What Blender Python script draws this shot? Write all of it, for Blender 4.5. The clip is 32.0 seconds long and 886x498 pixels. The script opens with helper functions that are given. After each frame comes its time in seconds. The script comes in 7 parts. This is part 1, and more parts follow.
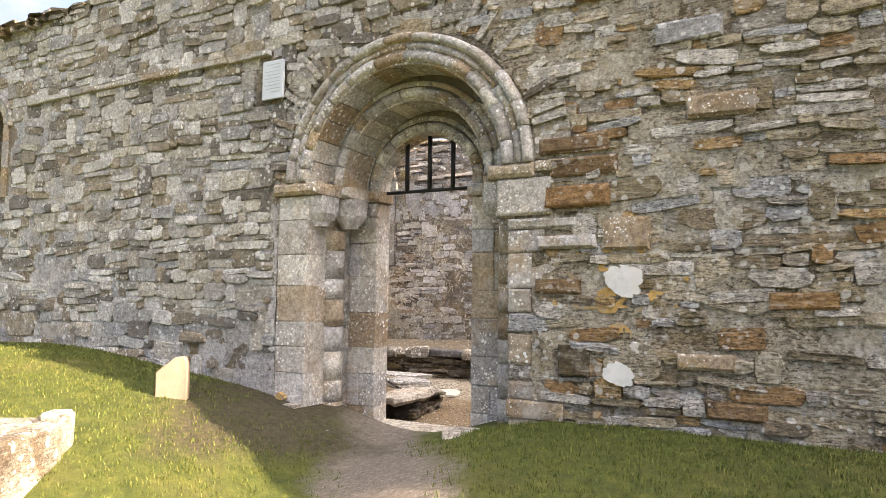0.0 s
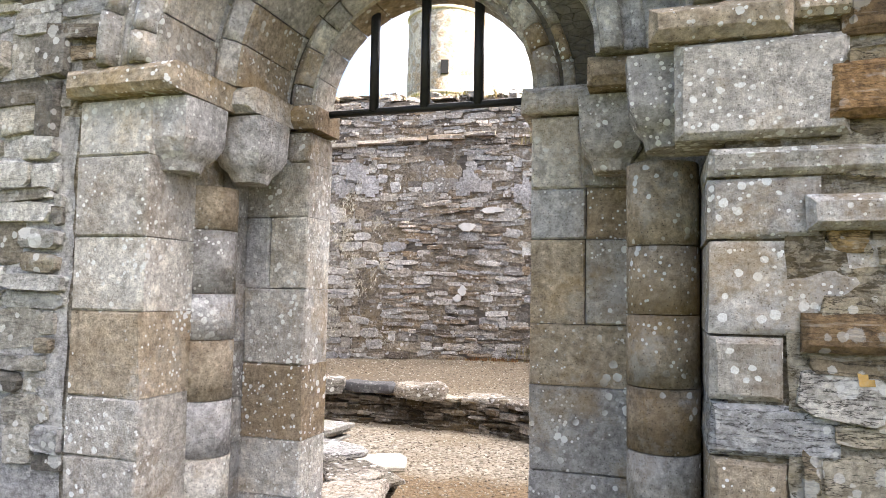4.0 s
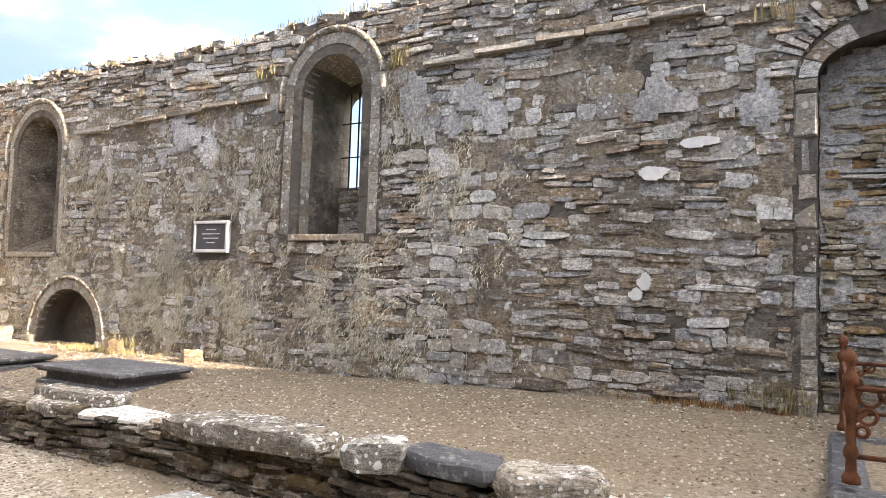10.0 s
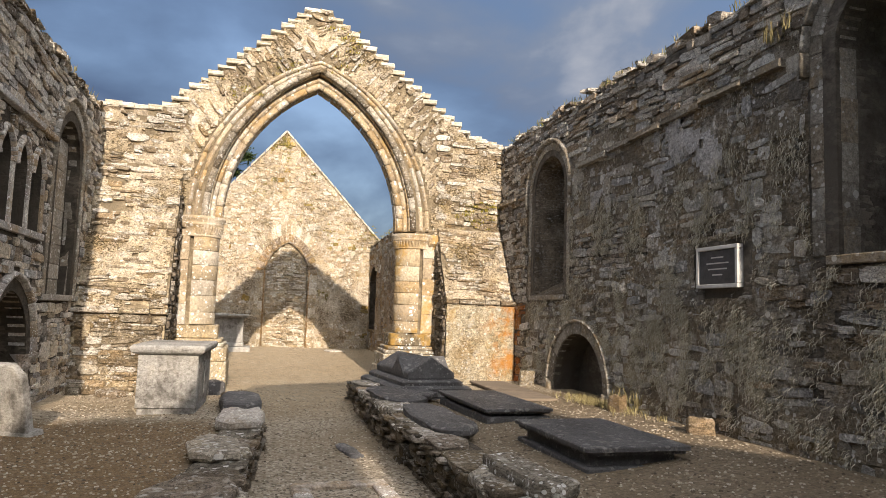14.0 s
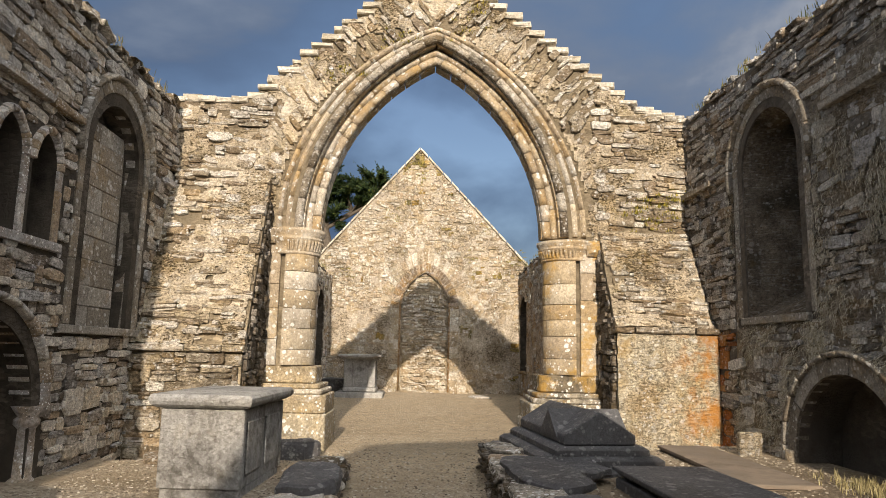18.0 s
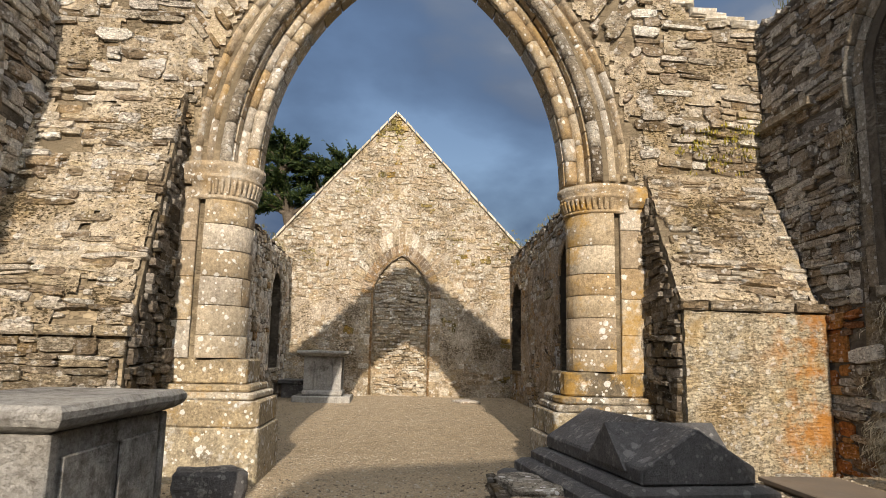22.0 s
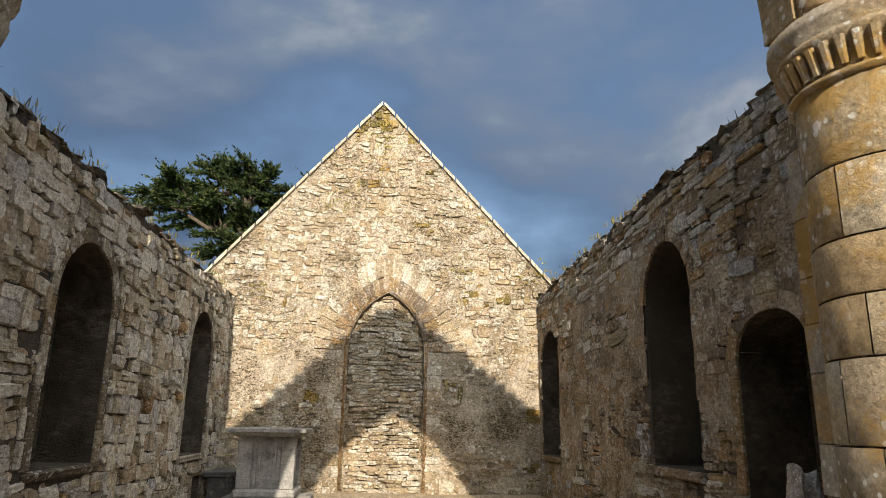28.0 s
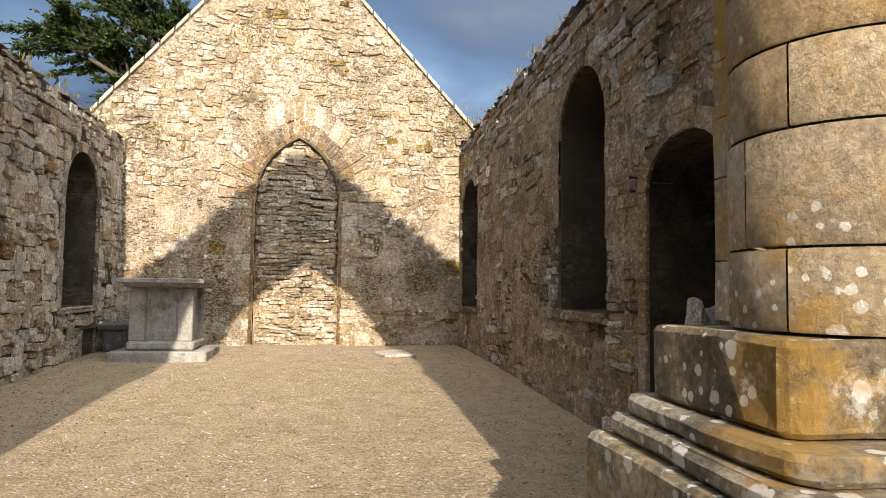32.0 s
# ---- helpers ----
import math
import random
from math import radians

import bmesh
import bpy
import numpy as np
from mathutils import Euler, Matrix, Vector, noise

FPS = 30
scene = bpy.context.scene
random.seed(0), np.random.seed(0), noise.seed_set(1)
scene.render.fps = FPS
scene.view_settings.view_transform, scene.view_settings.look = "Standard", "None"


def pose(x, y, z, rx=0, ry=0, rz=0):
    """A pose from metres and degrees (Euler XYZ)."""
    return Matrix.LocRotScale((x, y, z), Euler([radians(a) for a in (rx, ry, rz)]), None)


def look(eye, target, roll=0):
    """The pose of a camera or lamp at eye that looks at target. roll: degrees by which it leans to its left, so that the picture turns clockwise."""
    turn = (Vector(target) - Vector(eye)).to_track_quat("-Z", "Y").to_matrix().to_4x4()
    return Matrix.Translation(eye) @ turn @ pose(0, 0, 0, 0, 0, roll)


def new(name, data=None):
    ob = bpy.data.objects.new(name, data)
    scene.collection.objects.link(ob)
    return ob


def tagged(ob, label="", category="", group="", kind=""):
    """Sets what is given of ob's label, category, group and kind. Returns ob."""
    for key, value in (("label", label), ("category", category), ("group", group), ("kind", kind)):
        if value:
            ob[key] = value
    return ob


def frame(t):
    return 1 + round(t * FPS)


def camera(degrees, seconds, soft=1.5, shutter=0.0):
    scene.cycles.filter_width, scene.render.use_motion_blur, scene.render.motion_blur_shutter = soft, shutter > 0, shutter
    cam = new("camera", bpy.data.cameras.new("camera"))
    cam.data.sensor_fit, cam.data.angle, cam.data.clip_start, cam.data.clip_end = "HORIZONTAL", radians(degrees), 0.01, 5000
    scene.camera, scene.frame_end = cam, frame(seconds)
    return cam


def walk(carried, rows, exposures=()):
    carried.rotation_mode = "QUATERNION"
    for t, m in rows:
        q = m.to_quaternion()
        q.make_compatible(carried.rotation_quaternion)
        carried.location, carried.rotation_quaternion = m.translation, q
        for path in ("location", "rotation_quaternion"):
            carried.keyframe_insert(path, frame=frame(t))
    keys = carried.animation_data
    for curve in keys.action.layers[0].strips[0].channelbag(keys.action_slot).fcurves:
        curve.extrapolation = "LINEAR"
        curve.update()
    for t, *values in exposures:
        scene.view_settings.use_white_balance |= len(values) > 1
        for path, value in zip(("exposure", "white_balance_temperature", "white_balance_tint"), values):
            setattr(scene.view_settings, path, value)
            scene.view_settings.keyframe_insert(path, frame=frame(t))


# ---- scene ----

# ======== camera ========
PATH = [
    (0, (-16.881, 13.68, 1.395), (-16.046, 11.868, 1.536), 0.7),
    (1, (-16.108, 13.218, 1.342), (-15.52, 11.313, 1.494), 0.5),
    (2, (-15.527, 12.503, 1.397), (-15.044, 10.568, 1.547), 0.4),
    (2.5, (-15.365, 12.051, 1.453), (-14.88, 10.115, 1.584), 0.4),
    (4.5, (-14.684, 10.295, 1.587), (-14.195, 8.36, 1.716), 1.2),
    (5, (-14.56, 9.864, 1.555), (-14.069, 7.929, 1.679), 1.3),
    (5.5, (-14.43, 9.443, 1.453), (-13.945, 7.506, 1.579), 1.3),
    (6, (-14.332, 9.007, 1.458), (-13.852, 7.069, 1.589), 1.5),
    (6.5, (-14.221, 8.648, 1.547), (-13.752, 6.707, 1.661), 1.5),
    (7, (-14.183, 8.274, 1.473), (-13.709, 6.336, 1.607), 1.5),
    (8, (-14.107, 7.659, 1.449), (-13.629, 5.722, 1.584), 1.5),
    (9, (-14.069, 7.02, 1.55), (-13.473, 5.116, 1.689), 1.6),
    (9.5, (-14.035, 6.848, 1.533), (-13.296, 4.993, 1.658), 1.5),
    (10, (-13.965, 6.571, 1.511), (-12.984, 4.832, 1.623), 1.8),
    (10.5, (-13.9, 6.279, 1.488), (-12.72, 4.665, 1.549), 1.9),
    (11, (-13.842, 5.976, 1.484), (-12.472, 4.518, 1.502), 1.9),
    (11.5, (-13.705, 5.777, 1.51), (-12.17, 4.495, 1.5), 2.0),
    (12, (-13.538, 5.51, 1.531), (-11.88, 4.392, 1.515), 1.8),
    (12.5, (-13.397, 5.249, 1.549), (-11.663, 4.252, 1.557), 1.8),
    (13, (-13.162, 5.02, 1.56), (-11.351, 4.174, 1.613), 1.8),
    (14, (-12.628, 4.617, 1.53), (-10.707, 4.094, 1.719), 1.9),
    (14.5, (-12.296, 4.469, 1.542), (-10.349, 4.075, 1.774), 2.0),
    (16.5, (-10.754, 3.963, 1.449), (-8.8, 3.677, 1.765), 1.4),
    (17, (-10.31, 3.845, 1.462), (-8.345, 3.619, 1.76), 1.3),
    (18, (-9.502, 3.819, 1.426), (-7.526, 3.757, 1.725), 1.2),
    (19, (-8.717, 3.895, 1.373), (-6.745, 3.861, 1.701), 1.5),
    (20, (-7.975, 4.007, 1.338), (-6.005, 3.959, 1.676), 1.5),
    (21, (-7.362, 3.951, 1.326), (-5.391, 3.878, 1.657), 1.3),
    (22, (-6.697, 3.839, 1.273), (-4.725, 3.703, 1.582), 1.2),
    (23, (-5.951, 3.707, 1.357), (-3.983, 3.52, 1.657), 1.1),
    (24, (-5.129, 3.648, 1.366), (-3.172, 3.452, 1.727), 1.0),
    (24.5, (-4.782, 3.684, 1.413), (-2.827, 3.492, 1.786), 1.1),
    (26.5, (-3.347, 3.675, 1.484), (-1.397, 3.496, 1.889), 1.3),
    (27, (-2.934, 3.692, 1.437), (-0.988, 3.52, 1.864), 1.2),
    (28, (-2.126, 3.733, 1.411), (-0.196, 3.573, 1.911), 1.1),
    (29, (-1.391, 3.717, 1.34), (0.541, 3.586, 1.84), 1.0),
    (30, (-0.808, 3.623, 1.305), (1.142, 3.498, 1.729), 0.9),
    (30.5, (-0.705, 3.547, 1.289), (1.255, 3.411, 1.665), 0.8),
    (31, (-0.882, 3.419, 1.29), (1.088, 3.239, 1.58), 0.7),
    (31.5, (-1.128, 3.267, 1.288), (0.849, 3.048, 1.491), 0.8),
    (32, (-1.436, 3.194, 1.245), (0.533, 2.861, 1.359), 0.8),
]
cam = camera(66.2, 32.0, soft=0.4)
walk(cam, [(t, look(eye, target, roll)) for t, eye, target, roll in PATH],
     exposures=((0, 2.55, 7150, 21), (1, 2.7, 6900, 21), (2, 2.92, 6600, 20), (4, 2.95, 6600, 19), (6, 2.68, 6550, 18), (7, 2.45, 6550, 18), (9, 2.85, 6500, 17), (11, 2.2, 6500, 17), (13, 1.2, 6500, 16), (14.5, 0.65, 6600, 14), (16, 0.55, 6500, 13), (21, 0.4, 6500, 13), (26, 0.40, 6450, 11), (27, 0.45, 6500, 10), (28.5, 0.75, 6450, 10), (30, 0.84, 6400, 11), (32, 0.95, 6600, 13)))

# ======== world and sun ========
# The sun stands low in the west, almost in line with the nave, under broken cloud: bright to the south and west, slate-dark to the east.
SUN_WAY = Vector((1.0, -0.013, -0.430)).normalized()
SUN_ELEV = math.asin(-SUN_WAY.z)
world = bpy.data.worlds.new("sky")
scene.world = world
world.use_nodes = True
wn = world.node_tree
wn.nodes.clear()


def sky_node(kind, **values):
    n = wn.nodes.new(kind)
    for k, v in values.items():
        n.inputs[k].default_value = v
    return n


w_out = sky_node("ShaderNodeOutputWorld")
w_bg = sky_node("ShaderNodeBackground")
w_bg.inputs["Strength"].default_value = 0.92
w_sky = sky_node("ShaderNodeTexSky")
w_sky.sky_type = 'NISHITA'
w_sky.sun_disc = False
w_sky.sun_elevation = SUN_ELEV
w_sky.sun_rotation = math.atan2(-SUN_WAY.x, -SUN_WAY.y)
w_dim = sky_node("ShaderNodeVectorMath")
w_dim.operation = 'SCALE'
w_dim.inputs["Scale"].default_value = 0.10
wn.links.new(w_sky.outputs[0], w_dim.inputs[0])
w_dir = sky_node("ShaderNodeTexCoord")
w_flat = sky_node("ShaderNodeMapping")
w_flat.inputs["Scale"].default_value = (1.0, 1.0, 2.2)
wn.links.new(w_dir.outputs["Generated"], w_flat.inputs["Vector"])
w_noise = sky_node("ShaderNodeTexNoise", Scale=2.2, Detail=7.0, Roughness=0.5, Distortion=0.2)
wn.links.new(w_flat.outputs[0], w_noise.inputs["Vector"])
w_cover = sky_node("ShaderNodeMapRange")
w_cover.inputs["From Min"].default_value, w_cover.inputs["From Max"].default_value = 0.36, 0.60
w_cover.inputs["To Min"].default_value = 0.25
wn.links.new(w_noise.outputs["Fac"], w_cover.inputs["Value"])
w_side = sky_node("ShaderNodeVectorMath")
w_side.operation = 'DOT_PRODUCT'
w_side.inputs[1].default_value = Vector((-0.46, -0.22, 0.84)).normalized()
wn.links.new(w_dir.outputs["Generated"], w_side.inputs[0])
w_tone = sky_node("ShaderNodeValToRGB")
w_tone.color_ramp.elements[0].position, w_tone.color_ramp.elements[0].color = 0.10, (0.030, 0.056, 0.110, 1)
w_tone.color_ramp.elements[1].position, w_tone.color_ramp.elements[1].color = 1.0, (2.2, 2.2, 2.15, 1)
for w_at, w_rgb in ((0.36, (0.037, 0.066, 0.128, 1)), (0.50, (0.070, 0.110, 0.185, 1)), (0.62, (0.14, 0.18, 0.245, 1)), (0.72, (0.28, 0.305, 0.34, 1)), (0.86, (0.72, 0.72, 0.71, 1))):
    w_tone.color_ramp.elements.new(w_at).color = w_rgb
w_half = sky_node("ShaderNodeMapRange")
w_half.inputs["From Min"].default_value, w_half.inputs["From Max"].default_value = -1.0, 1.0
wn.links.new(w_side.outputs["Value"], w_half.inputs["Value"])
w_mot = sky_node("ShaderNodeMapRange")
w_mot.inputs["To Min"].default_value, w_mot.inputs["To Max"].default_value = -0.58, 0.58
wn.links.new(w_noise.outputs["Fac"], w_mot.inputs["Value"])
w_sum = sky_node("ShaderNodeMath")
w_sum.operation = 'ADD'
wn.links.new(w_half.outputs[0], w_sum.inputs[0])
wn.links.new(w_mot.outputs[0], w_sum.inputs[1])
wn.links.new(w_sum.outputs[0], w_tone.inputs[0])
w_mix = sky_node("ShaderNodeMix")
w_mix.data_type = 'RGBA'
wn.links.new(w_cover.outputs[0], w_mix.inputs[0])
wn.links.new(w_dim.outputs[0], w_mix.inputs[6])
wn.links.new(w_tone.outputs[0], w_mix.inputs[7])
wn.links.new(w_mix.outputs[2], w_bg.inputs["Color"])
wn.links.new(w_bg.outputs[0], w_out.inputs["Surface"])

sun_data = bpy.data.lights.new("sun", 'SUN')
sun_data.energy = 4.1
sun_data.angle = radians(0.55)
sun_data.color = (1.0, 0.87, 0.69)
sun = new("sun", sun_data)
sun.matrix_world = look((-40, 4, 20), Vector((-40, 4, 20)) + SUN_WAY)

# ======== materials ========

class Nodes:
    """Short hand for building a node material."""

    def __init__(self, name):
        self.mat = bpy.data.materials.new(name)
        self.mat.use_nodes = True
        self.tree = self.mat.node_tree
        self.tree.nodes.clear()
        self.out = self.add("ShaderNodeOutputMaterial")
        self.bsdf = self.add("ShaderNodeBsdfPrincipled")
        self.tree.links.new(self.bsdf.outputs[0], self.out.inputs[0])
        self.pos = self.add("ShaderNodeNewGeometry")

    def add(self, kind):
        return self.tree.nodes.new(kind)

    def link(self, a, b):
        self.tree.links.new(a, b)

    def put(self, socket, value):
        if isinstance(value, bpy.types.NodeSocket):
            self.link(value, socket)
        else:
            socket.default_value = value

    def stretch(self, sx, sy, sz):
        m = self.add("ShaderNodeVectorMath")
        m.operation = 'MULTIPLY'
        self.link(self.pos.outputs["Position"], m.inputs[0])
        m.inputs[1].default_value = (sx, sy, sz)
        return m.outputs[0]

    def noise(self, scale, detail=4.0, rough=0.55, vector=None, distort=0.0):
        n = self.add("ShaderNodeTexNoise")
        n.inputs["Scale"].default_value = scale
        n.inputs["Detail"].default_value = detail
        n.inputs["Roughness"].default_value = rough
        n.inputs["Distortion"].default_value = distort
        self.link(vector or self.pos.outputs["Position"], n.inputs["Vector"])
        return n.outputs["Fac"]

    def voronoi(self, scale, vector=None, out="Distance", feature='F1'):
        n = self.add("ShaderNodeTexVoronoi")
        n.feature = feature
        n.inputs["Scale"].default_value = scale
        self.link(vector or self.pos.outputs["Position"], n.inputs["Vector"])
        return n.outputs[out]

    def span(self, value, a, b, lo=0.0, hi=1.0):
        m = self.add("ShaderNodeMapRange")
        self.put(m.inputs["Value"], value)
        m.inputs["From Min"].default_value, m.inputs["From Max"].default_value = a, b
        m.inputs["To Min"].default_value, m.inputs["To Max"].default_value = lo, hi
        return m.outputs[0]

    def math(self, op, a, b=0.0):
        m = self.add("ShaderNodeMath")
        m.operation = op
        self.put(m.inputs[0], a)
        self.put(m.inputs[1], b)
        return m.outputs[0]

    def ramp(self, value, stops, constant=False):
        r = self.add("ShaderNodeValToRGB")
        r.color_ramp.interpolation = 'CONSTANT' if constant else 'LINEAR'
        while len(r.color_ramp.elements) < len(stops):
            r.color_ramp.elements.new(0.5)
        for e, (p, c) in zip(r.color_ramp.elements, stops):
            e.position = p
            e.color = (*c, 1)
        self.put(r.inputs[0], value)
        return r.outputs[0]

    def mix(self, fac, a, b, mode='MIX'):
        m = self.add("ShaderNodeMix")
        m.data_type = 'RGBA'
        m.blend_type = mode
        self.put(m.inputs[0], fac)
        for socket, v in ((m.inputs[6], a), (m.inputs[7], b)):
            self.put(socket, (*v, 1) if isinstance(v, tuple) and len(v) == 3 else v)
        return m.outputs[2]

    def finish(self, color, rough=0.9, bump=None, strength=0.5, distance=0.02, metal=0.0):
        self.put(self.bsdf.inputs["Base Color"], (*color, 1) if isinstance(color, tuple) else color)
        self.put(self.bsdf.inputs["Roughness"], rough)
        self.put(self.bsdf.inputs["Metallic"], metal)
        self.bsdf.inputs["Specular IOR Level"].default_value = 0.25
        if bump is not None:
            b = self.add("ShaderNodeBump")
            b.inputs["Strength"].default_value = strength
            b.inputs["Distance"].default_value = distance
            self.link(bump, b.inputs["Height"])
            self.link(b.outputs[0], self.bsdf.inputs["Normal"])
        return self.mat


def stone_material(name, palette, rand, lichen=0.5, ochre=0.0, dark=0.35, spots=0.5, grain=0.85, slaty=0.0, ochre_from=0.53, rough=0.92, fine_spots=False, stain=0.0, orange_south=0.0, pits=0.0):
    """Weathered stone: a tone for each stone, grain, dark weathering, pale lichen blooms and, where wanted, ochre lichen."""
    k = Nodes(name)
    if rand == "object":
        r = k.add("ShaderNodeObjectInfo").outputs["Random"]
    elif rand == "island":
        r = k.pos.outputs["Random Per Island"]
    else:
        r = k.noise(1.3, 2.0)
    n = len(palette)
    tone = k.ramp(r, [(i / n, c) for i, c in enumerate(palette)], constant=rand in ("object", "island"))
    fine = k.noise(60.0, 8.0, 0.8)
    mid = k.noise(9.0, 6.0, 0.65)
    big = k.noise(0.7, 4.0, 0.6)
    c = k.mix(grain, tone, k.ramp(mid, [(0.30, (0.62, 0.60, 0.56)), (0.52, (1.0, 0.98, 0.95)), (0.72, (1.38, 1.36, 1.31))]), 'MULTIPLY')
    c = k.mix(grain, c, k.ramp(k.noise(27.0, 4.0, 0.6), [(0.36, (0.68, 0.67, 0.65)), (0.5, (1.0, 1.0, 1.0)), (0.64, (1.28, 1.28, 1.26))]), 'MULTIPLY')
    c = k.mix(grain, c, k.ramp(fine, [(0.34, (0.50, 0.49, 0.48)), (0.5, (1.0, 1.0, 1.0)), (0.66, (1.45, 1.45, 1.45))]), 'MULTIPLY')
    c = k.mix(k.math('MULTIPLY', k.span(k.math('ADD', k.math('MULTIPLY', big, 0.55), k.math('MULTIPLY', mid, 0.45)), 0.49, 0.60), dark), c, (0.050, 0.042, 0.033))
    if slaty:
        # fine bedding cracks along the stone
        bed = k.noise(7.0, 5.0, 0.62, k.stretch(1.0, 1.0, 6.5), 0.4)
        crack = k.span(k.math('ABSOLUTE', k.math('SUBTRACT', bed, 0.5)), 0.022, 0.004)
        c = k.mix(k.math('MULTIPLY', crack, slaty), c, (0.03, 0.025, 0.02))
        c = k.mix(k.math('MULTIPLY', k.span(bed, 0.57, 0.66), 0.5 * slaty), c, (0.62, 0.59, 0.53))
    streak = k.noise(2.2, 4.0, 0.6, k.stretch(1.6, 1.6, 0.22))
    c = k.mix(k.math('MULTIPLY', k.span(streak, 0.56, 0.70), dark * 0.6), c, (0.07, 0.064, 0.055))
    bloom = k.math('MULTIPLY', k.span(k.noise(4.2, 9.0, 0.78), 0.56, 0.62), lichen)
    c = k.mix(bloom, c, (0.56, 0.54, 0.49))
    wob = k.math('ADD', k.math('MULTIPLY', k.noise(38.0, 5.0, 0.65), 0.30), k.math('MULTIPLY', k.noise(5.0, 2.0), 0.55))
    if stain:
        c = k.mix(k.math('MULTIPLY', k.span(k.noise(1.6, 7.0, 0.7, None, 0.8), 0.50, 0.62), stain), c, (0.27, 0.175, 0.085))
        c = k.mix(k.math('MULTIPLY', k.span(k.noise(3.4, 6.0, 0.7), 0.56, 0.64), stain * 0.8), c, (0.60, 0.60, 0.60))
        c = k.mix(k.math('MULTIPLY', k.span(k.voronoi(70.0), 0.20, 0.10), 0.7), c, (0.06, 0.05, 0.04))
    for scale, where, lo in ((38.0, 2.6, 0.47), (19.0, 1.9, 0.46)) if fine_spots else ((17.0, 1.9, 0.44), (8.5, 1.4, 0.43)):
        dots = k.span(k.math('ADD', k.voronoi(scale), wob), 0.66, 0.625)
        dots = k.math('MULTIPLY', dots, k.span(k.noise(where, 3.0), lo, lo + 0.05))
        c = k.mix(k.math('MULTIPLY', dots, spots), c, (0.82, 0.815, 0.78))
    if ochre:
        o = k.math('MULTIPLY', k.span(k.noise(1.5, 8.0, 0.75), ochre_from, ochre_from + 0.08), ochre)
        c = k.mix(o, c, (0.50, 0.29, 0.045))
    if pits:
        # crumbled hollows and dry moss along the joints
        p = k.noise(24.0, 6.0, 0.72, k.stretch(1.0, 1.0, 2.3), 0.5)
        where = k.math('ADD', p, k.math('MULTIPLY', k.math('SUBTRACT', k.noise(1.3, 4.0, 0.6), 0.5), 0.45))
        hollow = k.span(where, 0.555, 0.60)
        c = k.mix(k.math('MULTIPLY', k.span(k.noise(3.1, 6.0, 0.7, None, 0.6), 0.54, 0.66), 0.45 * pits), c, (0.30, 0.225, 0.085))
        c = k.mix(k.math('MULTIPLY', hollow, pits), c, (0.085, 0.062, 0.028))
    if orange_south:
        sep = k.add("ShaderNodeSeparateXYZ")
        k.link(k.pos.outputs["Position"], sep.inputs[0])
        o = k.math('MULTIPLY', k.span(k.noise(4.0, 8.0, 0.75), 0.44, 0.60), k.span(k.math('ADD', sep.outputs[1], k.math('MULTIPLY', k.noise(1.4, 3.0), 0.6)), 1.05, 0.55))
        c = k.mix(k.math('MULTIPLY', o, orange_south), c, (0.52, 0.215, 0.03))
    bump = k.math('ADD', k.math('MULTIPLY', fine, 0.5), k.math('MULTIPLY', k.noise(12.0, 7.0, 0.7), 1.0))
    if slaty:
        bump = k.math('SUBTRACT', bump, k.math('MULTIPLY', crack, 0.35 * slaty))
    if pits:
        bump = k.math('SUBTRACT', bump, k.math('MULTIPLY', hollow, 0.5 * pits))
    return k.finish(c, rough, bump, 1.0, 0.03)


GREY = [(0.400, 0.360, 0.312), (0.500, 0.462, 0.415), (0.225, 0.188, 0.150), (0.455, 0.415, 0.365), (0.345, 0.275, 0.200), (0.590, 0.560, 0.515), (0.300, 0.285, 0.270), (0.370, 0.290, 0.205), (0.180, 0.150, 0.120), (0.430, 0.425, 0.415), (0.660, 0.635, 0.590)]
WARM = [(0.320, 0.268, 0.195), (0.451, 0.399, 0.315), (0.238, 0.186, 0.126), (0.549, 0.498, 0.419), (0.352, 0.268, 0.169), (0.615, 0.571, 0.505), (0.385, 0.325, 0.247), (0.484, 0.407, 0.290), (0.287, 0.227, 0.160), (0.70, 0.67, 0.60), (0.24, 0.185, 0.12)]
BROWN = [(0.375, 0.310, 0.215), (0.520, 0.490, 0.440), (0.330, 0.205, 0.100), (0.560, 0.535, 0.495), (0.440, 0.380, 0.280), (0.265, 0.215, 0.150), (0.430, 0.290, 0.140), (0.640, 0.610, 0.560), (0.350, 0.325, 0.285), (0.510, 0.440, 0.325), (0.440, 0.445, 0.455), (0.300, 0.250, 0.165), (0.400, 0.355, 0.270), (0.47, 0.42, 0.33)]
DRESSED = [(0.500, 0.472, 0.435), (0.430, 0.412, 0.392), (0.570, 0.553, 0.528), (0.470, 0.390, 0.295), (0.530, 0.522, 0.525), (0.370, 0.290, 0.205), (0.620, 0.592, 0.545), (0.410, 0.395, 0.385)]
GOLD = [(0.460, 0.375, 0.255), (0.535, 0.460, 0.345), (0.420, 0.315, 0.185), (0.560, 0.500, 0.410), (0.400, 0.325, 0.230), (0.480, 0.440, 0.375)]
GABLE = [(0.450, 0.385, 0.285), (0.500, 0.445, 0.350), (0.400, 0.335, 0.240), (0.560, 0.510, 0.425), (0.350, 0.280, 0.190), (0.470, 0.385, 0.265), (0.610, 0.565, 0.480), (0.420, 0.335, 0.235)]
PALE = [(0.50, 0.45, 0.36), (0.56, 0.51, 0.42), (0.46, 0.41, 0.32), (0.60, 0.55, 0.46)]
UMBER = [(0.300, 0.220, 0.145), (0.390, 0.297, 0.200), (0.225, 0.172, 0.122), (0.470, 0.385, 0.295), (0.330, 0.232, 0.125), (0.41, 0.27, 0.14)]
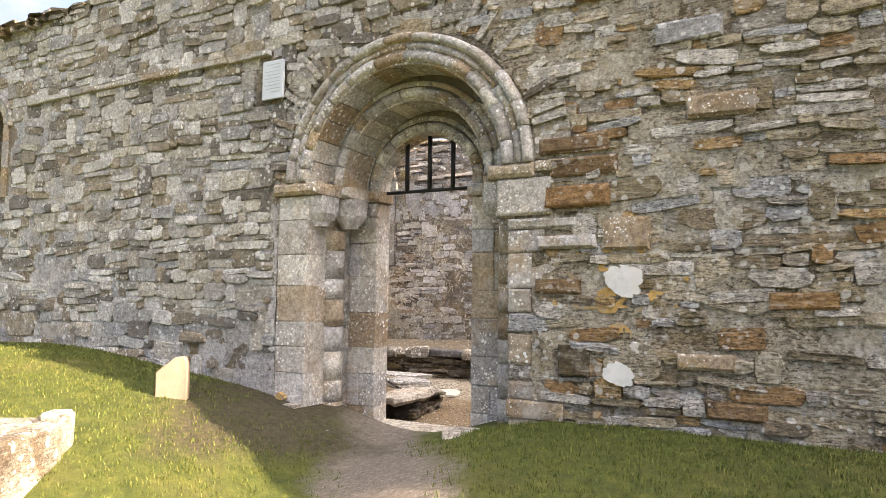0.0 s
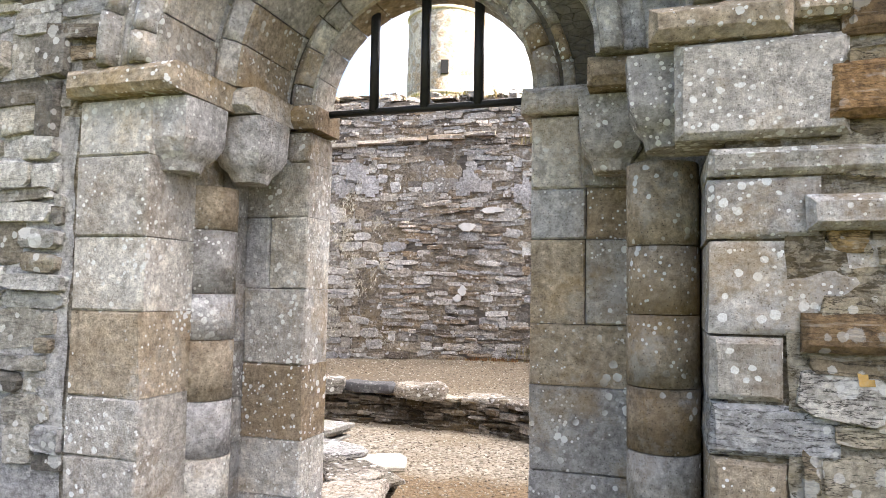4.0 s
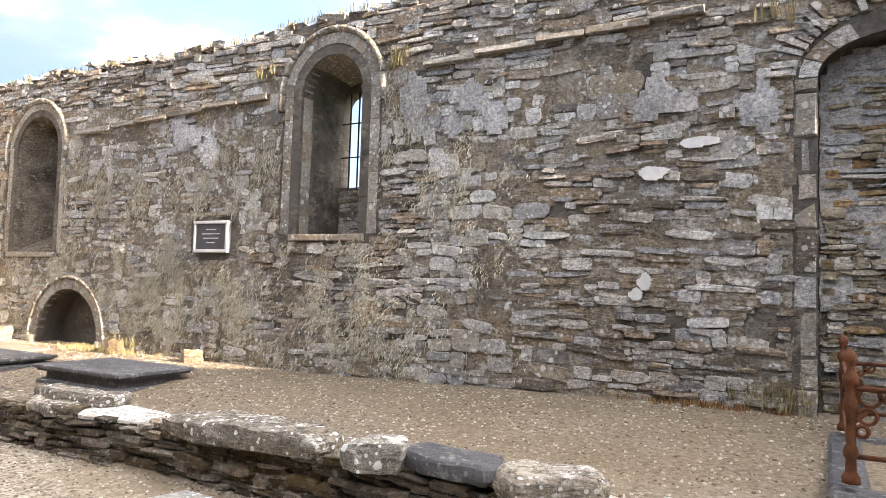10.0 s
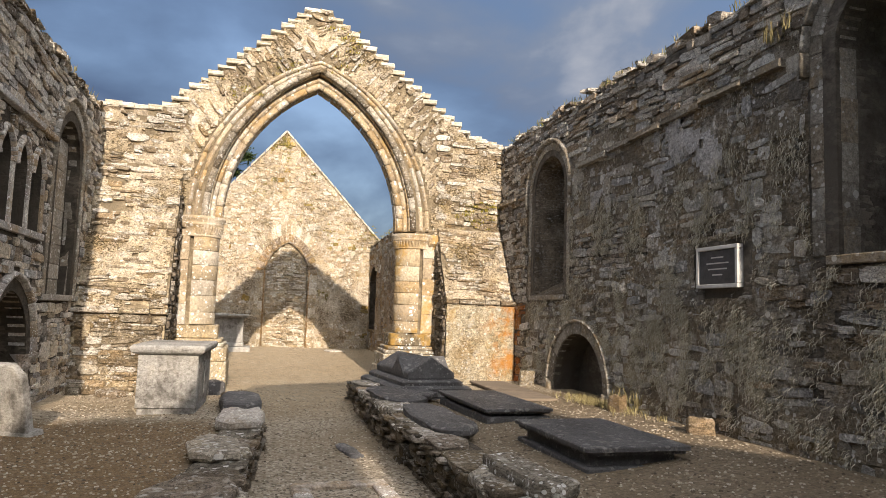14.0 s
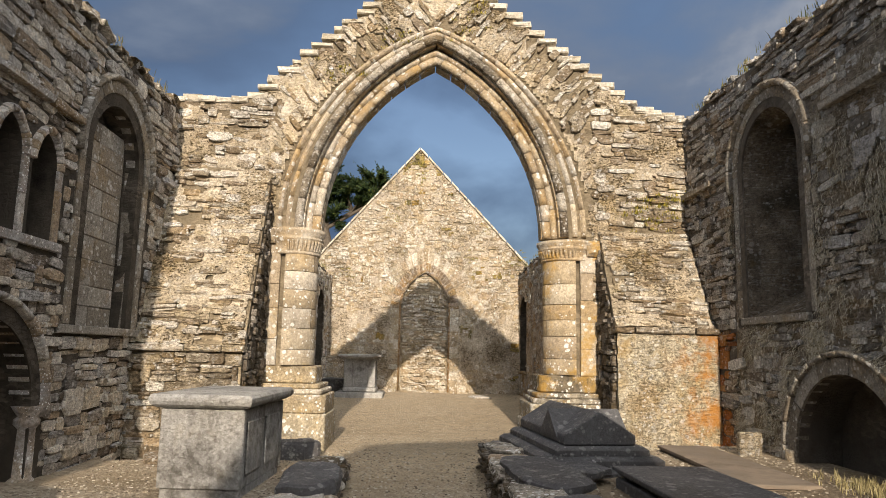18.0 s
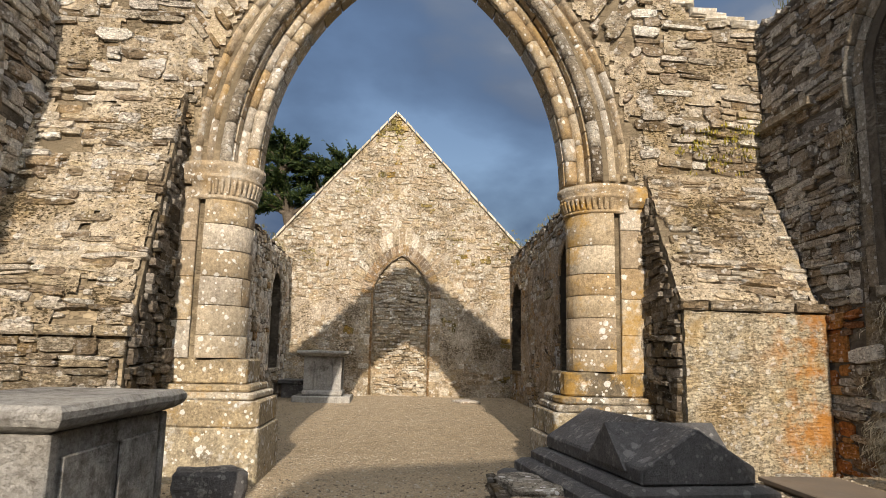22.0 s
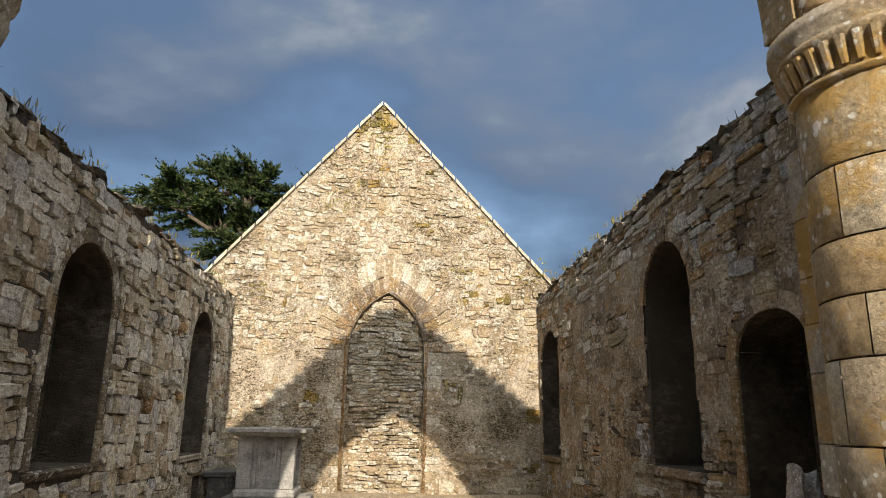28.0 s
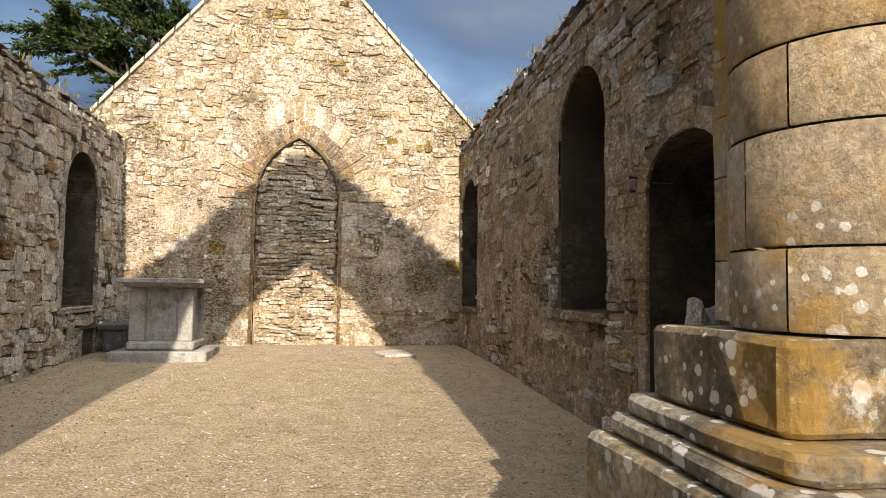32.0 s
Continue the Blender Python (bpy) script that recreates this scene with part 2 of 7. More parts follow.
MIXED = [(0.189, 0.155, 0.108), (0.432, 0.385, 0.311), (0.149, 0.121, 0.088), (0.567, 0.513, 0.432), (0.243, 0.189, 0.121), (0.338, 0.290, 0.223), (0.486, 0.446, 0.378), (0.216, 0.189, 0.149)]
RUSTY = [(0.34, 0.125, 0.035), (0.26, 0.11, 0.045), (0.38, 0.17, 0.05), (0.20, 0.12, 0.07), (0.42, 0.22, 0.08)]
OCHRE = [(0.45, 0.385, 0.255), (0.50, 0.445, 0.325), (0.41, 0.325, 0.19), (0.52, 0.47, 0.36), (0.43, 0.30, 0.145), (0.37, 0.31, 0.21)]

M = {}
for key, pal, kw in (("grey", GREY, dict(lichen=0.5, dark=0.35, ochre=0.10, slaty=0.7)), ("warm", WARM, dict(lichen=0.5, dark=0.15, ochre=0.14, slaty=0.6, pits=0.6)), ("gable", GABLE, dict(lichen=0.45, dark=0.12, ochre=0.12, slaty=0.25, pits=0.5)), ("mossy", [(0.26, 0.20, 0.07), (0.35, 0.27, 0.10), (0.18, 0.15, 0.05), (0.44, 0.36, 0.20), (0.30, 0.20, 0.06)], dict(lichen=0.2, dark=0.3, ochre=0.5, slaty=0.3, pits=0.7)),
                     ("surround", [(0.33, 0.305, 0.265), (0.38, 0.355, 0.315), (0.28, 0.25, 0.205), (0.35, 0.30, 0.235), (0.42, 0.395, 0.35)], dict(lichen=0.4, dark=0.4, ochre=0.16, spots=0.5, grain=0.8, slaty=0.2)), ("light", [(0.56, 0.50, 0.41), (0.64, 0.60, 0.53), (0.48, 0.42, 0.33), (0.70, 0.66, 0.59), (0.44, 0.35, 0.25), (0.60, 0.53, 0.42), (0.52, 0.50, 0.47)], dict(lichen=0.4, dark=0.12, ochre=0.10, spots=0.5, slaty=0.4)), ("ashen", [(0.42, 0.405, 0.38), (0.50, 0.49, 0.465), (0.33, 0.315, 0.29), (0.44, 0.41, 0.36), (0.58, 0.57, 0.545), (0.27, 0.235, 0.185), (0.39, 0.39, 0.395), (0.52, 0.49, 0.43), (0.20, 0.185, 0.165), (0.66, 0.65, 0.625), (0.35, 0.30, 0.23)], dict(lichen=0.4, dark=0.25, ochre=0.08, spots=0.6, slaty=0.35)), ("brown", BROWN, dict(lichen=0.35, dark=0.22, ochre=0.14, slaty=0.8, pits=0.2)), ("dressed", DRESSED, dict(lichen=0.25, dark=0.22, spots=1.0, ochre=0.22, grain=0.85, slaty=0.12, fine_spots=True, stain=0.42)),
                     ("gold", GOLD, dict(lichen=0.45, dark=0.35, ochre=0.30, spots=0.7, grain=0.7)), ("amber", GOLD, dict(lichen=0.35, dark=0.2, ochre=0.65, ochre_from=0.495, spots=0.8, grain=0.65)), ("pale", PALE, dict(lichen=0.3, dark=0.10, grain=0.5)),
                     # the near-black palette also stands for shade on buttress flanks and in window recesses
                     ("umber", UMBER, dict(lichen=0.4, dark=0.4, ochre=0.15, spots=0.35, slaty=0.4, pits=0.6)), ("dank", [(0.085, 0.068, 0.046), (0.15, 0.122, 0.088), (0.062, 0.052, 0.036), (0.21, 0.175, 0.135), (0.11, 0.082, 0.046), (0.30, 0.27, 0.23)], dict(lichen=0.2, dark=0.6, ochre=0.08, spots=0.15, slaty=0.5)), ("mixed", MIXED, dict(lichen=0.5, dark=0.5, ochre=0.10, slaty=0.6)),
                     ("rusty", RUSTY, dict(lichen=0.2, dark=0.25, ochre=0.3, spots=0.3, slaty=0.4)), ("ochre", OCHRE, dict(lichen=0.5, ochre=0.35, dark=0.3, slaty=0.6, orange_south=0.85, pits=0.5))):
    M[key, "o"] = stone_material(key + "_stone_piece", pal, "object", **kw)
    M[key, "i"] = stone_material(key + "_stone_pieces", pal, "island", **kw)
    M[key, "n"] = stone_material(key + "_stone", pal, "noise", **kw)


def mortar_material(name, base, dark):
    """Old lime mortar full of small pinning stones; its dark tone holds joint shadow."""
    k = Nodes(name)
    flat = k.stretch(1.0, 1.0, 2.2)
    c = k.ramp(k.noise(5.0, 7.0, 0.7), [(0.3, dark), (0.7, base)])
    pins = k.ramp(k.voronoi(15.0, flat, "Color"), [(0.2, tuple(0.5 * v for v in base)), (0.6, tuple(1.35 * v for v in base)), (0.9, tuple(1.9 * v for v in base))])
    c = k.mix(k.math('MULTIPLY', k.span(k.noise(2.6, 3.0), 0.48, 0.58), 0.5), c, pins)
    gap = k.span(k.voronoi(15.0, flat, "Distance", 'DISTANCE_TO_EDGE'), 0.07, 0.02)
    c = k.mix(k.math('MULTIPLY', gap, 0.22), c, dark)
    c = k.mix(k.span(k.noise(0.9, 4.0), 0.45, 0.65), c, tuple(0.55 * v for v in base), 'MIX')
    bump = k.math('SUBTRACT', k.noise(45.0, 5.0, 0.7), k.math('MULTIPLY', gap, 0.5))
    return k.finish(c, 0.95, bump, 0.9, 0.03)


# the dark tones stand for shadow in the recessed joints
M["mortar_grey"] = mortar_material("lime_mortar_grey", (0.235, 0.205, 0.168), (0.030, 0.024, 0.018))
# darker copy for walls out of the sun: more joint shade in the colour
M["mortar_dark"] = mortar_material("shade_dark_mortar", (0.13, 0.11, 0.085), (0.022, 0.018, 0.013))
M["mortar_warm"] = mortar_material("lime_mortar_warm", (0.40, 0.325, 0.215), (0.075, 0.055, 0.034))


for key, pal in (("grey", [(0.36, 0.325, 0.275), (0.46, 0.43, 0.385), (0.26, 0.22, 0.17), (0.40, 0.345, 0.265)]), ("warm", [(0.44, 0.37, 0.26), (0.52, 0.45, 0.34), (0.38, 0.30, 0.19)])):
    M[key, "render"] = stone_material("old_lime_render_" + key, pal, "noise", lichen=0.7, dark=0.55, ochre=0.14, spots=0.22, grain=0.95, slaty=0.4, pits=0.5)


M["gable_render"] = stone_material("pinkish_cream_render", [(0.47, 0.405, 0.32), (0.53, 0.47, 0.385), (0.40, 0.335, 0.25)], "noise", lichen=0.4, dark=0.15, ochre=0.12, spots=0.15, grain=0.85, slaty=0.2, pits=0.85)
M["tan_mortar"] = stone_material("tan_grey_mortar", [(0.40, 0.36, 0.29), (0.47, 0.44, 0.38), (0.33, 0.28, 0.205)], "noise", lichen=0.5, dark=0.3, ochre=0.15, spots=0.3, grain=0.9, slaty=0.3, pits=0.75)
M["crumbled_mortar"] = stone_material("crumbled_lime_mortar", [(0.50, 0.425, 0.31), (0.57, 0.50, 0.39), (0.40, 0.32, 0.21)], "noise", lichen=0.4, dark=0.2, ochre=0.14, spots=0.2, grain=0.9, slaty=0.3, pits=0.95)
M["pale_render"] = stone_material("pale_grey_render", [(0.47, 0.46, 0.455), (0.57, 0.56, 0.56), (0.38, 0.37, 0.36)], "noise", lichen=0.55, dark=0.35, ochre=0.05, spots=0.25, grain=0.9, slaty=0.3)


def gravel_material():
    k = Nodes("gravel")
    cell = k.voronoi(34.0, out="Color")
    c = k.ramp(k.math('ADD', k.math('MULTIPLY', cell, 0.8), 0.05), [(0.1, (0.070, 0.058, 0.042)), (0.35, (0.235, 0.200, 0.152)), (0.65, (0.375, 0.325, 0.255)), (0.95, (0.62, 0.57, 0.49))])
    c = k.mix(k.span(k.noise(0.55, 5.0, 0.6), 0.42, 0.68), c, (0.20, 0.155, 0.10))
    c = k.mix(k.math('MULTIPLY', k.span(k.noise(2.3, 6.0, 0.7), 0.55, 0.72), 0.5), c, (0.10, 0.085, 0.05))
    sep = k.add("ShaderNodeSeparateXYZ")
    k.link(k.pos.outputs["Position"], sep.inputs[0])
    bed = k.math('MULTIPLY', k.span(k.math('ADD', sep.outputs[1], k.math('MULTIPLY', k.noise(1.6, 4.0), 0.8)), 5.25, 5.45), k.span(sep.outputs[0], -3.9, -4.4))
    # tan chancel grit, paled further for its sunlit look and bounce
    sand = k.ramp(k.noise(110.0, 5.0, 0.8), [(0.30, (0.13, 0.098, 0.06)), (0.5, (0.38, 0.30, 0.195)), (0.72, (0.66, 0.56, 0.42))])
    sand = k.mix(1.0, sand, k.ramp(k.noise(5.0, 6.0, 0.7), [(0.3, (0.66, 0.64, 0.58)), (0.52, (1.0, 1.0, 1.0)), (0.72, (1.2, 1.17, 1.1))]), 'MULTIPLY')
    sand = k.mix(0.8, sand, k.ramp(k.noise(42.0, 5.0, 0.75), [(0.36, (0.45, 0.43, 0.40)), (0.5, (1.0, 1.0, 1.0)), (0.66, (1.3, 1.28, 1.24))]), 'MULTIPLY')
    c = k.mix(k.math('MULTIPLY', k.span(k.math('ADD', sep.outputs[0], k.noise(1.2, 4.0)), -3.2, -0.5), 0.8), c, sand)
    # brown terrace gravel, taken darker still to put its dimness into the colour
    terrace = k.math('MULTIPLY', k.span(k.math('ADD', sep.outputs[1], k.math('MULTIPLY', k.noise(1.1, 4.0), 1.0)), 3.3, 2.6), k.span(sep.outputs[0], -1.8, -3.2))
    c = k.mix(k.math('MULTIPLY', terrace, 0.75), c, k.ramp(k.noise(30.0, 6.0, 0.8), [(0.3, (0.05, 0.037, 0.022)), (0.55, (0.17, 0.128, 0.082)), (0.75, (0.34, 0.275, 0.20))]))
    litter = k.ramp(k.noise(38.0, 6.0, 0.8), [(0.32, (0.045, 0.028, 0.014)), (0.5, (0.15, 0.095, 0.045)), (0.7, (0.30, 0.21, 0.11))])
    c = k.mix(k.math('MULTIPLY', bed, 0.85), c, litter)
    h = k.math('ADD', k.math('MULTIPLY', k.voronoi(34.0), -0.7), k.noise(70.0, 3.0))
    return k.finish(c, 0.95, h, 0.9, 0.02)


M["gravel"] = gravel_material()


def grass_material():
    k = Nodes("turf")
    c = k.ramp(k.noise(9.0, 7.0, 0.7), [(0.3, (0.050, 0.066, 0.014)), (0.55, (0.092, 0.108, 0.020)), (0.8, (0.18, 0.165, 0.04))])
    c = k.mix(k.math('MULTIPLY', k.span(k.noise(1.1, 4.0), 0.5, 0.7), 0.5), c, (0.19, 0.155, 0.055))
    # bare earth: a foot path that runs to the door, and a bank beside the jamb
    def band(way, offset):
        d = k.add("ShaderNodeVectorMath")
        d.operation = 'DOT_PRODUCT'
        k.link(k.pos.outputs["Position"], d.inputs[0])
        d.inputs[1].default_value = way
        return k.math('ABSOLUTE', k.math('ADD', d.outputs["Value"], offset))

    ragged = k.math('MULTIPLY', k.noise(3.0, 6.0, 0.65), 0.9)
    earth = k.ramp(k.noise(26.0, 7.0, 0.8), [(0.3, (0.10, 0.08, 0.06)), (0.55, (0.24, 0.205, 0.165)), (0.75, (0.42, 0.38, 0.33))])
    c = k.mix(k.span(k.math('ADD', band((1.0, 0.62, 0.0), 8.6), ragged), 1.05, 0.80), c, earth)
    soil = k.ramp(k.noise(18.0, 7.0, 0.75), [(0.3, (0.035, 0.028, 0.018)), (0.6, (0.10, 0.085, 0.045)), (0.8, (0.20, 0.18, 0.11))])
    near = k.math('ADD', k.math('MULTIPLY', band((1.0, 0.0, 0.0), 12.95), 0.60), k.math('MULTIPLY', band((0.07, 1.0, 0.0), -7.95), 0.62))
    c = k.mix(k.span(k.math('ADD', near, ragged), 1.35, 1.0), c, soil)
    return k.finish(c, 0.9, k.noise(60.0, 5.0, 0.8), 1.0, 0.03)


M["turf"] = grass_material()


def plain_material(name, color, rough=0.7, metal=0.0, vary=0.35, scale=6.0, bump=0.3, second=None, amount=0.5):
    k = Nodes(name)
    c = k.mix(1.0, color, k.ramp(k.noise(scale, 6.0, 0.65), [(0.3, (1 - vary,) * 3), (0.7, (1 + vary,) * 3)]), 'MULTIPLY')
    if second:
        c = k.mix(k.math('MULTIPLY', k.span(k.noise(scale * 0.5, 7.0, 0.7), 0.5, 0.6), amount), c, second)
    return k.finish(c, rough, k.noise(scale * 6, 5.0, 0.7), bump, 0.01, metal)


M["slate"] = stone_material("slate_slab", [(0.10, 0.10, 0.107), (0.13, 0.13, 0.135), (0.085, 0.085, 0.09)], "noise", lichen=0.3, dark=0.3, spots=0.15, grain=0.5, rough=0.6)
M["limestone"] = stone_material("grey_limestone", [(0.38, 0.375, 0.36), (0.31, 0.31, 0.305), (0.46, 0.45, 0.425)], "noise", lichen=0.3, dark=0.75, spots=0.12, grain=0.45, rough=0.75, pits=0.25)
M["limespot"] = stone_material("lichened_limestone", [(0.30, 0.295, 0.28), (0.24, 0.235, 0.22), (0.35, 0.34, 0.31)], "noise", lichen=0.5, dark=0.4, spots=1.0, grain=0.6)
M["rust"] = plain_material("rusted_iron", (0.14, 0.055, 0.025), 0.85, 0.2, 0.5, 14.0, 0.5, (0.06, 0.03, 0.02), 0.7)
M["black_iron"] = plain_material("black_painted_iron", (0.018, 0.018, 0.018), 0.45, 0.0, 0.3, 20.0, 0.2)
M["grey_granite"] = plain_material("weathered_grey_granite", (0.135, 0.14, 0.15), 0.6, vary=0.3, scale=5.0, second=(0.10, 0.10, 0.105), amount=0.6)
M["granite"] = plain_material("polished_dark_granite", (0.06, 0.06, 0.065), 0.4, vary=0.3, scale=14.0)

# ======== mesh helpers ========

def thing(name, label, category, group="", kind="", at=None):
    e = new(name)
    e.empty_display_size = 0.2
    if at is not None:
        e.matrix_world = at
    return tagged(e, label, category, group, kind)


def part(name, bm, material, parent=None, label=""):
    me = bpy.data.meshes.new(name)
    bm.normal_update()
    bm.to_mesh(me)
    bm.free()
    me.materials.append(material)
    ob = new(name, me)
    ob.parent = parent
    if label:
        tagged(ob, label)
    return ob


def box(bm, x0, x1, y0, y1, z0, z1, bevel=0.0, jitter=0.0, rng=None):
    vs = []
    for z in (z0, z1):
        for x, y in ((x0, y0), (x1, y0), (x1, y1), (x0, y1)):
            d = [rng.uniform(-jitter, jitter) for _ in range(3)] if jitter else (0, 0, 0)
            vs.append(bm.verts.new((x + d[0], y + d[1], z + d[2])))
    fs = [bm.faces.new([vs[i] for i in f]) for f in ((3, 2, 1, 0), (4, 5, 6, 7), (0, 1, 5, 4), (1, 2, 6, 5), (2, 3, 7, 6), (3, 0, 4, 7))]
    if bevel:
        es = list({e for f in fs for e in f.edges})
        bmesh.ops.bevel(bm, geom=es, offset=bevel, segments=1, affect='EDGES')
    return bm


def boxed(*a, **k):
    return box(bmesh.new(), *a, **k)


def tube(bm, a, b, r0, r1=None, n=10, caps=True):
    a, b = Vector(a), Vector(b)
    r1 = r0 if r1 is None else r1
    q = (b - a).to_track_quat('Z', 'Y')
    rings = []
    for p, r in ((a, r0), (b, r1)):
        rings.append([bm.verts.new(p + q @ Vector((r * math.cos(2 * math.pi * i / n), r * math.sin(2 * math.pi * i / n), 0))) for i in range(n)])
    for i in range(n):
        f = bm.faces.new((rings[0][i], rings[0][(i + 1) % n], rings[1][(i + 1) % n], rings[1][i]))
        f.smooth = n > 6
    if caps:
        bm.faces.new(rings[0][::-1])
        bm.faces.new(rings[1])
    return bm


def prism(bm, loop, way):
    """A solid from a planar loop of points, pushed along way."""
    way = Vector(way)
    a = [bm.verts.new(p) for p in loop]
    b = [bm.verts.new(Vector(p) + way) for p in loop]
    n = len(loop)
    bm.faces.new(a)
    bm.faces.new(b[::-1])
    for i in range(n):
        bm.faces.new((a[i], b[i], b[(i + 1) % n], a[(i + 1) % n]))
    bmesh.ops.recalc_face_normals(bm, faces=bm.faces[:])
    return bm


def lathe(bm, profile, centre, n=20, a0=0.0, a1=2 * math.pi, smooth=True):
    """Turned solid: profile of (radius, z); an open sweep if a1 - a0 is less than a full turn."""
    full = abs(a1 - a0 - 2 * math.pi) < 1e-6
    steps = n if full else n + 1
    rings = []
    for i in range(steps):
        a = a0 + (a1 - a0) * i / n
        rings.append([bm.verts.new((centre[0] + r * math.cos(a), centre[1] + r * math.sin(a), z)) for r, z in profile])
    for i in range(n):
        p, q = rings[i], rings[(i + 1) % steps]
        for j in range(len(profile) - 1):
            f = bm.faces.new((p[j], q[j], q[j + 1], p[j + 1]))
            f.smooth = smooth
    return bm


class Face:
    """A plane of masonry: origin, direction along it, direction out of it. Points are given as (u, z) and depth n outwards."""

    def __init__(self, origin, along, out):
        self.o, self.u, self.n = Vector(origin), Vector(along).normalized(), Vector(out).normalized()
        self.z = Vector((0, 0, 1))

    def __call__(self, u, z, n=0.0):
        return self.o + self.u * u + self.z * z + self.n * n


def arch_loop(uc, z0, w, zs, rise, n=9):
    """An arched opening: sill z0, springing zs, rise above it (half the width: round; more: pointed)."""
    s = w / 2
    pts = [(uc - s, z0), (uc + s, z0), (uc + s, zs)]
    return pts + [p for p in arch_curve(uc, s, zs, rise, n)][1:]


def arch_curve(uc, s, zs, rise, n=9):
    """From the right springing over the crown to the left springing."""
    pts = []
    if rise <= s + 1e-6:
        for i in range(2 * n + 1):
            a = math.pi * i / (2 * n)
            pts.append((uc + s * math.cos(a), zs + rise * math.sin(a)))
    else:
        r = (s * s + rise * rise) / (2 * s)
        top = math.asin(rise / r)
        for i in range(n + 1):
            a = top * i / n
            pts.append((uc + s - r + r * math.cos(a), zs + r * math.sin(a)))
        pts += [(2 * uc - u, z) for u, z in pts[-2::-1]]
    return pts


def slab(face, outline, holes, n0, n1, edge_out=None):
    """A wall layer between depths n0 and n1 with holes right through it."""
    from mathutils.geometry import tessellate_polygon
    loops = [outline] + list(holes)
    tris = tessellate_polygon([[Vector((u, z, 0)) for u, z in lp] for lp in loops])
    flat = [p for lp in loops for p in lp]
    bm = bmesh.new()
    a = [bm.verts.new(face(u, z, n0)) for u, z in flat]
    b = [bm.verts.new(face(u, z, n1)) for u, z in flat]
    for t in tris:
        for side in (a, b):
            try:
                bm.faces.new([side[i] for i in t])
            except ValueError:
                pass
    k = 0
    for lp in loops:
        m = len(lp)
        for i in range(m):
            j = (i + 1) % m
            bm.faces.new((a[k + i], a[k + j], b[k + j], b[k + i]))
        k += m
    bmesh.ops.recalc_face_normals(bm, faces=bm.faces[:])
    return bm


def in_loop(loop, u, z):
    c = False
    j = len(loop) - 1
    for i in range(len(loop)):
        (ui, zi), (uj, zj) = loop[i], loop[j]
        if (zi > z) != (zj > z) and u < (uj - ui) * (z - zi) / (zj - zi) + ui:
            c = not c
        j = i
    return c


# Ten stone shapes: unit outlines with broken corners, a worn front edge and a slightly hollow or swollen front.
STONES = []
for _s in range(10):
    rng = random.Random(100 + _s)
    ring = []
    for cx, cz in ((-1, -1), (1, -1), (1, 1), (-1, 1)):
        k1, k2 = rng.uniform(0.03, 0.26), rng.uniform(0.06, 0.40)
        first = (cx * 0.5, cz * (0.5 - k2)) if cx * cz > 0 else (cx * (0.5 - k1), cz * 0.5)
        second = (cx * (0.5 - k1), cz * 0.5) if cx * cz > 0 else (cx * 0.5, cz * (0.5 - k2))
        for p in (first, second):
            ring.append((p[0] + rng.uniform(-0.02, 0.02), p[1] + rng.uniform(-0.03, 0.03)))
    ring.sort(key=lambda p: math.atan2(p[1], p[0]))
    back = [(u, 0.0, z) for u, z in ring]
    rim = [(u * 0.985, rng.uniform(0.45, 0.75), z * 0.97) for u, z in ring]
    front = [(u * 0.955, rng.uniform(0.72, 1.12), z * 0.90) for u, z in ring]
    STONES.append(np.array(back + rim + front))
STONE_FACES = [(i, (i + 1) % 8, 8 + (i + 1) % 8, 8 + i) for i in range(8)] + [(8 + i, 8 + (i + 1) % 8, 16 + (i + 1) % 8, 16 + i) for i in range(8)] + [tuple(range(16, 24))]
STONE_MESH = {}


def stone_mesh(i, material):
    key = (i, material.name)
    if key not in STONE_MESH:
        me = bpy.data.meshes.new("stone")
        me.from_pydata([tuple(v) for v in STONES[i]], [], [f[::-1] for f in STONE_FACES])
        me.materials.append(material)
        STONE_MESH[key] = me
    return STONE_MESH[key]


def rubble(u0, u1, z0, z1, keep, rng, high=(0.06, 0.17), long=(0.14, 0.46), big=0.06):
    """Rough wandering courses of stones: (u, z, width, height, lean) of each one that keep(u, z) takes at its middle and near its ends."""
    out = []
    z = z0
    seed = rng.uniform(0, 50)
    while z < z1:
        h = rng.uniform(*high)
        u = u0 - rng.uniform(0, long[1])
        while u < u1:
            w = long[0] + (long[1] - long[0]) * rng.random() ** 1.6
            if rng.random() < 0.12:
                w *= 1.5
            hh = h * (rng.uniform(1.3, 1.9) if rng.random() < big else rng.uniform(0.92, 1.12))
            wave = 0.06 * noise.noise((u * 0.55, z * 0.8, seed)) + 0.03 * noise.noise((u * 2.1, z * 2.0, seed))
            lean = 0.10 * noise.noise((u * 0.8, z * 1.1, seed + 9)) + rng.gauss(0, 0.035)
            pieces = [(z + wave, hh)]
            if h > 0.6 * high[1] and rng.random() < 0.5:
                c = rng.uniform(0.35, 0.65)
                pieces = [(z + wave, h * c), (z + wave + h * c, h * (1 - c))]
            for zz, ph in pieces:
                mu, mz = u + w / 2, zz + ph / 2
                # beside an opening a stone is cut to what fits
                for cu, cw in ((mu, w), (mu - 0.22 * w, 0.56 * w), (mu + 0.22 * w, 0.56 * w), (mu - 0.35 * w, 0.3 * w), (mu + 0.35 * w, 0.3 * w)):
                    if keep(cu, mz) and keep(cu - 0.46 * cw, mz) and keep(cu + 0.46 * cw, mz) and keep(cu, mz + 0.45 * ph) and keep(cu, mz - 0.45 * ph):
                        out.append((cu, mz + rng.uniform(-0.008, 0.008), cw * rng.uniform(0.95, 1.06), ph * rng.uniform(0.92, 1.06), lean))
                        break
            u += w
        z += h
    return out


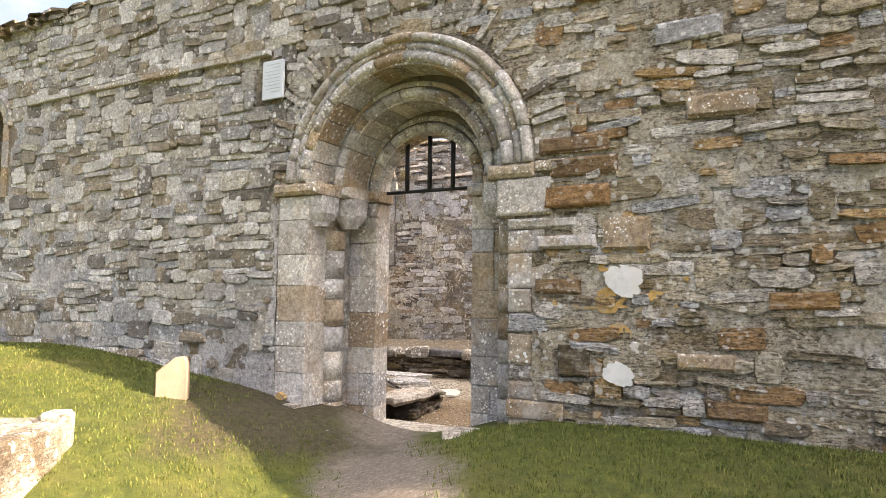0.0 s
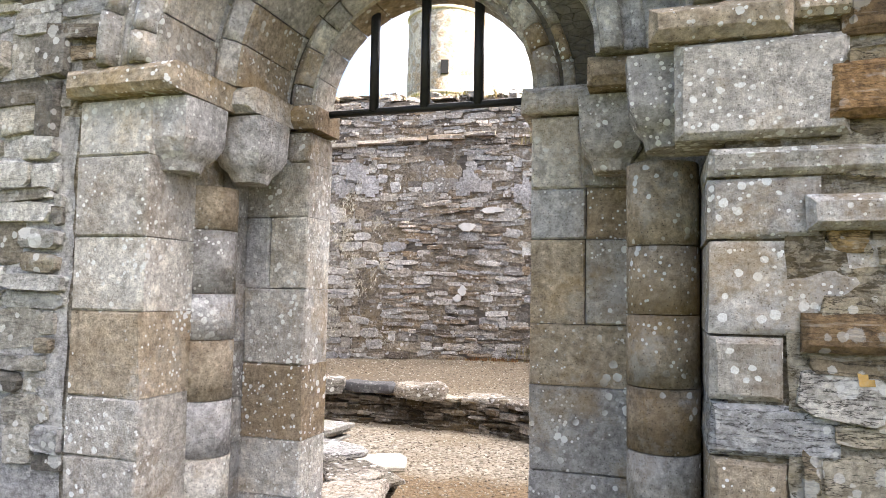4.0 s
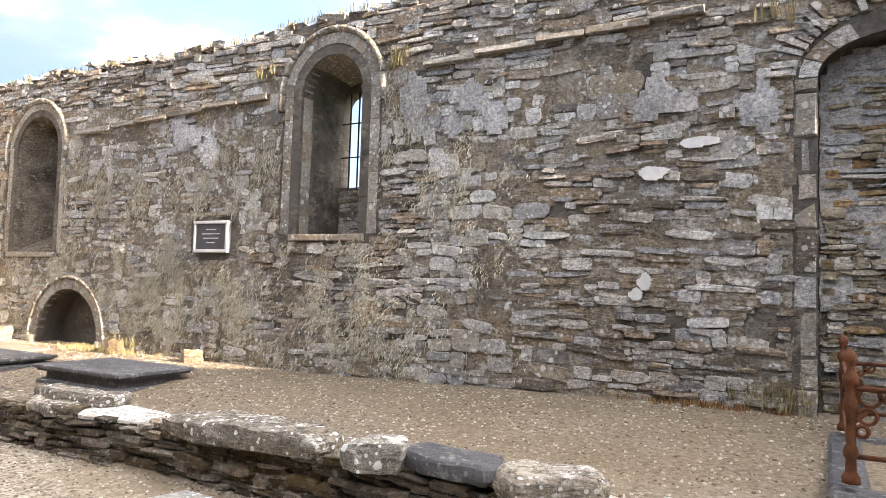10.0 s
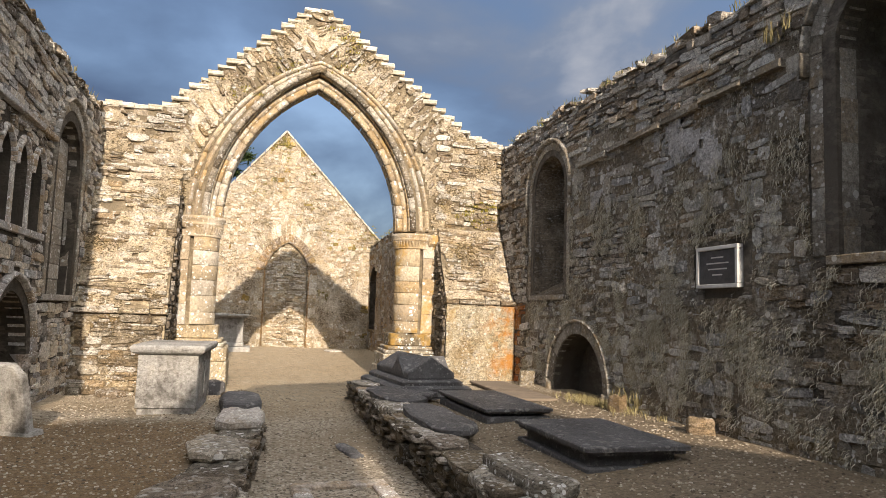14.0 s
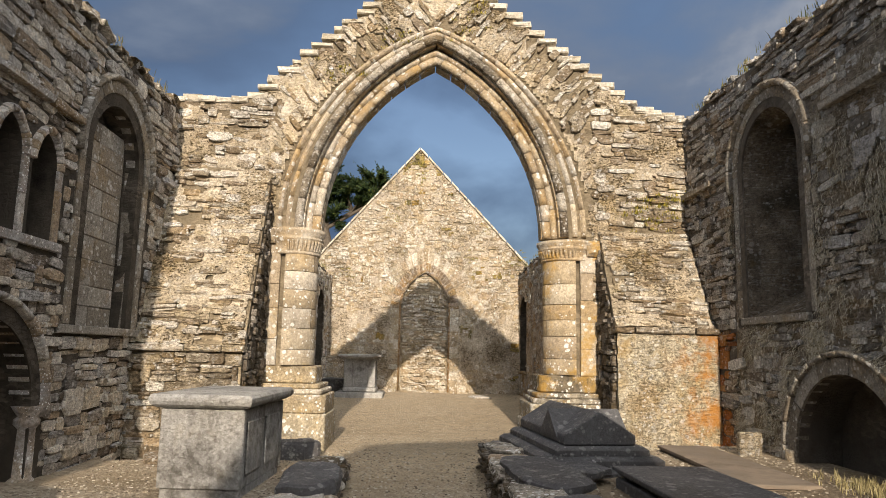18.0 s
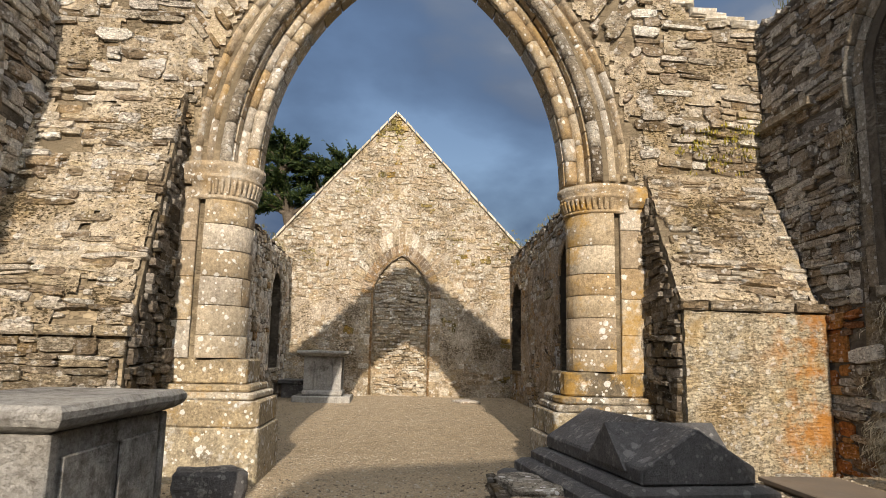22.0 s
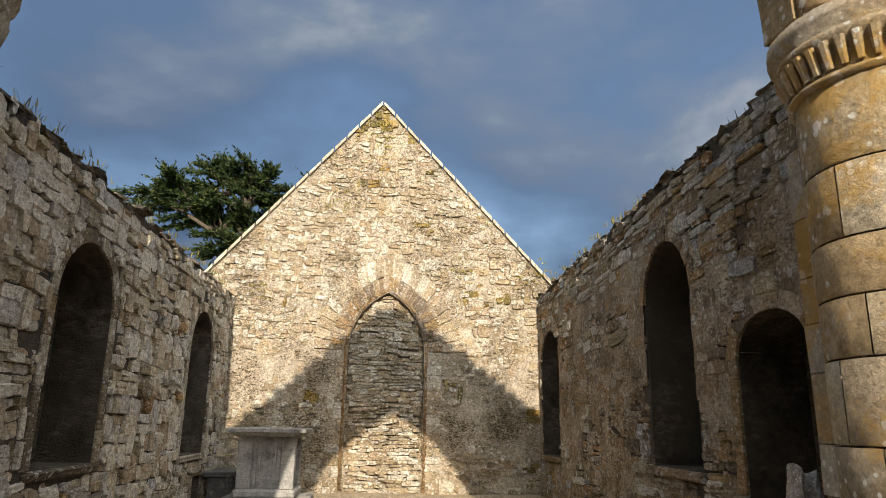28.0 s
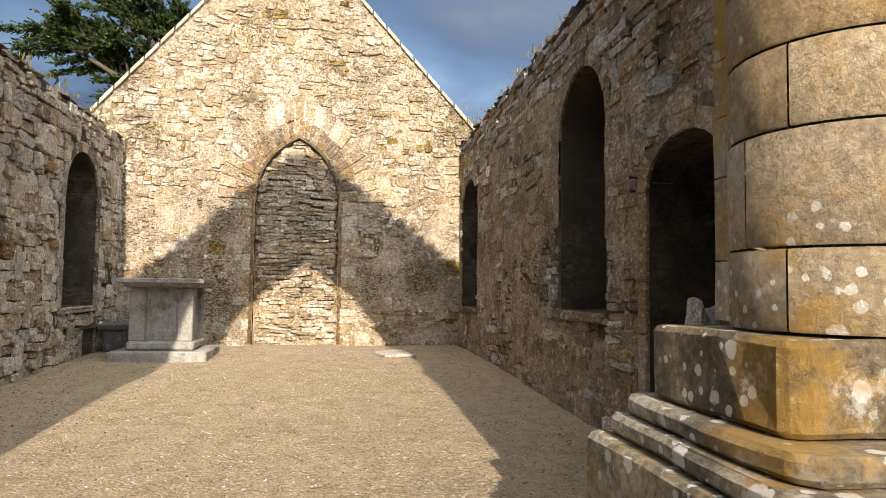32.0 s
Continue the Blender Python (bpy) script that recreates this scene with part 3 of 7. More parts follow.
def lay(face, stones, rng, parent, key, deep=(0.015, 0.05), near=None, most=300, lean=3.0, name="stone", base=-0.012):
    """Sets stones on a face. Those nearest to the spot near=(u, z) become single pieces, the rest one joined mesh."""
    if near is not None:
        stones = sorted(stones, key=lambda s: (s[0] - near[0]) ** 2 + ((s[1] - near[1]) * 1.3) ** 2)
    else:
        most = 0
    verts, faces = [], []
    pu, pn, pz = (np.array(v) for v in (face.u, face.n, face.z))
    for k, s in enumerate(stones):
        u, z, w, h = s[:4]
        a = math.radians(rng.uniform(-lean, lean)) + (s[4] if len(s) > 4 else 0.0)
        d = rng.uniform(*deep) - base
        i = rng.randrange(10)
        c, sn = math.cos(a), math.sin(a)
        right, up = pu * c + pz * sn, pz * c - pu * sn
        o = np.array(face(u, z, base))
        if k < most:
            ob = new(name, stone_mesh(i, M[key, "o"]))
            m = Matrix.Identity(4)
            for row in range(3):
                m[row][0], m[row][1], m[row][2], m[row][3] = right[row] * w, pn[row] * d, up[row] * h, o[row]
            ob.parent = parent
            ob.matrix_world = m
        else:
            v = STONES[i]
            at = len(verts) * 24
            verts.append(o + v[:, :1] * right * w + v[:, 1:2] * pn * d + v[:, 2:3] * up * h)
            faces += [tuple(at + q for q in f[::-1]) for f in STONE_FACES]
    if verts:
        me = bpy.data.meshes.new("rubble_stones")
        me.from_pydata([tuple(p) for p in np.concatenate(verts)], [], faces)
        me.validate()
        me.materials.append(M[key, "i"])
        bm = bmesh.new()
        bm.from_mesh(me)
        bmesh.ops.recalc_face_normals(bm, faces=bm.faces[:])
        bm.to_mesh(me)
        bm.free()
        ob = new("rubble_stones", me)
        ob.parent = parent
        tagged(ob, kind="stuff")


def ring_stones(face, uc, s_in, s_out, zs, rise_in, rise_out, count, n0, n1, rng, parent, key, name="voussoir", jitter=0.004, gap=0.0025):
    """Wedge stones round an arch between two curves."""
    a = arch_curve(uc, s_in, zs, rise_in, 40)
    b = arch_curve(uc, s_out, zs, rise_out, 40)

    def along(curve, f):
        x = f * (len(curve) - 1)
        i = min(int(x), len(curve) - 2)
        t = x - i
        return curve[i][0] * (1 - t) + curve[i + 1][0] * t, curve[i][1] * (1 - t) + curve[i + 1][1] * t

    for i in range(count):
        f0, f1 = i / count + gap / 2, (i + 1) / count - gap / 2
        fm = (f0 + f1) / 2
        pts = [along(a, f0), along(b, f0), along(b, fm), along(b, f1), along(a, f1), along(a, fm)]
        bm = bmesh.new()
        d = rng.uniform(-jitter, jitter)
        prism(bm, [face(u, z, n1 + d) for u, z in pts], face.n * (n0 - n1 - d))
        part(name, bm, M[key, "o"], parent)


# ======== the plan ========
WEST = -21.0
CH_S, CH_N, CH_E = 1.02, 6.39, 9.72
ARCH_Y = 3.68


def smooth(a, b, x):
    t = min(max((x - a) / (b - a), 0.0), 1.0)
    return t * t * (3 - 2 * t)


# The face of the low wall that holds up the southern terrace, from the chancel arch to the doorway.
TERRACE = [(-1.3, 3.05), (-5.0, 3.06), (-8.0, 3.02), (-10.0, 2.96), (-12.4, 2.86), (-13.4, 3.02), (-14.1, 3.45), (-14.7, 4.2), (-15.2, 5.2)]
# The face of the low wall of the northern bed.
BED = [(-1.6, 4.62), (-4.8, 4.50), (-7.0, 4.68), (-9.0, 4.62), (-10.5, 4.52), (-12.3, 5.0), (-13.2, 5.8), (-13.3, 6.7)]


def edge_side(line, x, y):
    """Signed distance to a polyline: positive on its left going along it."""
    best, sign = 1e9, 1.0
    for (x0, y0), (x1, y1) in zip(line, line[1:]):
        dx, dy = x1 - x0, y1 - y0
        t = min(max(((x - x0) * dx + (y - y0) * dy) / (dx * dx + dy * dy), 0.0), 1.0)
        px, py = x0 + t * dx, y0 + t * dy
        d = math.hypot(x - px, y - py)
        if d < best - 1e-9:
            best, sign = d, 1.0 if dx * (y - py) - dy * (x - px) > 0 else -1.0
    return best * sign


def floor_height(x, y):
    path = 0.10 * smooth(-4.0, 0.5, x) + 0.19 * smooth(2.0, CH_E, x)
    h = path
    if x < -0.9:
        south = (0.24 + 0.17 * smooth(3.0, 0.0, y)) + 0.12 * smooth(-8.0, -13.5, x)
        s = smooth(-0.02, 0.12, edge_side(TERRACE, x, y)) if x > -15.2 else (1.0 if y < 5.2 else smooth(5.9, 5.2, y))
        s *= smooth(-0.9, -1.5, x)
        h += (south - h) * s
        if -13.0 < x:
            n = smooth(-0.02, 0.12, -edge_side(BED, x, y)) * smooth(-1.0, -1.9, x)
            if y > 4.3:
                h += (0.20 - h) * n
    return h + 0.012 * noise.noise((x * 0.9, y * 0.9, 0.0)) + 0.006 * noise.noise((x * 3.1, y * 3.1, 4.0))


def wall_y(x):
    """The outer face of the north wall."""
    return 7.534 - 0.07 * x


def ground_height(x, y):
    d = y - wall_y(x)
    h = 0.50 + 0.26 * smooth(-13.0, -9.6, x)
    h -= 0.34 * math.exp(-((x + 14.0) / 0.95) ** 2)
    h -= 0.62 * smooth(0.3, 5.0, d)
    return h + 0.03 * noise.noise((x * 0.5, y * 0.5, 0.0)) + 0.012 * noise.noise((x * 2.3, y * 2.3, 2.0))


def sheet(name, xs, ys, height, material, label, category):
    bm = bmesh.new()
    grid = [[bm.verts.new((x, y, height(x, y))) for y in ys] for x in xs]
    for i in range(len(xs) - 1):
        for j in range(len(ys) - 1):
            f = bm.faces.new((grid[i][j], grid[i + 1][j], grid[i + 1][j + 1], grid[i][j + 1]))
            f.smooth = True
    ob = part(name, bm, material)
    return tagged(ob, label, category, kind="structure")


def steps(a, b, d):
    n = max(1, int(round((b - a) / d)))
    return [a + (b - a) * i / n for i in range(n + 1)]


def outside(x, y):
    if y < 8.0:
        if WEST - 0.5 < x < CH_E + 0.5 and y > -0.5:
            return -0.6
        return -0.4 if y < -0.6 else 0.2
    return ground_height(x, y)


sheet("ground", [-600, -200, -80, -40] + steps(-26, -6, 0.2) + [-2, 4, 9, 14, 30, 80, 200, 600],
      [-600, -200, -80, -30, -10, -2, 3.5, 7.6] + steps(8.0, 15.5, 0.15) + [18, 30, 60, 200, 600], outside, M["turf"],
      "uneven green turf with dry patches round the church", "ground")
sheet("floor", steps(WEST, -15.6, 0.4) + steps(-15.4, -0.6, 0.1) + steps(-0.4, CH_E + 0.3, 0.25), steps(-0.3, 8.1, 0.09), floor_height, M["gravel"],
      "worn tan gravel floor of the roofless church", "gravel floor")

# ======== walls ========
RNG = random.Random(7)


def structure(name, bm, material, label, category="wall", parent=None):
    return tagged(part(name, bm, material, parent), label, category, kind="structure")


def ragged_top(u0, u1, z, step, rng, amount=0.06):
    """Top edge points from u1 back to u0."""
    pts = []
    u = u1
    while u > u0 + step * 0.5:
        pts.append((u, (z(u) if callable(z) else z) + rng.uniform(-amount, amount)))
        u -= step * rng.uniform(0.7, 1.3)
    pts.append((u0, (z(u0) if callable(z) else z)))
    return pts


def reveal(face, front, back, n0, n1, material, name, parent):
    """The splayed lining of a window between a wide loop at n0 and a narrow loop at n1 with as many points."""
    bm = bmesh.new()
    a = [bm.verts.new(face(u, z, n0)) for u, z in front]
    b = [bm.verts.new(face(u, z, n1)) for u, z in back]
    m = len(front)
    for i in range(m):
        bm.faces.new((a[i], a[(i + 1) % m], b[(i + 1) % m], b[i]))
    bmesh.ops.recalc_face_normals(bm, faces=bm.faces[:])
    return part(name, bm, material, parent)


def keep_off(outline, holes):
    def keep(u, z):
        return in_loop(outline, u, z) and not any(in_loop(h, u, z) for h in holes)
    return keep


def block(face, u0, u1, z0, z1, n0, n1, rng, parent, key, name="block", rough=0.006, chamfer=0.008):
    """One squared stone of a jamb, with a worn arris."""
    bm = bmesh.new()
    ring = lambda du, n: [face(u + rng.uniform(-rough, rough) * 0.5, z, n + rng.uniform(-rough, rough)) for u, z in
                          ((u0 + du, z0 + du), (u1 - du, z0 + du), (u1 - du, z1 - du), (u0 + du, z1 - du))]
    rings = [[bm.verts.new(p) for p in r] for r in (ring(0, n0), ring(0, n1 - chamfer), ring(chamfer, n1))]
    for a, b in zip(rings, rings[1:]):
        for i in range(4):
            bm.faces.new((a[i], a[(i + 1) % 4], b[(i + 1) % 4], b[i]))
    bm.faces.new(rings[2])
    bm.faces.new(rings[0][::-1])
    bmesh.ops.recalc_face_normals(bm, faces=bm.faces[:])
    return part(name, bm, M[key, "o"], parent)


def jamb(face, u0, u1, z0, z1, n0, n1, rng, parent, key, course=(0.22, 0.36), split=0.3, name="jamb_stone"):
    """A stack of squared stones, some courses made of two."""
    z = z0
    while z < z1 - 0.05:
        h = min(rng.uniform(*course), z1 - z)
        if z1 - z - h < 0.12:
            h = z1 - z
        if u1 - u0 > 0.28 and rng.random() < split:
            m = u0 + (u1 - u0) * rng.uniform(0.35, 0.65)
            block(face, u0, m - 0.0015, z, z + h - 0.003, n0, n1, rng, parent, key, name)
            block(face, m + 0.0015, u1, z, z + h - 0.003, n0, n1, rng, parent, key, name)
        else:
            block(face, u0, u1, z, z + h - 0.003, n0, n1, rng, parent, key, name)
        z += h


def moulding(face, uc, s, zs, rise, profile, parent, key, name="hood_mould", drop=0.0, n=26, each=4):
    """A moulding round an arch, cut into stones: profile of (outwards from the curve, depth)."""
    curve = arch_curve(uc, s, zs, rise, n)
    if drop:
        curve = [(curve[0][0], zs - drop)] + curve + [(curve[-1][0], zs - drop)]
    rows = []
    for i, (u, z) in enumerate(curve):
        a, b = curve[max(i - 1, 0)], curve[min(i + 1, len(curve) - 1)]
        t = Vector((b[0] - a[0], b[1] - a[1]))
        t.normalize()
        rows.append((u, z, t, Vector((t.y, -t.x))))
    rng = random.Random(int(uc * 1000 + s * 7919))
    i = 0
    while i < len(rows) - 1:
        j = min(i + rng.randint(each - 1, each + 1), len(rows) - 1)
        if len(rows) - 1 - j < 2:
            j = len(rows) - 1
        bm = bmesh.new()
        shift, worn = rng.uniform(-0.005, 0.005), rng.uniform(0.90, 1.04)
        rings = []
        for q in range(i, j + 1):
            u, z, t, o = rows[q]
            push = 0.003 if q == i else -0.003 if q == j else 0.0
            wob = worn + 0.06 * noise.noise((u * 5, z * 5, 1.0))
            rings.append([bm.verts.new(face(u + t.x * push + o.x * p * wob, z + t.y * push + o.y * p * wob, d + shift + 0.008 * noise.noise((u * 7, z * 7, p * 30)))) for p, d in profile])
        for a, b in zip(rings, rings[1:]):
            for k in range(len(profile) - 1):
                f = bm.faces.new((a[k], b[k], b[k + 1], a[k + 1]))
                f.smooth = True
        for r in (rings[0], rings[-1][::-1]):
            if len(r) > 2:
                bm.faces.new(r)
        bmesh.ops.recalc_face_normals(bm, faces=bm.faces[:])
        part(name, bm, M[key, "o"], parent)
        i = j


def string_course(face, u0, z0, u1, z1, parent, key, rng, skip=(), tall=0.07, out=0.09):
    """A thin projecting course of separate stones between two points."""
    u = u0
    while u < u1:
        w = rng.uniform(0.5, 1.0)
        m = u + w / 2
        z = z0 + (z1 - z0) * (m - u0) / (u1 - u0)
        if not any(a < m < b for a, b in skip):
            block(face, u, min(u + w, u1) - 0.01, z - tall + rng.uniform(-0.01, 0.01), z + rng.uniform(-0.006, 0.006), -0.05, out + rng.uniform(-0.015, 0.01), rng, parent, key, "course_stone", 0.012)
        u += w


def patches(face, u0, u1, z0, z1, keep, where, rng, parent, key):
    """Flush areas of old render: broad flat plates that hide most of the joints."""
    plates = [s for s in rubble(u0, u1, z0, z1, keep, rng, (0.06, 0.20), (0.12, 0.42), 0.2) if where(s[0], s[1])]
    save = M[key, "i"]
    M[key, "i"] = M["ashen", "i"]
    lay(face, plates, rng, parent, key, (0.002, 0.030), lean=7.0)
    M[key, "i"] = save


def coat(face, u0, u1, z0, z1, keep, parent, material, thick=0.010, step=0.06):
    """Old render lying over a wall in ragged sheets: uneven, so that stones break through it."""
    bm = bmesh.new()
    nu, nz = int((u1 - u0) / step), int((z1 - z0) / step)
    made = {}

    def corner(i, j):
        if (i, j) not in made:
            u, z = u0 + i * step, z0 + j * step
            n = thick + 0.013 * noise.noise((u * 1.7, z * 1.9, 4.0)) + 0.006 * noise.noise((u * 7.0, z * 8.0, 9.0))
            made[i, j] = bm.verts.new(face(u + 0.02 * noise.noise((u * 9, z * 9, 2.0)), z + 0.02 * noise.noise((u * 9, z * 9, 6.0)), n))
        return made[i, j]

    for i in range(nu):
        for j in range(nz):
            if keep(u0 + (i + 0.5) * step, z0 + (j + 0.5) * step):
                f = bm.faces.new((corner(i, j), corner(i + 1, j), corner(i + 1, j + 1), corner(i, j + 1)))
                f.smooth = True
    bmesh.ops.recalc_face_normals(bm, faces=bm.faces[:])
    return part("render_coat", bm, material, parent)


def cap_stones(face, u0, u1, top, rng, parent, key, rough=0.10, tall=(0.06, 0.16)):
    """Loose stones lying along a broken wall head."""
    out = []
    u = u0
    while u < u1:
        w = rng.uniform(0.12, 0.40)
        out.append((u + w / 2, (top(u) if callable(top) else top) + rng.uniform(-0.03, rough), w * 1.05, rng.uniform(*tall)))
        u += w * rng.uniform(0.7, 1.0)
    for n0 in (0.0, -0.32, -0.64):
        f2 = Face(face(0, 0, n0 - rng.uniform(0.0, 0.05)), face.u, face.n)
        lay(f2, [(a + rng.uniform(-0.1, 0.1), b + (0.03 if n0 < 0 else 0.0) + rng.uniform(-0.03, 0.04), c, d) for a, b, c, d in out], rng, parent, key, (0.0, 0.05), lean=9.0, base=-0.30)


# ---- south wall of the nave ----
FS = Face((0, 0, 0), (-1, 0, 0), (0, 1, 0))
s_out = [(0.0, -0.6), (22.0, -0.6)] + ragged_top(0.0, 22.0, lambda u: 4.78 + 0.05 * math.sin(u * 0.8), 0.25, RNG, 0.05)
S_WIN1 = arch_loop(8.59, 2.12, 0.96, 3.90, 0.48, 9)
S_BACK1 = arch_loop(8.40, 2.12, 0.74, 3.90, 0.37, 9)
S_WIN2 = arch_loop(2.28, 1.89, 1.20, 3.60, 0.60, 9)
SLIT_U = 8.32
S_SLIT1 = arch_loop(SLIT_U, 2.83, 0.42, 3.93, 0.21, 9)
S_SLIT2 = arch_loop(2.28, 2.35, 0.56, 3.66, 0.28, 9)
S_NICHE = arch_loop(14.54, 0.20, 1.26, 3.42, 0.34, 9)
S_TOMB = arch_loop(3.42, 0.10, 1.62, 0.50, 0.80, 9)
wall_s = structure("wall_south", slab(FS, s_out, [S_WIN1, S_WIN2, S_NICHE, S_TOMB], -0.44, 0.0), M["mortar_grey"],
                   "tall ruined rubble wall of grey slaty stone with lichen", "wall")
structure("wall_south_core", slab(FS, [(0, -0.6), (22, -0.6), (22, 4.66), (0, 4.66)], [S_SLIT1], -1.05, -0.85), M["mortar_grey"], "rubble outer leaf of the ruined wall")
structure("wall_south_middle", slab(FS, [(0, -0.6), (22, -0.6), (22, 4.66), (0, 4.66)], [S_WIN1, S_WIN2], -0.846, -0.444), M["mortar_grey"], "rubble core of the ruined wall")
reveal(FS, S_WIN1, S_BACK1, -0.02, -0.845, M["surround", "n"], "reveal", wall_s)
lay(Face(FS(0, 0, -0.85), FS.u, FS.n), rubble(7.95, 8.85, 2.1, 4.3, lambda u, z: in_loop(S_BACK1, u, z) and not in_loop(arch_loop(SLIT_U, 2.80, 0.46, 3.93, 0.23), u, z), RNG, (0.06, 0.14), (0.10, 0.26)), RNG, wall_s, "grey", (0.0, 0.03))
# near-black lining: the dark of the recess is in its colour
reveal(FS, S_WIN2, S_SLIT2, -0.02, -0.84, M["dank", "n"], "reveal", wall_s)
keep_s = keep_off(s_out, [arch_loop(8.59, 2.04, 1.58, 3.90, 0.86), arch_loop(2.28, 1.80, 1.68, 3.60, 0.90), arch_loop(14.54, 0.2, 1.60, 3.42, 0.58), arch_loop(3.42, 0.1, 1.98, 0.50, 0.98), [(6.2, 1.8), (7.1, 1.8), (7.1, 2.4), (6.2, 2.4)]])
st = rubble(0.0, 21.0, 0.15, 4.9, keep_s, RNG, (0.04, 0.14), (0.12, 0.46))
def smooth_s(u, z):
    """Where old render still covers the stones."""
    v = noise.noise((u * 0.6, z * 1.0, 7.0)) + 0.5 * noise.noise((u * 2.6, z * 3.0, 1.0))
    edge = 0.08 - 0.26 * smooth(9.6, 11.6, u)
    if 2.8 < z < 3.75:
        edge += 0.25
    return z < 4.15 and u > 1.4 and v < edge


st = [s for s in st if not smooth_s(s[0], s[1])]
patches(FS, 1.5, 21.0, 0.15, 4.3, keep_s, lambda u, z: smooth_s(u, z) and noise.noise((u * 1.9, z * 2.3, 12.0)) > -0.45, RNG, wall_s, "grey")
coat(FS, 10.6, 20.4, 0.1, 4.5, lambda u, z: keep_s(u, z) and noise.noise((u * 0.9, z * 1.3, 17.0)) < 0.25, wall_s, M["grey", "render"], 0.012)
coat(FS, 1.4, 10.6, 0.1, 4.2, lambda u, z: keep_s(u, z) and noise.noise((u * 0.6, z * 1.0, 7.0)) + 0.5 * noise.noise((u * 2.6, z * 3.0, 1.0)) < 0.22 - 0.5 * smooth(9.0, 10.6, u) + (0.2 if 2.8 < z < 3.75 else 0.0), wall_s, M["grey", "render"])
# pale lime left below the string course
coat(FS, 3.4, 13.6, 2.5, 3.95, lambda u, z: keep_s(u, z) and noise.noise((u * 0.9, z * 1.2, 41.0)) + 0.6 * noise.noise((u * 3.3, z * 2.0, 5.0)) > 0.02 + 0.9 * abs(z - 3.3), wall_s, M["pale_render"], 0.036)
rust_at = lambda s: s[0] < 1.25 + 0.3 * math.sin(s[1] * 5) and s[1] < 1.75
lay(FS, [s for s in st if rust_at(s)], RNG, wall_s, "rusty", (-0.004, 0.04))
lay(FS, [s for s in st if not rust_at(s)], RNG, wall_s, "grey", (0.0, 0.046), near=(12.0, 1.8))
cap_stones(FS, 0.1, 20.5, lambda u: 4.80 + 0.05 * math.sin(u * 0.8), RNG, wall_s, "grey")
# dressed surrounds of the two windows
for uc, sill, s, zs, ring in ((8.59, 2.12, 0.48, 3.90, 0.27), (2.28, 1.89, 0.60, 3.60, 0.22)):
    window = thing("window_surround", "round-headed splayed window with a grey hood mould", "window", "windows of the south wall")
    half = ring * 0.48
    ring_stones(FS, uc, s, s + half, zs, s, s + half, 11, -0.22, -0.045, RNG, window, "surround")
    ring_stones(FS, uc, s + half + 0.004, s + ring, zs, s + half + 0.004, s + ring, 13, -0.12, 0.012, RNG, window, "surround")
    moulding(FS, uc, s + ring + 0.005, zs, s + ring + 0.005, [(0.0, 0.0), (0.01, 0.05), (0.045, 0.075), (0.075, 0.05), (0.085, -0.01)], window, "surround", drop=0.18)
    for side in (-1, 1):
        for d0, d1, n0, n1 in ((-0.004, half, -0.22, -0.045), (half + 0.004, ring, -0.12, 0.010)):
            a, b = sorted((uc + side * (s + d0), uc + side * (s + d1)))
            jamb(FS, a, b, sill, zs, n0, n1, RNG, window, "surround", (0.20, 0.42), 0.0)
    block(FS, uc - s - 0.1, uc + s + 0.1, sill - 0.085, sill - 0.004, -0.3, 0.045, RNG, window, "surround", "sill")
blocked_door = thing("blocked_doorway", "round-headed doorway walled up with thin slaty rubble", "doorway")
# walled-up doorway: infill of thin stones, dressed edge and a rough relieving arch
FS_IN = Face((0, -0.25, 0), (-1, 0, 0), (0, 1, 0))
NICHE_IN = arch_loop(14.54, 0.2, 1.24, 3.42, 0.33, 9)
st = rubble(13.9, 15.2, 0.3, 3.8, lambda u, z: in_loop(NICHE_IN, u, z), RNG, (0.04, 0.12), (0.12, 0.36))
structure("doorway_infill", slab(FS, arch_loop(14.54, 0.1, 1.25, 3.42, 0.335, 9), [], -0.40, -0.25), M["mortar_grey"], "rubble filling of the blocked doorway")
lay(FS_IN, st, RNG, blocked_door, "brown", (0.0, 0.045), near=None)
coat(FS_IN, 13.92, 15.16, 0.4, 3.74, lambda u, z: in_loop(NICHE_IN, u, z) and noise.noise((u * 1.7, z * 1.9, 3.0)) < 0.1 + 0.5 * smooth(2.7, 3.3, z), blocked_door, M["pale_render"], 0.018, 0.05)
for edge, way, longest in ((13.908, -1, 0.20), (15.172, 1, 0.34)):
    z = 0.45
    while z < 3.40:
        h = min(RNG.uniform(0.16, 0.42), 3.42 - z)
        a, b = sorted((edge, edge + way * RNG.uniform(0.12, longest)))
        block(FS, a, b, z, z + h - 0.010, -0.30, 0.008 + RNG.uniform(-0.006, 0.018), RNG, blocked_door, RNG.choice(("grey", "grey", "surround")), "jamb_stone", 0.012, 0.02)
        z += h
ring_stones(FS, 14.54, 0.635, 0.78, 3.42, 0.345, 0.50, 9, -0.30, 0.010, RNG, blocked_door, "grey", jitter=0.012, gap=0.008)
ring_stones(FS, 14.54, 0.80, 1.06, 3.44, 0.53, 0.82, 30, -0.05, 0.022, RNG, blocked_door, "grey", jitter=0.025, gap=0.012)
recess_s = thing("tomb_recess", "low round-arched tomb recess with a carved hood mould", "tomb recess")
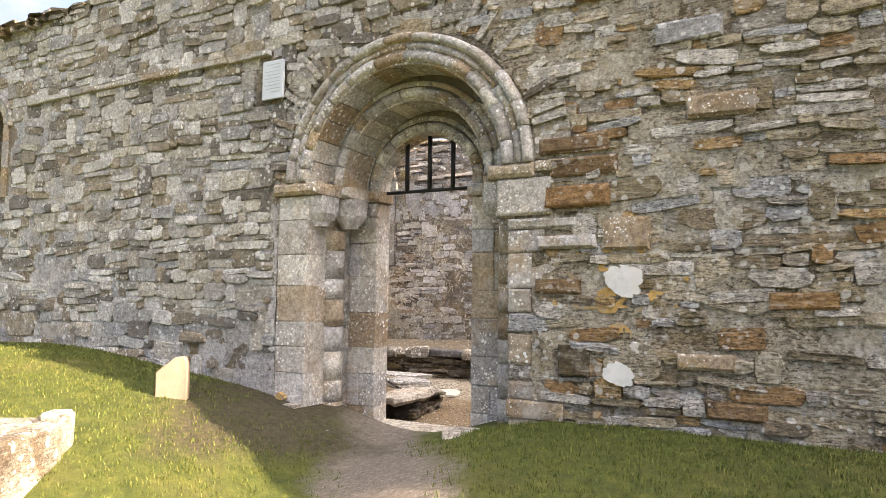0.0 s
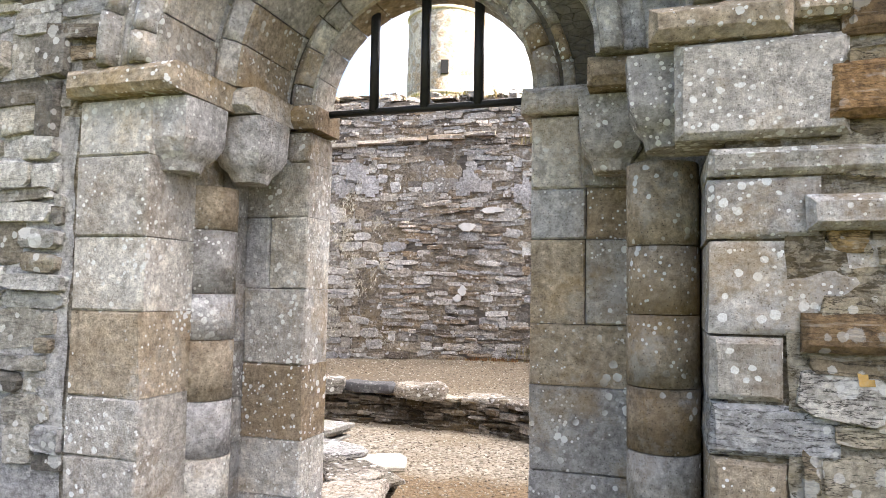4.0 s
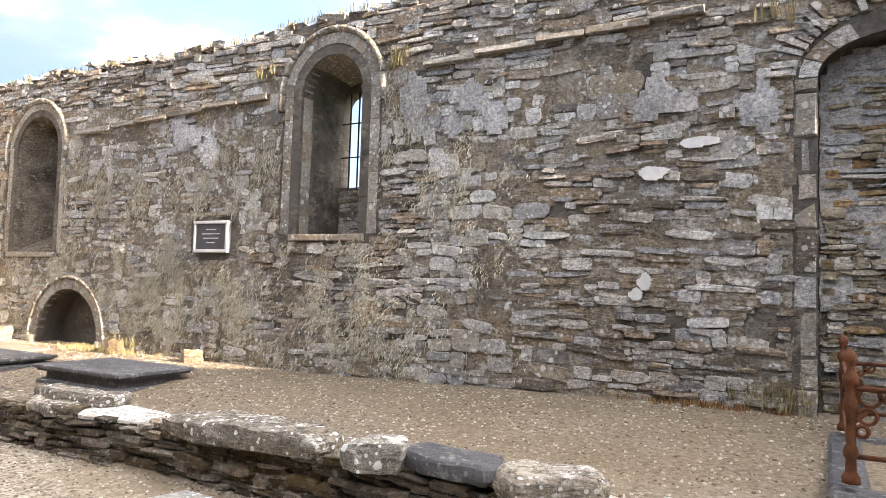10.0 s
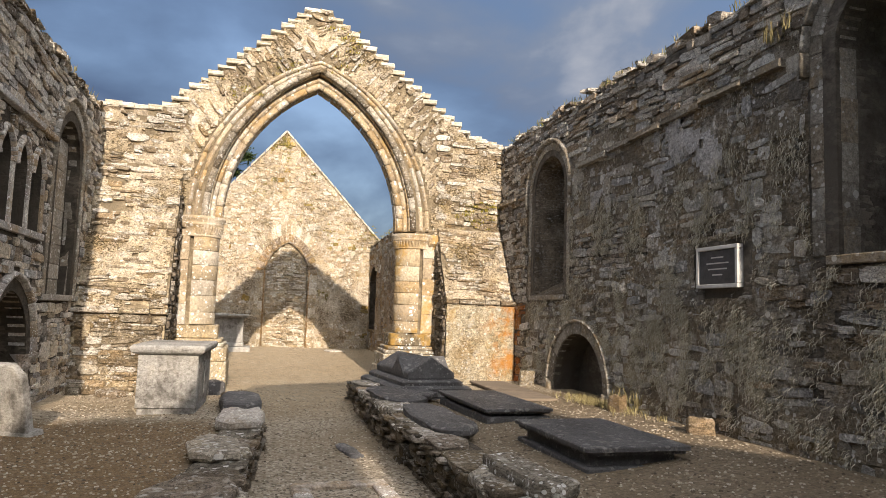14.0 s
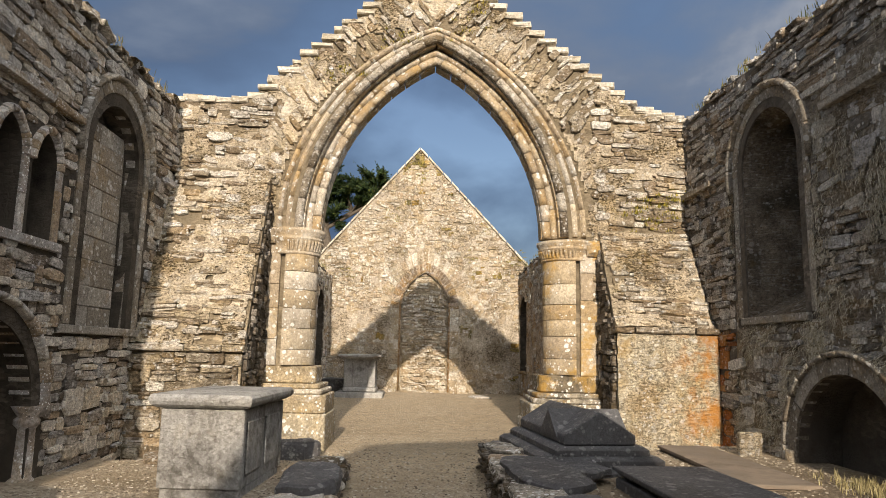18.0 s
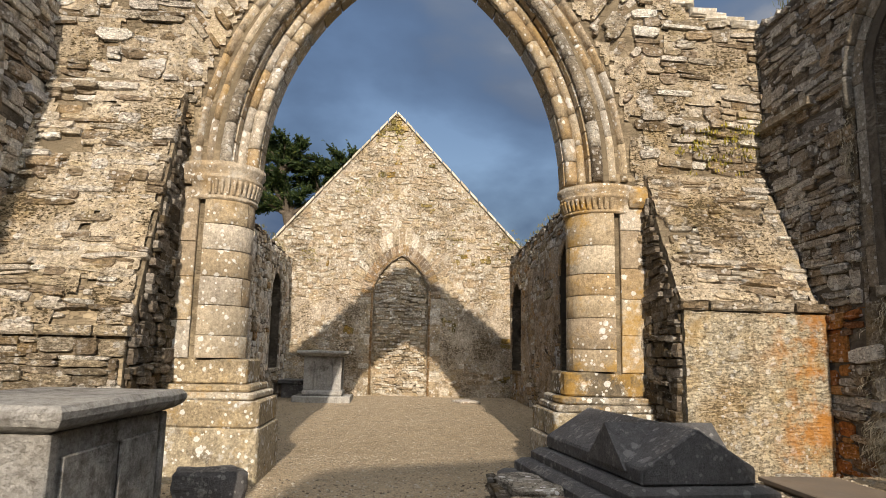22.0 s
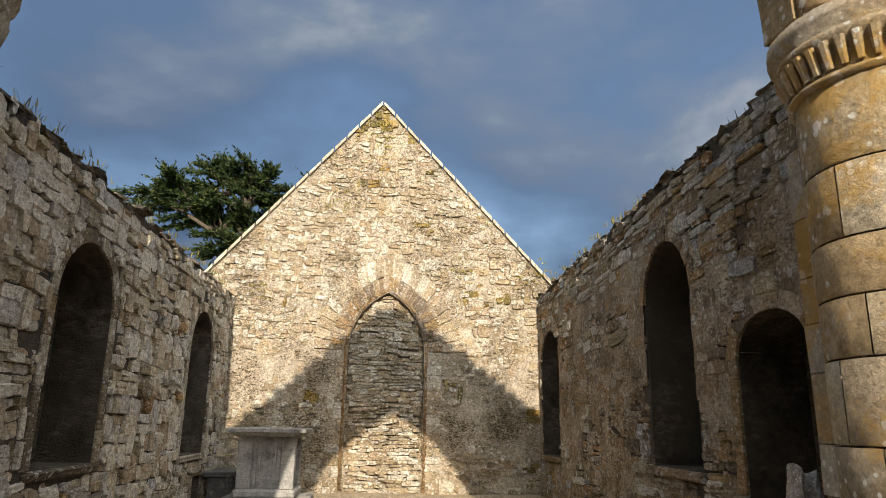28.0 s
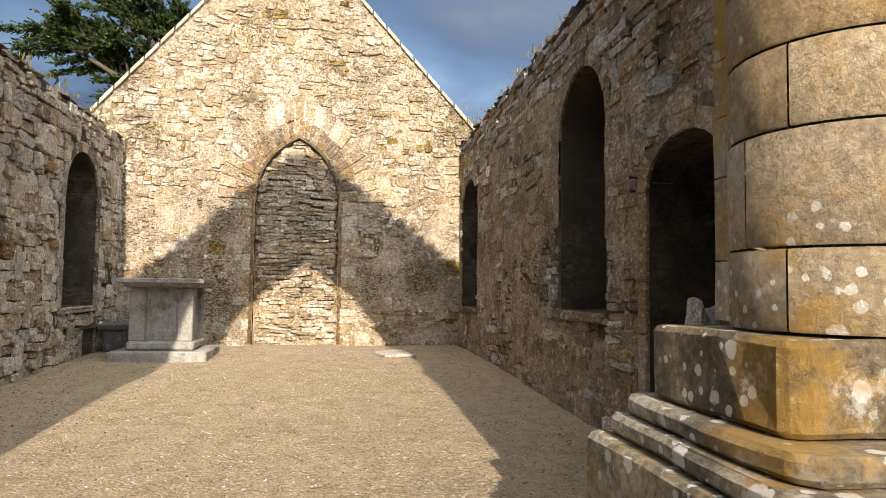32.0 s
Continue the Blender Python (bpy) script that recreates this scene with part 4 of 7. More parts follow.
# low tomb recess near the chancel arch
ring_stones(FS, 3.42, 0.81, 0.96, 0.50, 0.80, 0.95, 11, -0.10, 0.03, RNG, recess_s, "surround")
moulding(FS, 3.42, 0.965, 0.50, 0.955, [(0.0, 0.0), (0.01, 0.06), (0.05, 0.07), (0.07, 0.0)], recess_s, "surround", drop=0.12)
for u in (2.535, 4.305):
    tube_bm = bmesh.new()
    tube(tube_bm, FS(u, 0.30, 0.03), FS(u, 0.52, 0.03), 0.075, 0.065, 12)
    part("shaft", tube_bm, M["surround", "n"], recess_s)
string_course(FS, 0.0, 3.70, 13.0, 4.20, wall_s, "surround", RNG, skip=((1.2, 3.4), (7.65, 9.7)))

# ---- north wall: the outside with the doorway ----
FN = Face((0, wall_y(0), 0), (-1, 0.07, 0), (0.07, 1, 0))
DOOR_U = 13.955
N_TOP = 4.95
n_out = [(5.6, -0.6), (22.0, -0.6)] + ragged_top(5.6, 22.0, N_TOP, 0.3, RNG, 0.06)
D_OFF = DOOR_U + 0.16          # the passage runs askew through the wall, so the outer order stands off the inner one
D_OUT = arch_loop(DOOR_U + 0.17, 0.0, 2.14, 2.45, 0.97, 14)
D_MID = arch_loop(DOOR_U + 0.08, 0.0, 2.46, 2.45, 0.78, 14)
D_IN = arch_loop(DOOR_U, 0.0, 1.13, 2.47, 0.565, 14)
E_WIN = arch_loop(7.70, 2.62, 0.46, 3.60, 0.23, 9)
wall_n = structure("wall_north", slab(FN, n_out, [D_OUT, E_WIN], -0.30, 0.0), M["grey", "render"], "long rubble wall of mixed grey and rusty brown stone", "wall")
structure("wall_north_middle", slab(FN, [(5.8, -0.6), (22.0, -0.6), (22.0, 4.85), (5.8, 4.85)], [D_MID], -0.70, -0.302), M["mortar_grey"], "rubble core of the ruined wall")
structure("wall_north_inside", slab(FN, [(11.0, -0.6), (22, -0.6), (22, 4.8), (11.0, 4.8)], [D_IN], -0.90, -0.702), M["mortar_grey"], "rubble inner leaf of the ruined wall")
keep_n = keep_off(n_out, [[(12.76, 0.0), (15.36, 0.0), (15.36, 2.02), (15.50, 2.02), (15.50, 2.45), (15.3, 2.46)] + arch_curve(D_OFF, 1.25, 2.45, 1.25, 12) + [(12.86, 2.46), (12.72, 2.45)], arch_loop(7.70, 2.55, 0.86, 3.60, 0.44), [(12.4, 3.28), (12.8, 3.28), (12.8, 3.7), (12.4, 3.7)]])
st = rubble(14.3, 20.5, 0.1, 5.1, keep_n, RNG, (0.04, 0.17), (0.10, 0.46), 0.30)
lay(FN, [s for s in st if RNG.random() < 0.88], RNG, wall_n, "brown", (0.0, 0.05), near=(16.2, 1.6), most=200, lean=7.0)
coat(FN, 15.0, 20.4, 0.12, 4.7, lambda u, z: keep_n(u, z) and noise.noise((u * 0.9, z * 1.2, 37.0)) + 0.5 * noise.noise((u * 3.5, z * 4.0, 2.0)) > -0.2, wall_n, M["tan_mortar"], 0.016, 0.05)
st = rubble(5.6, 14.3, 0.1, 5.1, keep_n, RNG, (0.08, 0.22), (0.12, 0.42), 0.2)
bare_n = lambda u, z: u < 12.9 and z < 3.9 and noise.noise((u * 0.6, z * 0.8, 2.0)) + 0.5 * noise.noise((u * 2.6, z * 3.0, 1.0)) < -0.55
lay(FN, [s for s in st if not bare_n(s[0], s[1]) and s[0] <= 14.3], RNG, wall_n, "ashen", (0.006, 0.050), near=(12.2, 1.4), most=180, lean=5.0)
coat(FN, 5.6, 12.74, 0.2, 4.7, lambda u, z: keep_n(u, z) and noise.noise((u * 0.6, z * 0.8, 2.0)) < 0.45, wall_n, M["pale_render"], 0.004)
string_course(FN, 5.7, 3.84, 12.6, 3.82, wall_n, "dressed", RNG, skip=((7.2, 8.2),), tall=0.06, out=0.07)
slit_n = thing("window_surround", "narrow round-headed window of dressed grey stone", "window")
# the small window further along
ring_stones(FN, 7.70, 0.24, 0.36, 3.60, 0.24, 0.36, 7, -0.1, 0.02, RNG, slit_n, "dressed")
moulding(FN, 7.70, 0.365, 3.60, 0.365, [(0.0, 0.0), (0.01, 0.05), (0.05, 0.05), (0.06, 0.0)], slit_n, "dressed", drop=0.05)
for a, b in ((7.34, 7.46), (7.94, 8.06)):
    jamb(FN, a, b, 2.62, 3.60, -0.1, 0.02, RNG, slit_n, "dressed", (0.25, 0.4), 0.0)

doorway = thing("doorway", "round-headed doorway of three moulded grey stone orders spotted with lichen", "doorway")
# the doorway: three orders of dressed stone, with round shafts, capitals and an impost
for s0, s1, n0, n1, count, uo in ((0.97, 1.21, -0.30, 0.03, 15, D_OFF), (0.75, 1.10, -0.70, -0.305, 13, DOOR_U + 0.08), (0.53, 0.87, -0.90, -0.705, 11, DOOR_U)):
    ring_stones(FN, uo, s0, s1, 2.45, s0, s1, count, n0, n1, RNG, doorway, "dressed")
    moulding(FN, uo, s0 + 0.012, 2.45, s0 + 0.012, [(0.0, n1 - 0.02), (0.015, n1 + 0.04), (0.055, n1 + 0.055), (0.095, n1 + 0.035), (0.105, n1 - 0.01)], doorway, "dressed", "roll_mould")
    moulding(FN, uo, s0 + 0.125, 2.45, s0 + 0.125, [(0.0, n1 - 0.02), (0.01, n1 + 0.015), (0.03, n1 + 0.022), (0.055, n1 + 0.012), (0.06, n1 - 0.01)], doorway, "dressed", "fillet")
moulding(FN, D_OFF, 1.165, 2.45, 1.165, [(0.0, 0.02), (0.01, 0.075), (0.05, 0.09), (0.085, 0.05), (0.095, -0.01)], doorway, "dressed")
ring_stones(FN, D_OFF, 1.27, 1.55, 2.5, 1.27, 1.55, 52, -0.04, 0.02, RNG, doorway, "grey", jitter=0.025, gap=0.006)
for side in (-1, 1):
    def flank(a, b):
        return sorted((DOOR_U + side * a, DOOR_U + side * b))
    a, b = flank(0.53, 0.86 if side < 0 else 0.93)
    jamb(FN, a, b, 0.10, 2.33, -0.90, -0.675, RNG, doorway, "dressed", (0.20, 0.36), 0.5)
    a, b = flank(0.865, 1.14) if side < 0 else flank(0.935, 1.28)
    jamb(FN, a, b, 0.10, 2.33, -0.70, -0.50, RNG, doorway, "dressed", (0.20, 0.34), 0.0)
    if side < 0:
        a, b = flank(0.85, 1.20)
        jamb(FN, a, b, 0.10, 2.33, -0.46, 0.012, RNG, doorway, "dressed", (0.20, 0.36), 0.0)
    else:
        # quoins of uneven length that bond into the rubble
        z = 0.10
        while z < 2.0:
            h = min(RNG.uniform(0.12, 0.30), 2.02 - z)
            w = RNG.uniform(0.18, 0.62)
            block(FN, DOOR_U + 1.19, DOOR_U + 1.20 + w, z, z + h - 0.008, -0.52, 0.012 + RNG.uniform(0.0, 0.03), RNG, doorway, RNG.choice(("dressed", "dressed", "brown")), "quoin", 0.012, 0.018)
            z += h
    # engaged shaft in the angle, built of drums; the western one is broken off below its capital
    u = DOOR_U + (1.06 if side > 0 else -0.87)
    shaft_n = -0.40
    z = 0.16
    while z < 2.02:
        h = min(RNG.uniform(0.18, 0.30), 2.05 - z)
        bm = bmesh.new()
        tube(bm, FN(u, z, shaft_n), FN(u, z + h - 0.004, shaft_n), 0.125, 0.125, 22)
        part("drum", bm, M["dressed", "o"], doorway)
        z += h
    # capitals: a block tapering to the shaft below
    for uu, nn, r in (((DOOR_U + 0.88, -0.53, 0.11), (DOOR_U + 1.10, -0.16, 0.13)) if side > 0 else ((DOOR_U - 0.71, -0.47, 0.11), (DOOR_U - 0.83, -0.14, 0.12))):
        bm = bmesh.new()
        rings = []
        for z, k in ((2.05, 0.70), (2.09, 0.78), (2.12, 0.98), (2.17, 1.12), (2.33, 1.18)):
            sq = min(1.0, (z - 2.05) / 0.12)
            ring = []
            for i in range(16):
                t = 2 * math.pi * i / 16
                cx, cy = math.cos(t), math.sin(t)
                m = max(abs(cx), abs(cy))
                f = (1 - sq) + sq / m
                f = min(f, 1.32)
                ring.append(bm.verts.new(FN(uu + r * k * cx * f, z, nn + r * k * cy * f)))
            rings.append(ring)
        for p, q in zip(rings, rings[1:]):
            for i in range(16):
                bm.faces.new((p[i], p[(i + 1) % 16], q[(i + 1) % 16], q[i]))
        bm.faces.new(rings[-1])
        bm.faces.new(rings[0][::-1])
        bmesh.ops.recalc_face_normals(bm, faces=bm.faces[:])
        part("capital", bm, M["dressed", "o"], doorway, "weathered carved capital")
    # impost blocks over each order
    for s0, s1, n0, n1 in ((0.49, 0.80, -0.90, -0.62), (0.60, 0.98, -0.70, -0.30), (0.70, 1.24, -0.32, 0.075)) if side < 0 else ((0.49, 0.95, -0.90, -0.62), (0.80, 1.14, -0.70, -0.30), (1.02, 1.42, -0.32, 0.075)):
        a, b = flank(s0, s1)
        block(FN, a, b, 2.34, 2.45, n0, n1, RNG, doorway, "dressed", "impost", 0.008, 0.03)
    if side > 0:
        block(FN, DOOR_U + 1.42, DOOR_U + 1.68, 2.38, 2.46, -0.2, 0.06, RNG, doorway, "dressed", "impost", 0.01, 0.02)
        block(FN, DOOR_U + 1.10, DOOR_U + 1.56, 2.04, 2.335, -0.2, 0.045, RNG, doorway, "dressed", "corbel_block", 0.01, 0.02)
block(FN, DOOR_U - 0.56, DOOR_U + 0.62, 0.02, 0.155, -0.92, -0.52, RNG, doorway, "mixed", "threshold", 0.015, 0.03)
for u0, u1, n0, n1, z in ((13.0, 13.55, -0.1, 0.30, 0.24), (14.65, 15.0, -0.15, 0.18, 0.33), (12.75, 13.1, -0.05, 0.16, 0.40)):
    block(FN, u0, u1, 0.0, z, n0, n1, RNG, doorway, "mixed", "foot_stone", 0.04, 0.04)
# stones of its own colour in the rubble west of the door
M["russet", "o"] = stone_material("russet_slab", [(0.27, 0.165, 0.075), (0.23, 0.15, 0.08), (0.32, 0.19, 0.085)], "object", lichen=0.2, dark=0.3, ochre=0.1, spots=0.3, slaty=0.5)
for u0, u1, z0, z1, key in ((15.42, 15.96, 2.50, 2.62, "russet"), (15.50, 16.02, 2.32, 2.46, "russet"), (15.46, 15.96, 2.08, 2.25, "russet"), (15.38, 15.74, 1.43, 1.54, "russet"),
                            (15.40, 15.86, 1.77, 1.87, "dressed"), (15.90, 16.25, 1.75, 1.99, "dressed"), (15.56, 15.80, 0.82, 1.05, "dank"), (16.42, 16.80, 0.92, 1.03, "dressed"),
                            (16.60, 16.98, 0.60, 0.72, "russet"), (17.0, 17.4, 1.34, 1.45, "russet"), (16.5, 16.95, 2.66, 2.82, "dressed"), (16.3, 16.75, 3.22, 3.38, "ashen")):
    block(FN, u0, u1, z0, z1, -0.05, 0.058, RNG, wall_n, key, "stone", 0.014, 0.022)
M["orange_lichen"] = plain_material("orange_lichen", (0.46, 0.29, 0.10), 0.95, vary=0.5, scale=14.0, bump=0.8, second=(0.30, 0.25, 0.19), amount=0.8)
blots = [(12.86, 0.44, 0.12, 0.10), (12.80, 0.38, 0.07, 0.06), (15.86, 0.56, 0.06, 0.05)]


def crusted(u, z):
    """Lichen creeps along the joints round the lime patch."""
    far = math.hypot((u - 15.98) / 0.30, (z - 1.42) / 0.26)
    return noise.noise((u * 7.0, z * 13.0, 3.0)) + 0.5 * noise.noise((u * 25.0, z * 30.0, 8.0)) > 0.12 + 0.45 * max(0.0, far - 0.5)


for u, z, w, h in blots:
    bm = bmesh.new()
    pts = []
    for i in range(26):
        t = 2 * math.pi * i / 26
        k = 0.5 * (0.9 + 0.35 * noise.noise((1.1 * math.cos(t) + u * 9, 1.1 * math.sin(t), z * 9)) + 0.30 * noise.noise((4 * math.cos(t), 4 * math.sin(t), u * 7)))
        pts.append(FN(u + w * k * math.cos(t), z + h * k * math.sin(t), 0.054))
    prism(bm, pts, FN.n * -0.05)
    part("lichen_patch", bm, M["orange_lichen"], wall_n, "orange crust of lichen")
coat(FN, 15.45, 16.6, 0.95, 1.95, crusted, wall_n, M["orange_lichen"], 0.027, 0.014)
# pale patches of lime left on the wall
M["lime"] = plain_material("white_lime_wash", (0.62, 0.61, 0.58), 0.9, vary=0.18, scale=9.0, bump=0.5, second=(0.5, 0.48, 0.42), amount=0.4)
for u, z, w, h, wall_f, wall_ob in ((16.07, 1.53, 0.30, 0.24, FN, wall_n), (16.02, 0.86, 0.24, 0.17, FN, wall_n), (12.48, 1.62, 0.13, 0.17, FS, wall_s), (12.40, 1.50, 0.13, 0.12, FS, wall_s),
                            (12.95, 2.92, 0.36, 0.11, FS, wall_s), (12.55, 2.66, 0.30, 0.15, FS, wall_s)):
    bm = bmesh.new()
    pts = []
    for i in range(40):
        t = 2 * math.pi * i / 40
        k = 0.5 * (0.95 + 0.30 * noise.noise((1.0 * math.cos(t) + u, 1.0 * math.sin(t), z)) + 0.20 * noise.noise((4 * math.cos(t), 4 * math.sin(t), u)) + 0.16 * noise.noise((7 * math.cos(t), 7 * math.sin(t), u)) + 0.10 * noise.noise((15 * math.cos(t), 15 * math.sin(t), u)))
        pts.append(wall_f(u + w * k * math.cos(t), z + h * k * math.sin(t), 0.052))
    prism(bm, pts, wall_f.n * -0.06)
    part("lime_patch", bm, M["lime"], wall_ob, "white patch of old limewash")

# ---- north wall: the inside of the nave towards the chancel ----
FNI = Face((0, 7.33, 0), (-1, -0.006, 0), (0.006, -1, 0))
ni_out = [(-0.3, -0.6), (10.8, -0.6)] + ragged_top(-0.3, 10.8, 4.72, 0.3, RNG, 0.06)
N_WIN = arch_loop(1.85, 1.62, 1.20, 3.52, 0.60, 9)
N_TOMB = arch_loop(3.80, 0.00, 1.40, 0.85, 0.78, 9)
N_ARC = [arch_loop(3.30 + 0.58 * i, 2.37, 0.40, 3.05, 0.30, 6) for i in range(5)]
wall_ni = structure("wall_north_inner", slab(FNI, ni_out, [N_WIN, N_TOMB] + N_ARC, -0.30, 0.0), M["mortar_dark"], "grey rubble inner wall of the nave with blind arches")
structure("wall_north_filling", boxed(-10.8, 0.3, 7.64, 7.80, -0.6, 4.6), M["mortar_grey"], "rubble core of the nave wall")
keep_ni = keep_off(ni_out, [arch_loop(1.85, 1.54, 1.86, 3.52, 0.93), arch_loop(3.80, 0.0, 1.80, 0.85, 1.0)] + [arch_loop(3.30 + 0.58 * i, 2.30, 0.62, 3.05, 0.44) for i in range(5)])
st = rubble(0.0, 10.7, 0.1, 4.85, keep_ni, RNG, (0.06, 0.17), (0.14, 0.42))
pick = [RNG.random() < 0.55 for s in st]
lay(FNI, [s for s, q in zip(st, pick) if q], RNG, wall_ni, "grey", (0.0, 0.05), near=(2.2, 2.0), most=130)
lay(FNI, [s for s, q in zip(st, pick) if not q], RNG, wall_ni, "light", (0.0, 0.05), near=(2.2, 2.0), most=110)
cap_stones(FNI, 0.0, 10.5, 4.74, RNG, wall_ni, "mixed")
window_ni = thing("window_surround", "tall round-headed window blocked with squared grey stones", "window")
ring_stones(FNI, 1.85, 0.60, 0.74, 3.52, 0.60, 0.74, 9, -0.16, -0.05, RNG, window_ni, "surround")
ring_stones(FNI, 1.85, 0.75, 0.88, 3.52, 0.75, 0.88, 11, -0.12, 0.02, RNG, window_ni, "surround")
moulding(FNI, 1.85, 0.885, 3.52, 0.885, [(0.0, 0.0), (0.01, 0.06), (0.05, 0.08), (0.085, 0.0)], window_ni, "surround", drop=0.15)
for a, b, n1 in ((1.11, 1.25, -0.05), (2.45, 2.59, -0.05), (0.97, 1.10, 0.02), (2.60, 2.73, 0.02)):
    jamb(FNI, a, b, 1.62, 3.52, -0.16, n1, RNG, window_ni, "surround", (0.25, 0.45), 0.0)
jamb(Face(FNI(0, 0, -0.16), FNI.u, FNI.n), 1.32, 2.38, 1.62, 3.9, -0.12, 0.0, RNG, window_ni, "surround", (0.22, 0.34), 0.9)
block(FNI, 0.85, 2.85, 1.53, 1.615, -0.2, 0.06, RNG, window_ni, "surround", "sill")
recess_n = thing("tomb_recess", "arched tomb recess with stout shafts in the grey wall", "tomb recess")
ring_stones(FNI, 3.80, 0.70, 0.83, 0.85, 0.78, 0.92, 11, -0.2, -0.02, RNG, recess_n, "dressed")
moulding(FNI, 3.80, 0.84, 0.85, 0.93, [(0.0, 0.0), (0.02, 0.06), (0.06, 0.07), (0.09, 0.0)], recess_n, "dressed", drop=0.1)
for u in (3.03, 4.57):
    bm = bmesh.new()
    lathe(bm, [(0.0, 0.05), (0.13, 0.05), (0.13, 0.18), (0.085, 0.24), (0.08, 0.66), (0.11, 0.70), (0.11, 0.74), (0.085, 0.77), (0.14, 0.86), (0.0, 0.86)], (FNI(u, 0, -0.06).x, FNI(u, 0, -0.06).y, 0), 16)
    part("shaft", bm, M["dressed", "n"], recess_n)
arcade = thing("blind_arcade", "row of small blind pointed arches in grey stone", "arcade")
for i in range(5):
    moulding(FNI, 3.30 + 0.58 * i, 0.20, 3.05, 0.30, [(0.0, -0.04), (0.02, 0.05), (0.07, 0.05), (0.09, 0.0)], arcade, "dressed", "arch_mould", drop=0.0)
    for a, b in ((3.01 + 0.58 * i, 3.095 + 0.58 * i),):
        jamb(FNI, a, b, 2.37, 3.05, -0.1, 0.03, RNG, arcade, "dressed", (0.3, 0.7), 0.0)
block(FNI, 2.95, 6.0, 2.28, 2.365, -0.15, 0.05, RNG, arcade, "dressed", "sill")
string_course(FNI, 0.0, 3.66, 10.5, 3.72, wall_ni, "dressed", RNG, skip=((0.85, 2.85),))

# ---- wall of the chancel arch ----
FA = Face((0, 8, 0), (0, -1, 0), (-1, 0, 0))


def ay(y):
    return 8 - y


a_top = [(ay(-0.30), 4.82), (ay(0.3), 4.86), (ay(0.80), 5.02)]
for i in range(12):
    y0, z0 = 0.85 + (3.66 - 0.85) * i / 12, 5.02 + (7.12 - 5.02) * i / 12
    a_top += [(ay(y0), z0 + 0.02), (ay(y0 + 0.03 + 0.05 * RNG.random()), z0 + 0.17)]
a_top += [(ay(3.73), 7.22)]
for i in range(12):
    y0, z0 = 3.82 + (6.25 - 3.82) * i / 12, 7.14 + (4.98 - 7.14) * i / 12
    a_top += [(ay(y0), z0), (ay(y0 + 0.15 + 0.05 * RNG.random()), z0 - 0.03)]
a_top += [(ay(6.5), 4.90), (ay(7.0), 4.95), (ay(7.6), 4.93)]
a_out = [(ay(7.6), -0.6), (ay(-0.30), -0.6)] + a_top
A_SPRING = 3.08
A_HOLE = arch_loop(ay(ARCH_Y), -0.58, 3.90, A_SPRING, 2.90, 16)
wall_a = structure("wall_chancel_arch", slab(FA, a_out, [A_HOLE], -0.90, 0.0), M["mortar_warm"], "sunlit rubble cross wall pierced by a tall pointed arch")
keep_a = keep_off(a_out, [arch_loop(ay(ARCH_Y), -0.6, 4.52, A_SPRING, 3.10, 16)])
# stones over the arch lean with its ring
raw = rubble(ay(7.6), ay(-0.2), 0.1, 7.3, keep_a, RNG, (0.05, 0.14), (0.13, 0.40))
st = []
for u, z, w, h, own in raw:
    if z > A_SPRING + 0.9 and abs(u - ay(ARCH_Y)) < 2.4:
        t = max(0.0, 1.0 - max(0.0, math.hypot(u - ay(ARCH_Y), z - 4.2) - 2.2))
        lean = math.copysign(math.radians(52) * min(1.0, t), u - ay(ARCH_Y))
        if abs(lean) > 0.1:
            w = min(w, 0.30)
            h *= 0.85
        st.append((u, z, w, h, lean))
    else:
        st.append((u, z, w, h, own))
st = [s for s in st if RNG.random() < 0.88]
lay(FA, st, RNG, wall_a, "warm", (0.0, 0.070), near=(ay(3.6), 3.6), lean=6.0)
coat(FA, ay(7.5), ay(-0.1), 0.1, 7.0, lambda u, z: keep_a(u, z) and noise.noise((u * 1.0, z * 1.3, 23.0)) + 0.5 * noise.noise((u * 3.7, z * 4.0, 2.0)) > -0.12, wall_a, M["crumbled_mortar"], 0.026, 0.05)
# slabs of the broken coping, step by step
for k, (y0, z0, y1, z1) in enumerate(((0.75, 5.08, 3.70, 7.26), (6.35, 5.00, 3.78, 7.26), (6.4, 4.99, 7.5, 4.98), (0.7, 5.04, -0.1, 4.86))):
    n = 17 if k < 2 else 5
    for i in range(n):
        t = (i + 0.5) / n
        y, z = y0 + (y1 - y0) * t, z0 + (z1 - z0) * t
        d = 0.15 if k < 2 else 0.14
        block(FA, ay(y) - d * RNG.uniform(0.7, 1.2), ay(y) + d * RNG.uniform(0.7, 1.2), z - 0.07, z + RNG.uniform(0.0, 0.04), -0.85, RNG.uniform(0.02, 0.08), RNG, wall_a, "pale", "coping_stone", 0.02, 0.02)
chancel_arch = thing("chancel_arch", "tall pointed sandstone arch of two moulded orders lit by the sun", "arch")
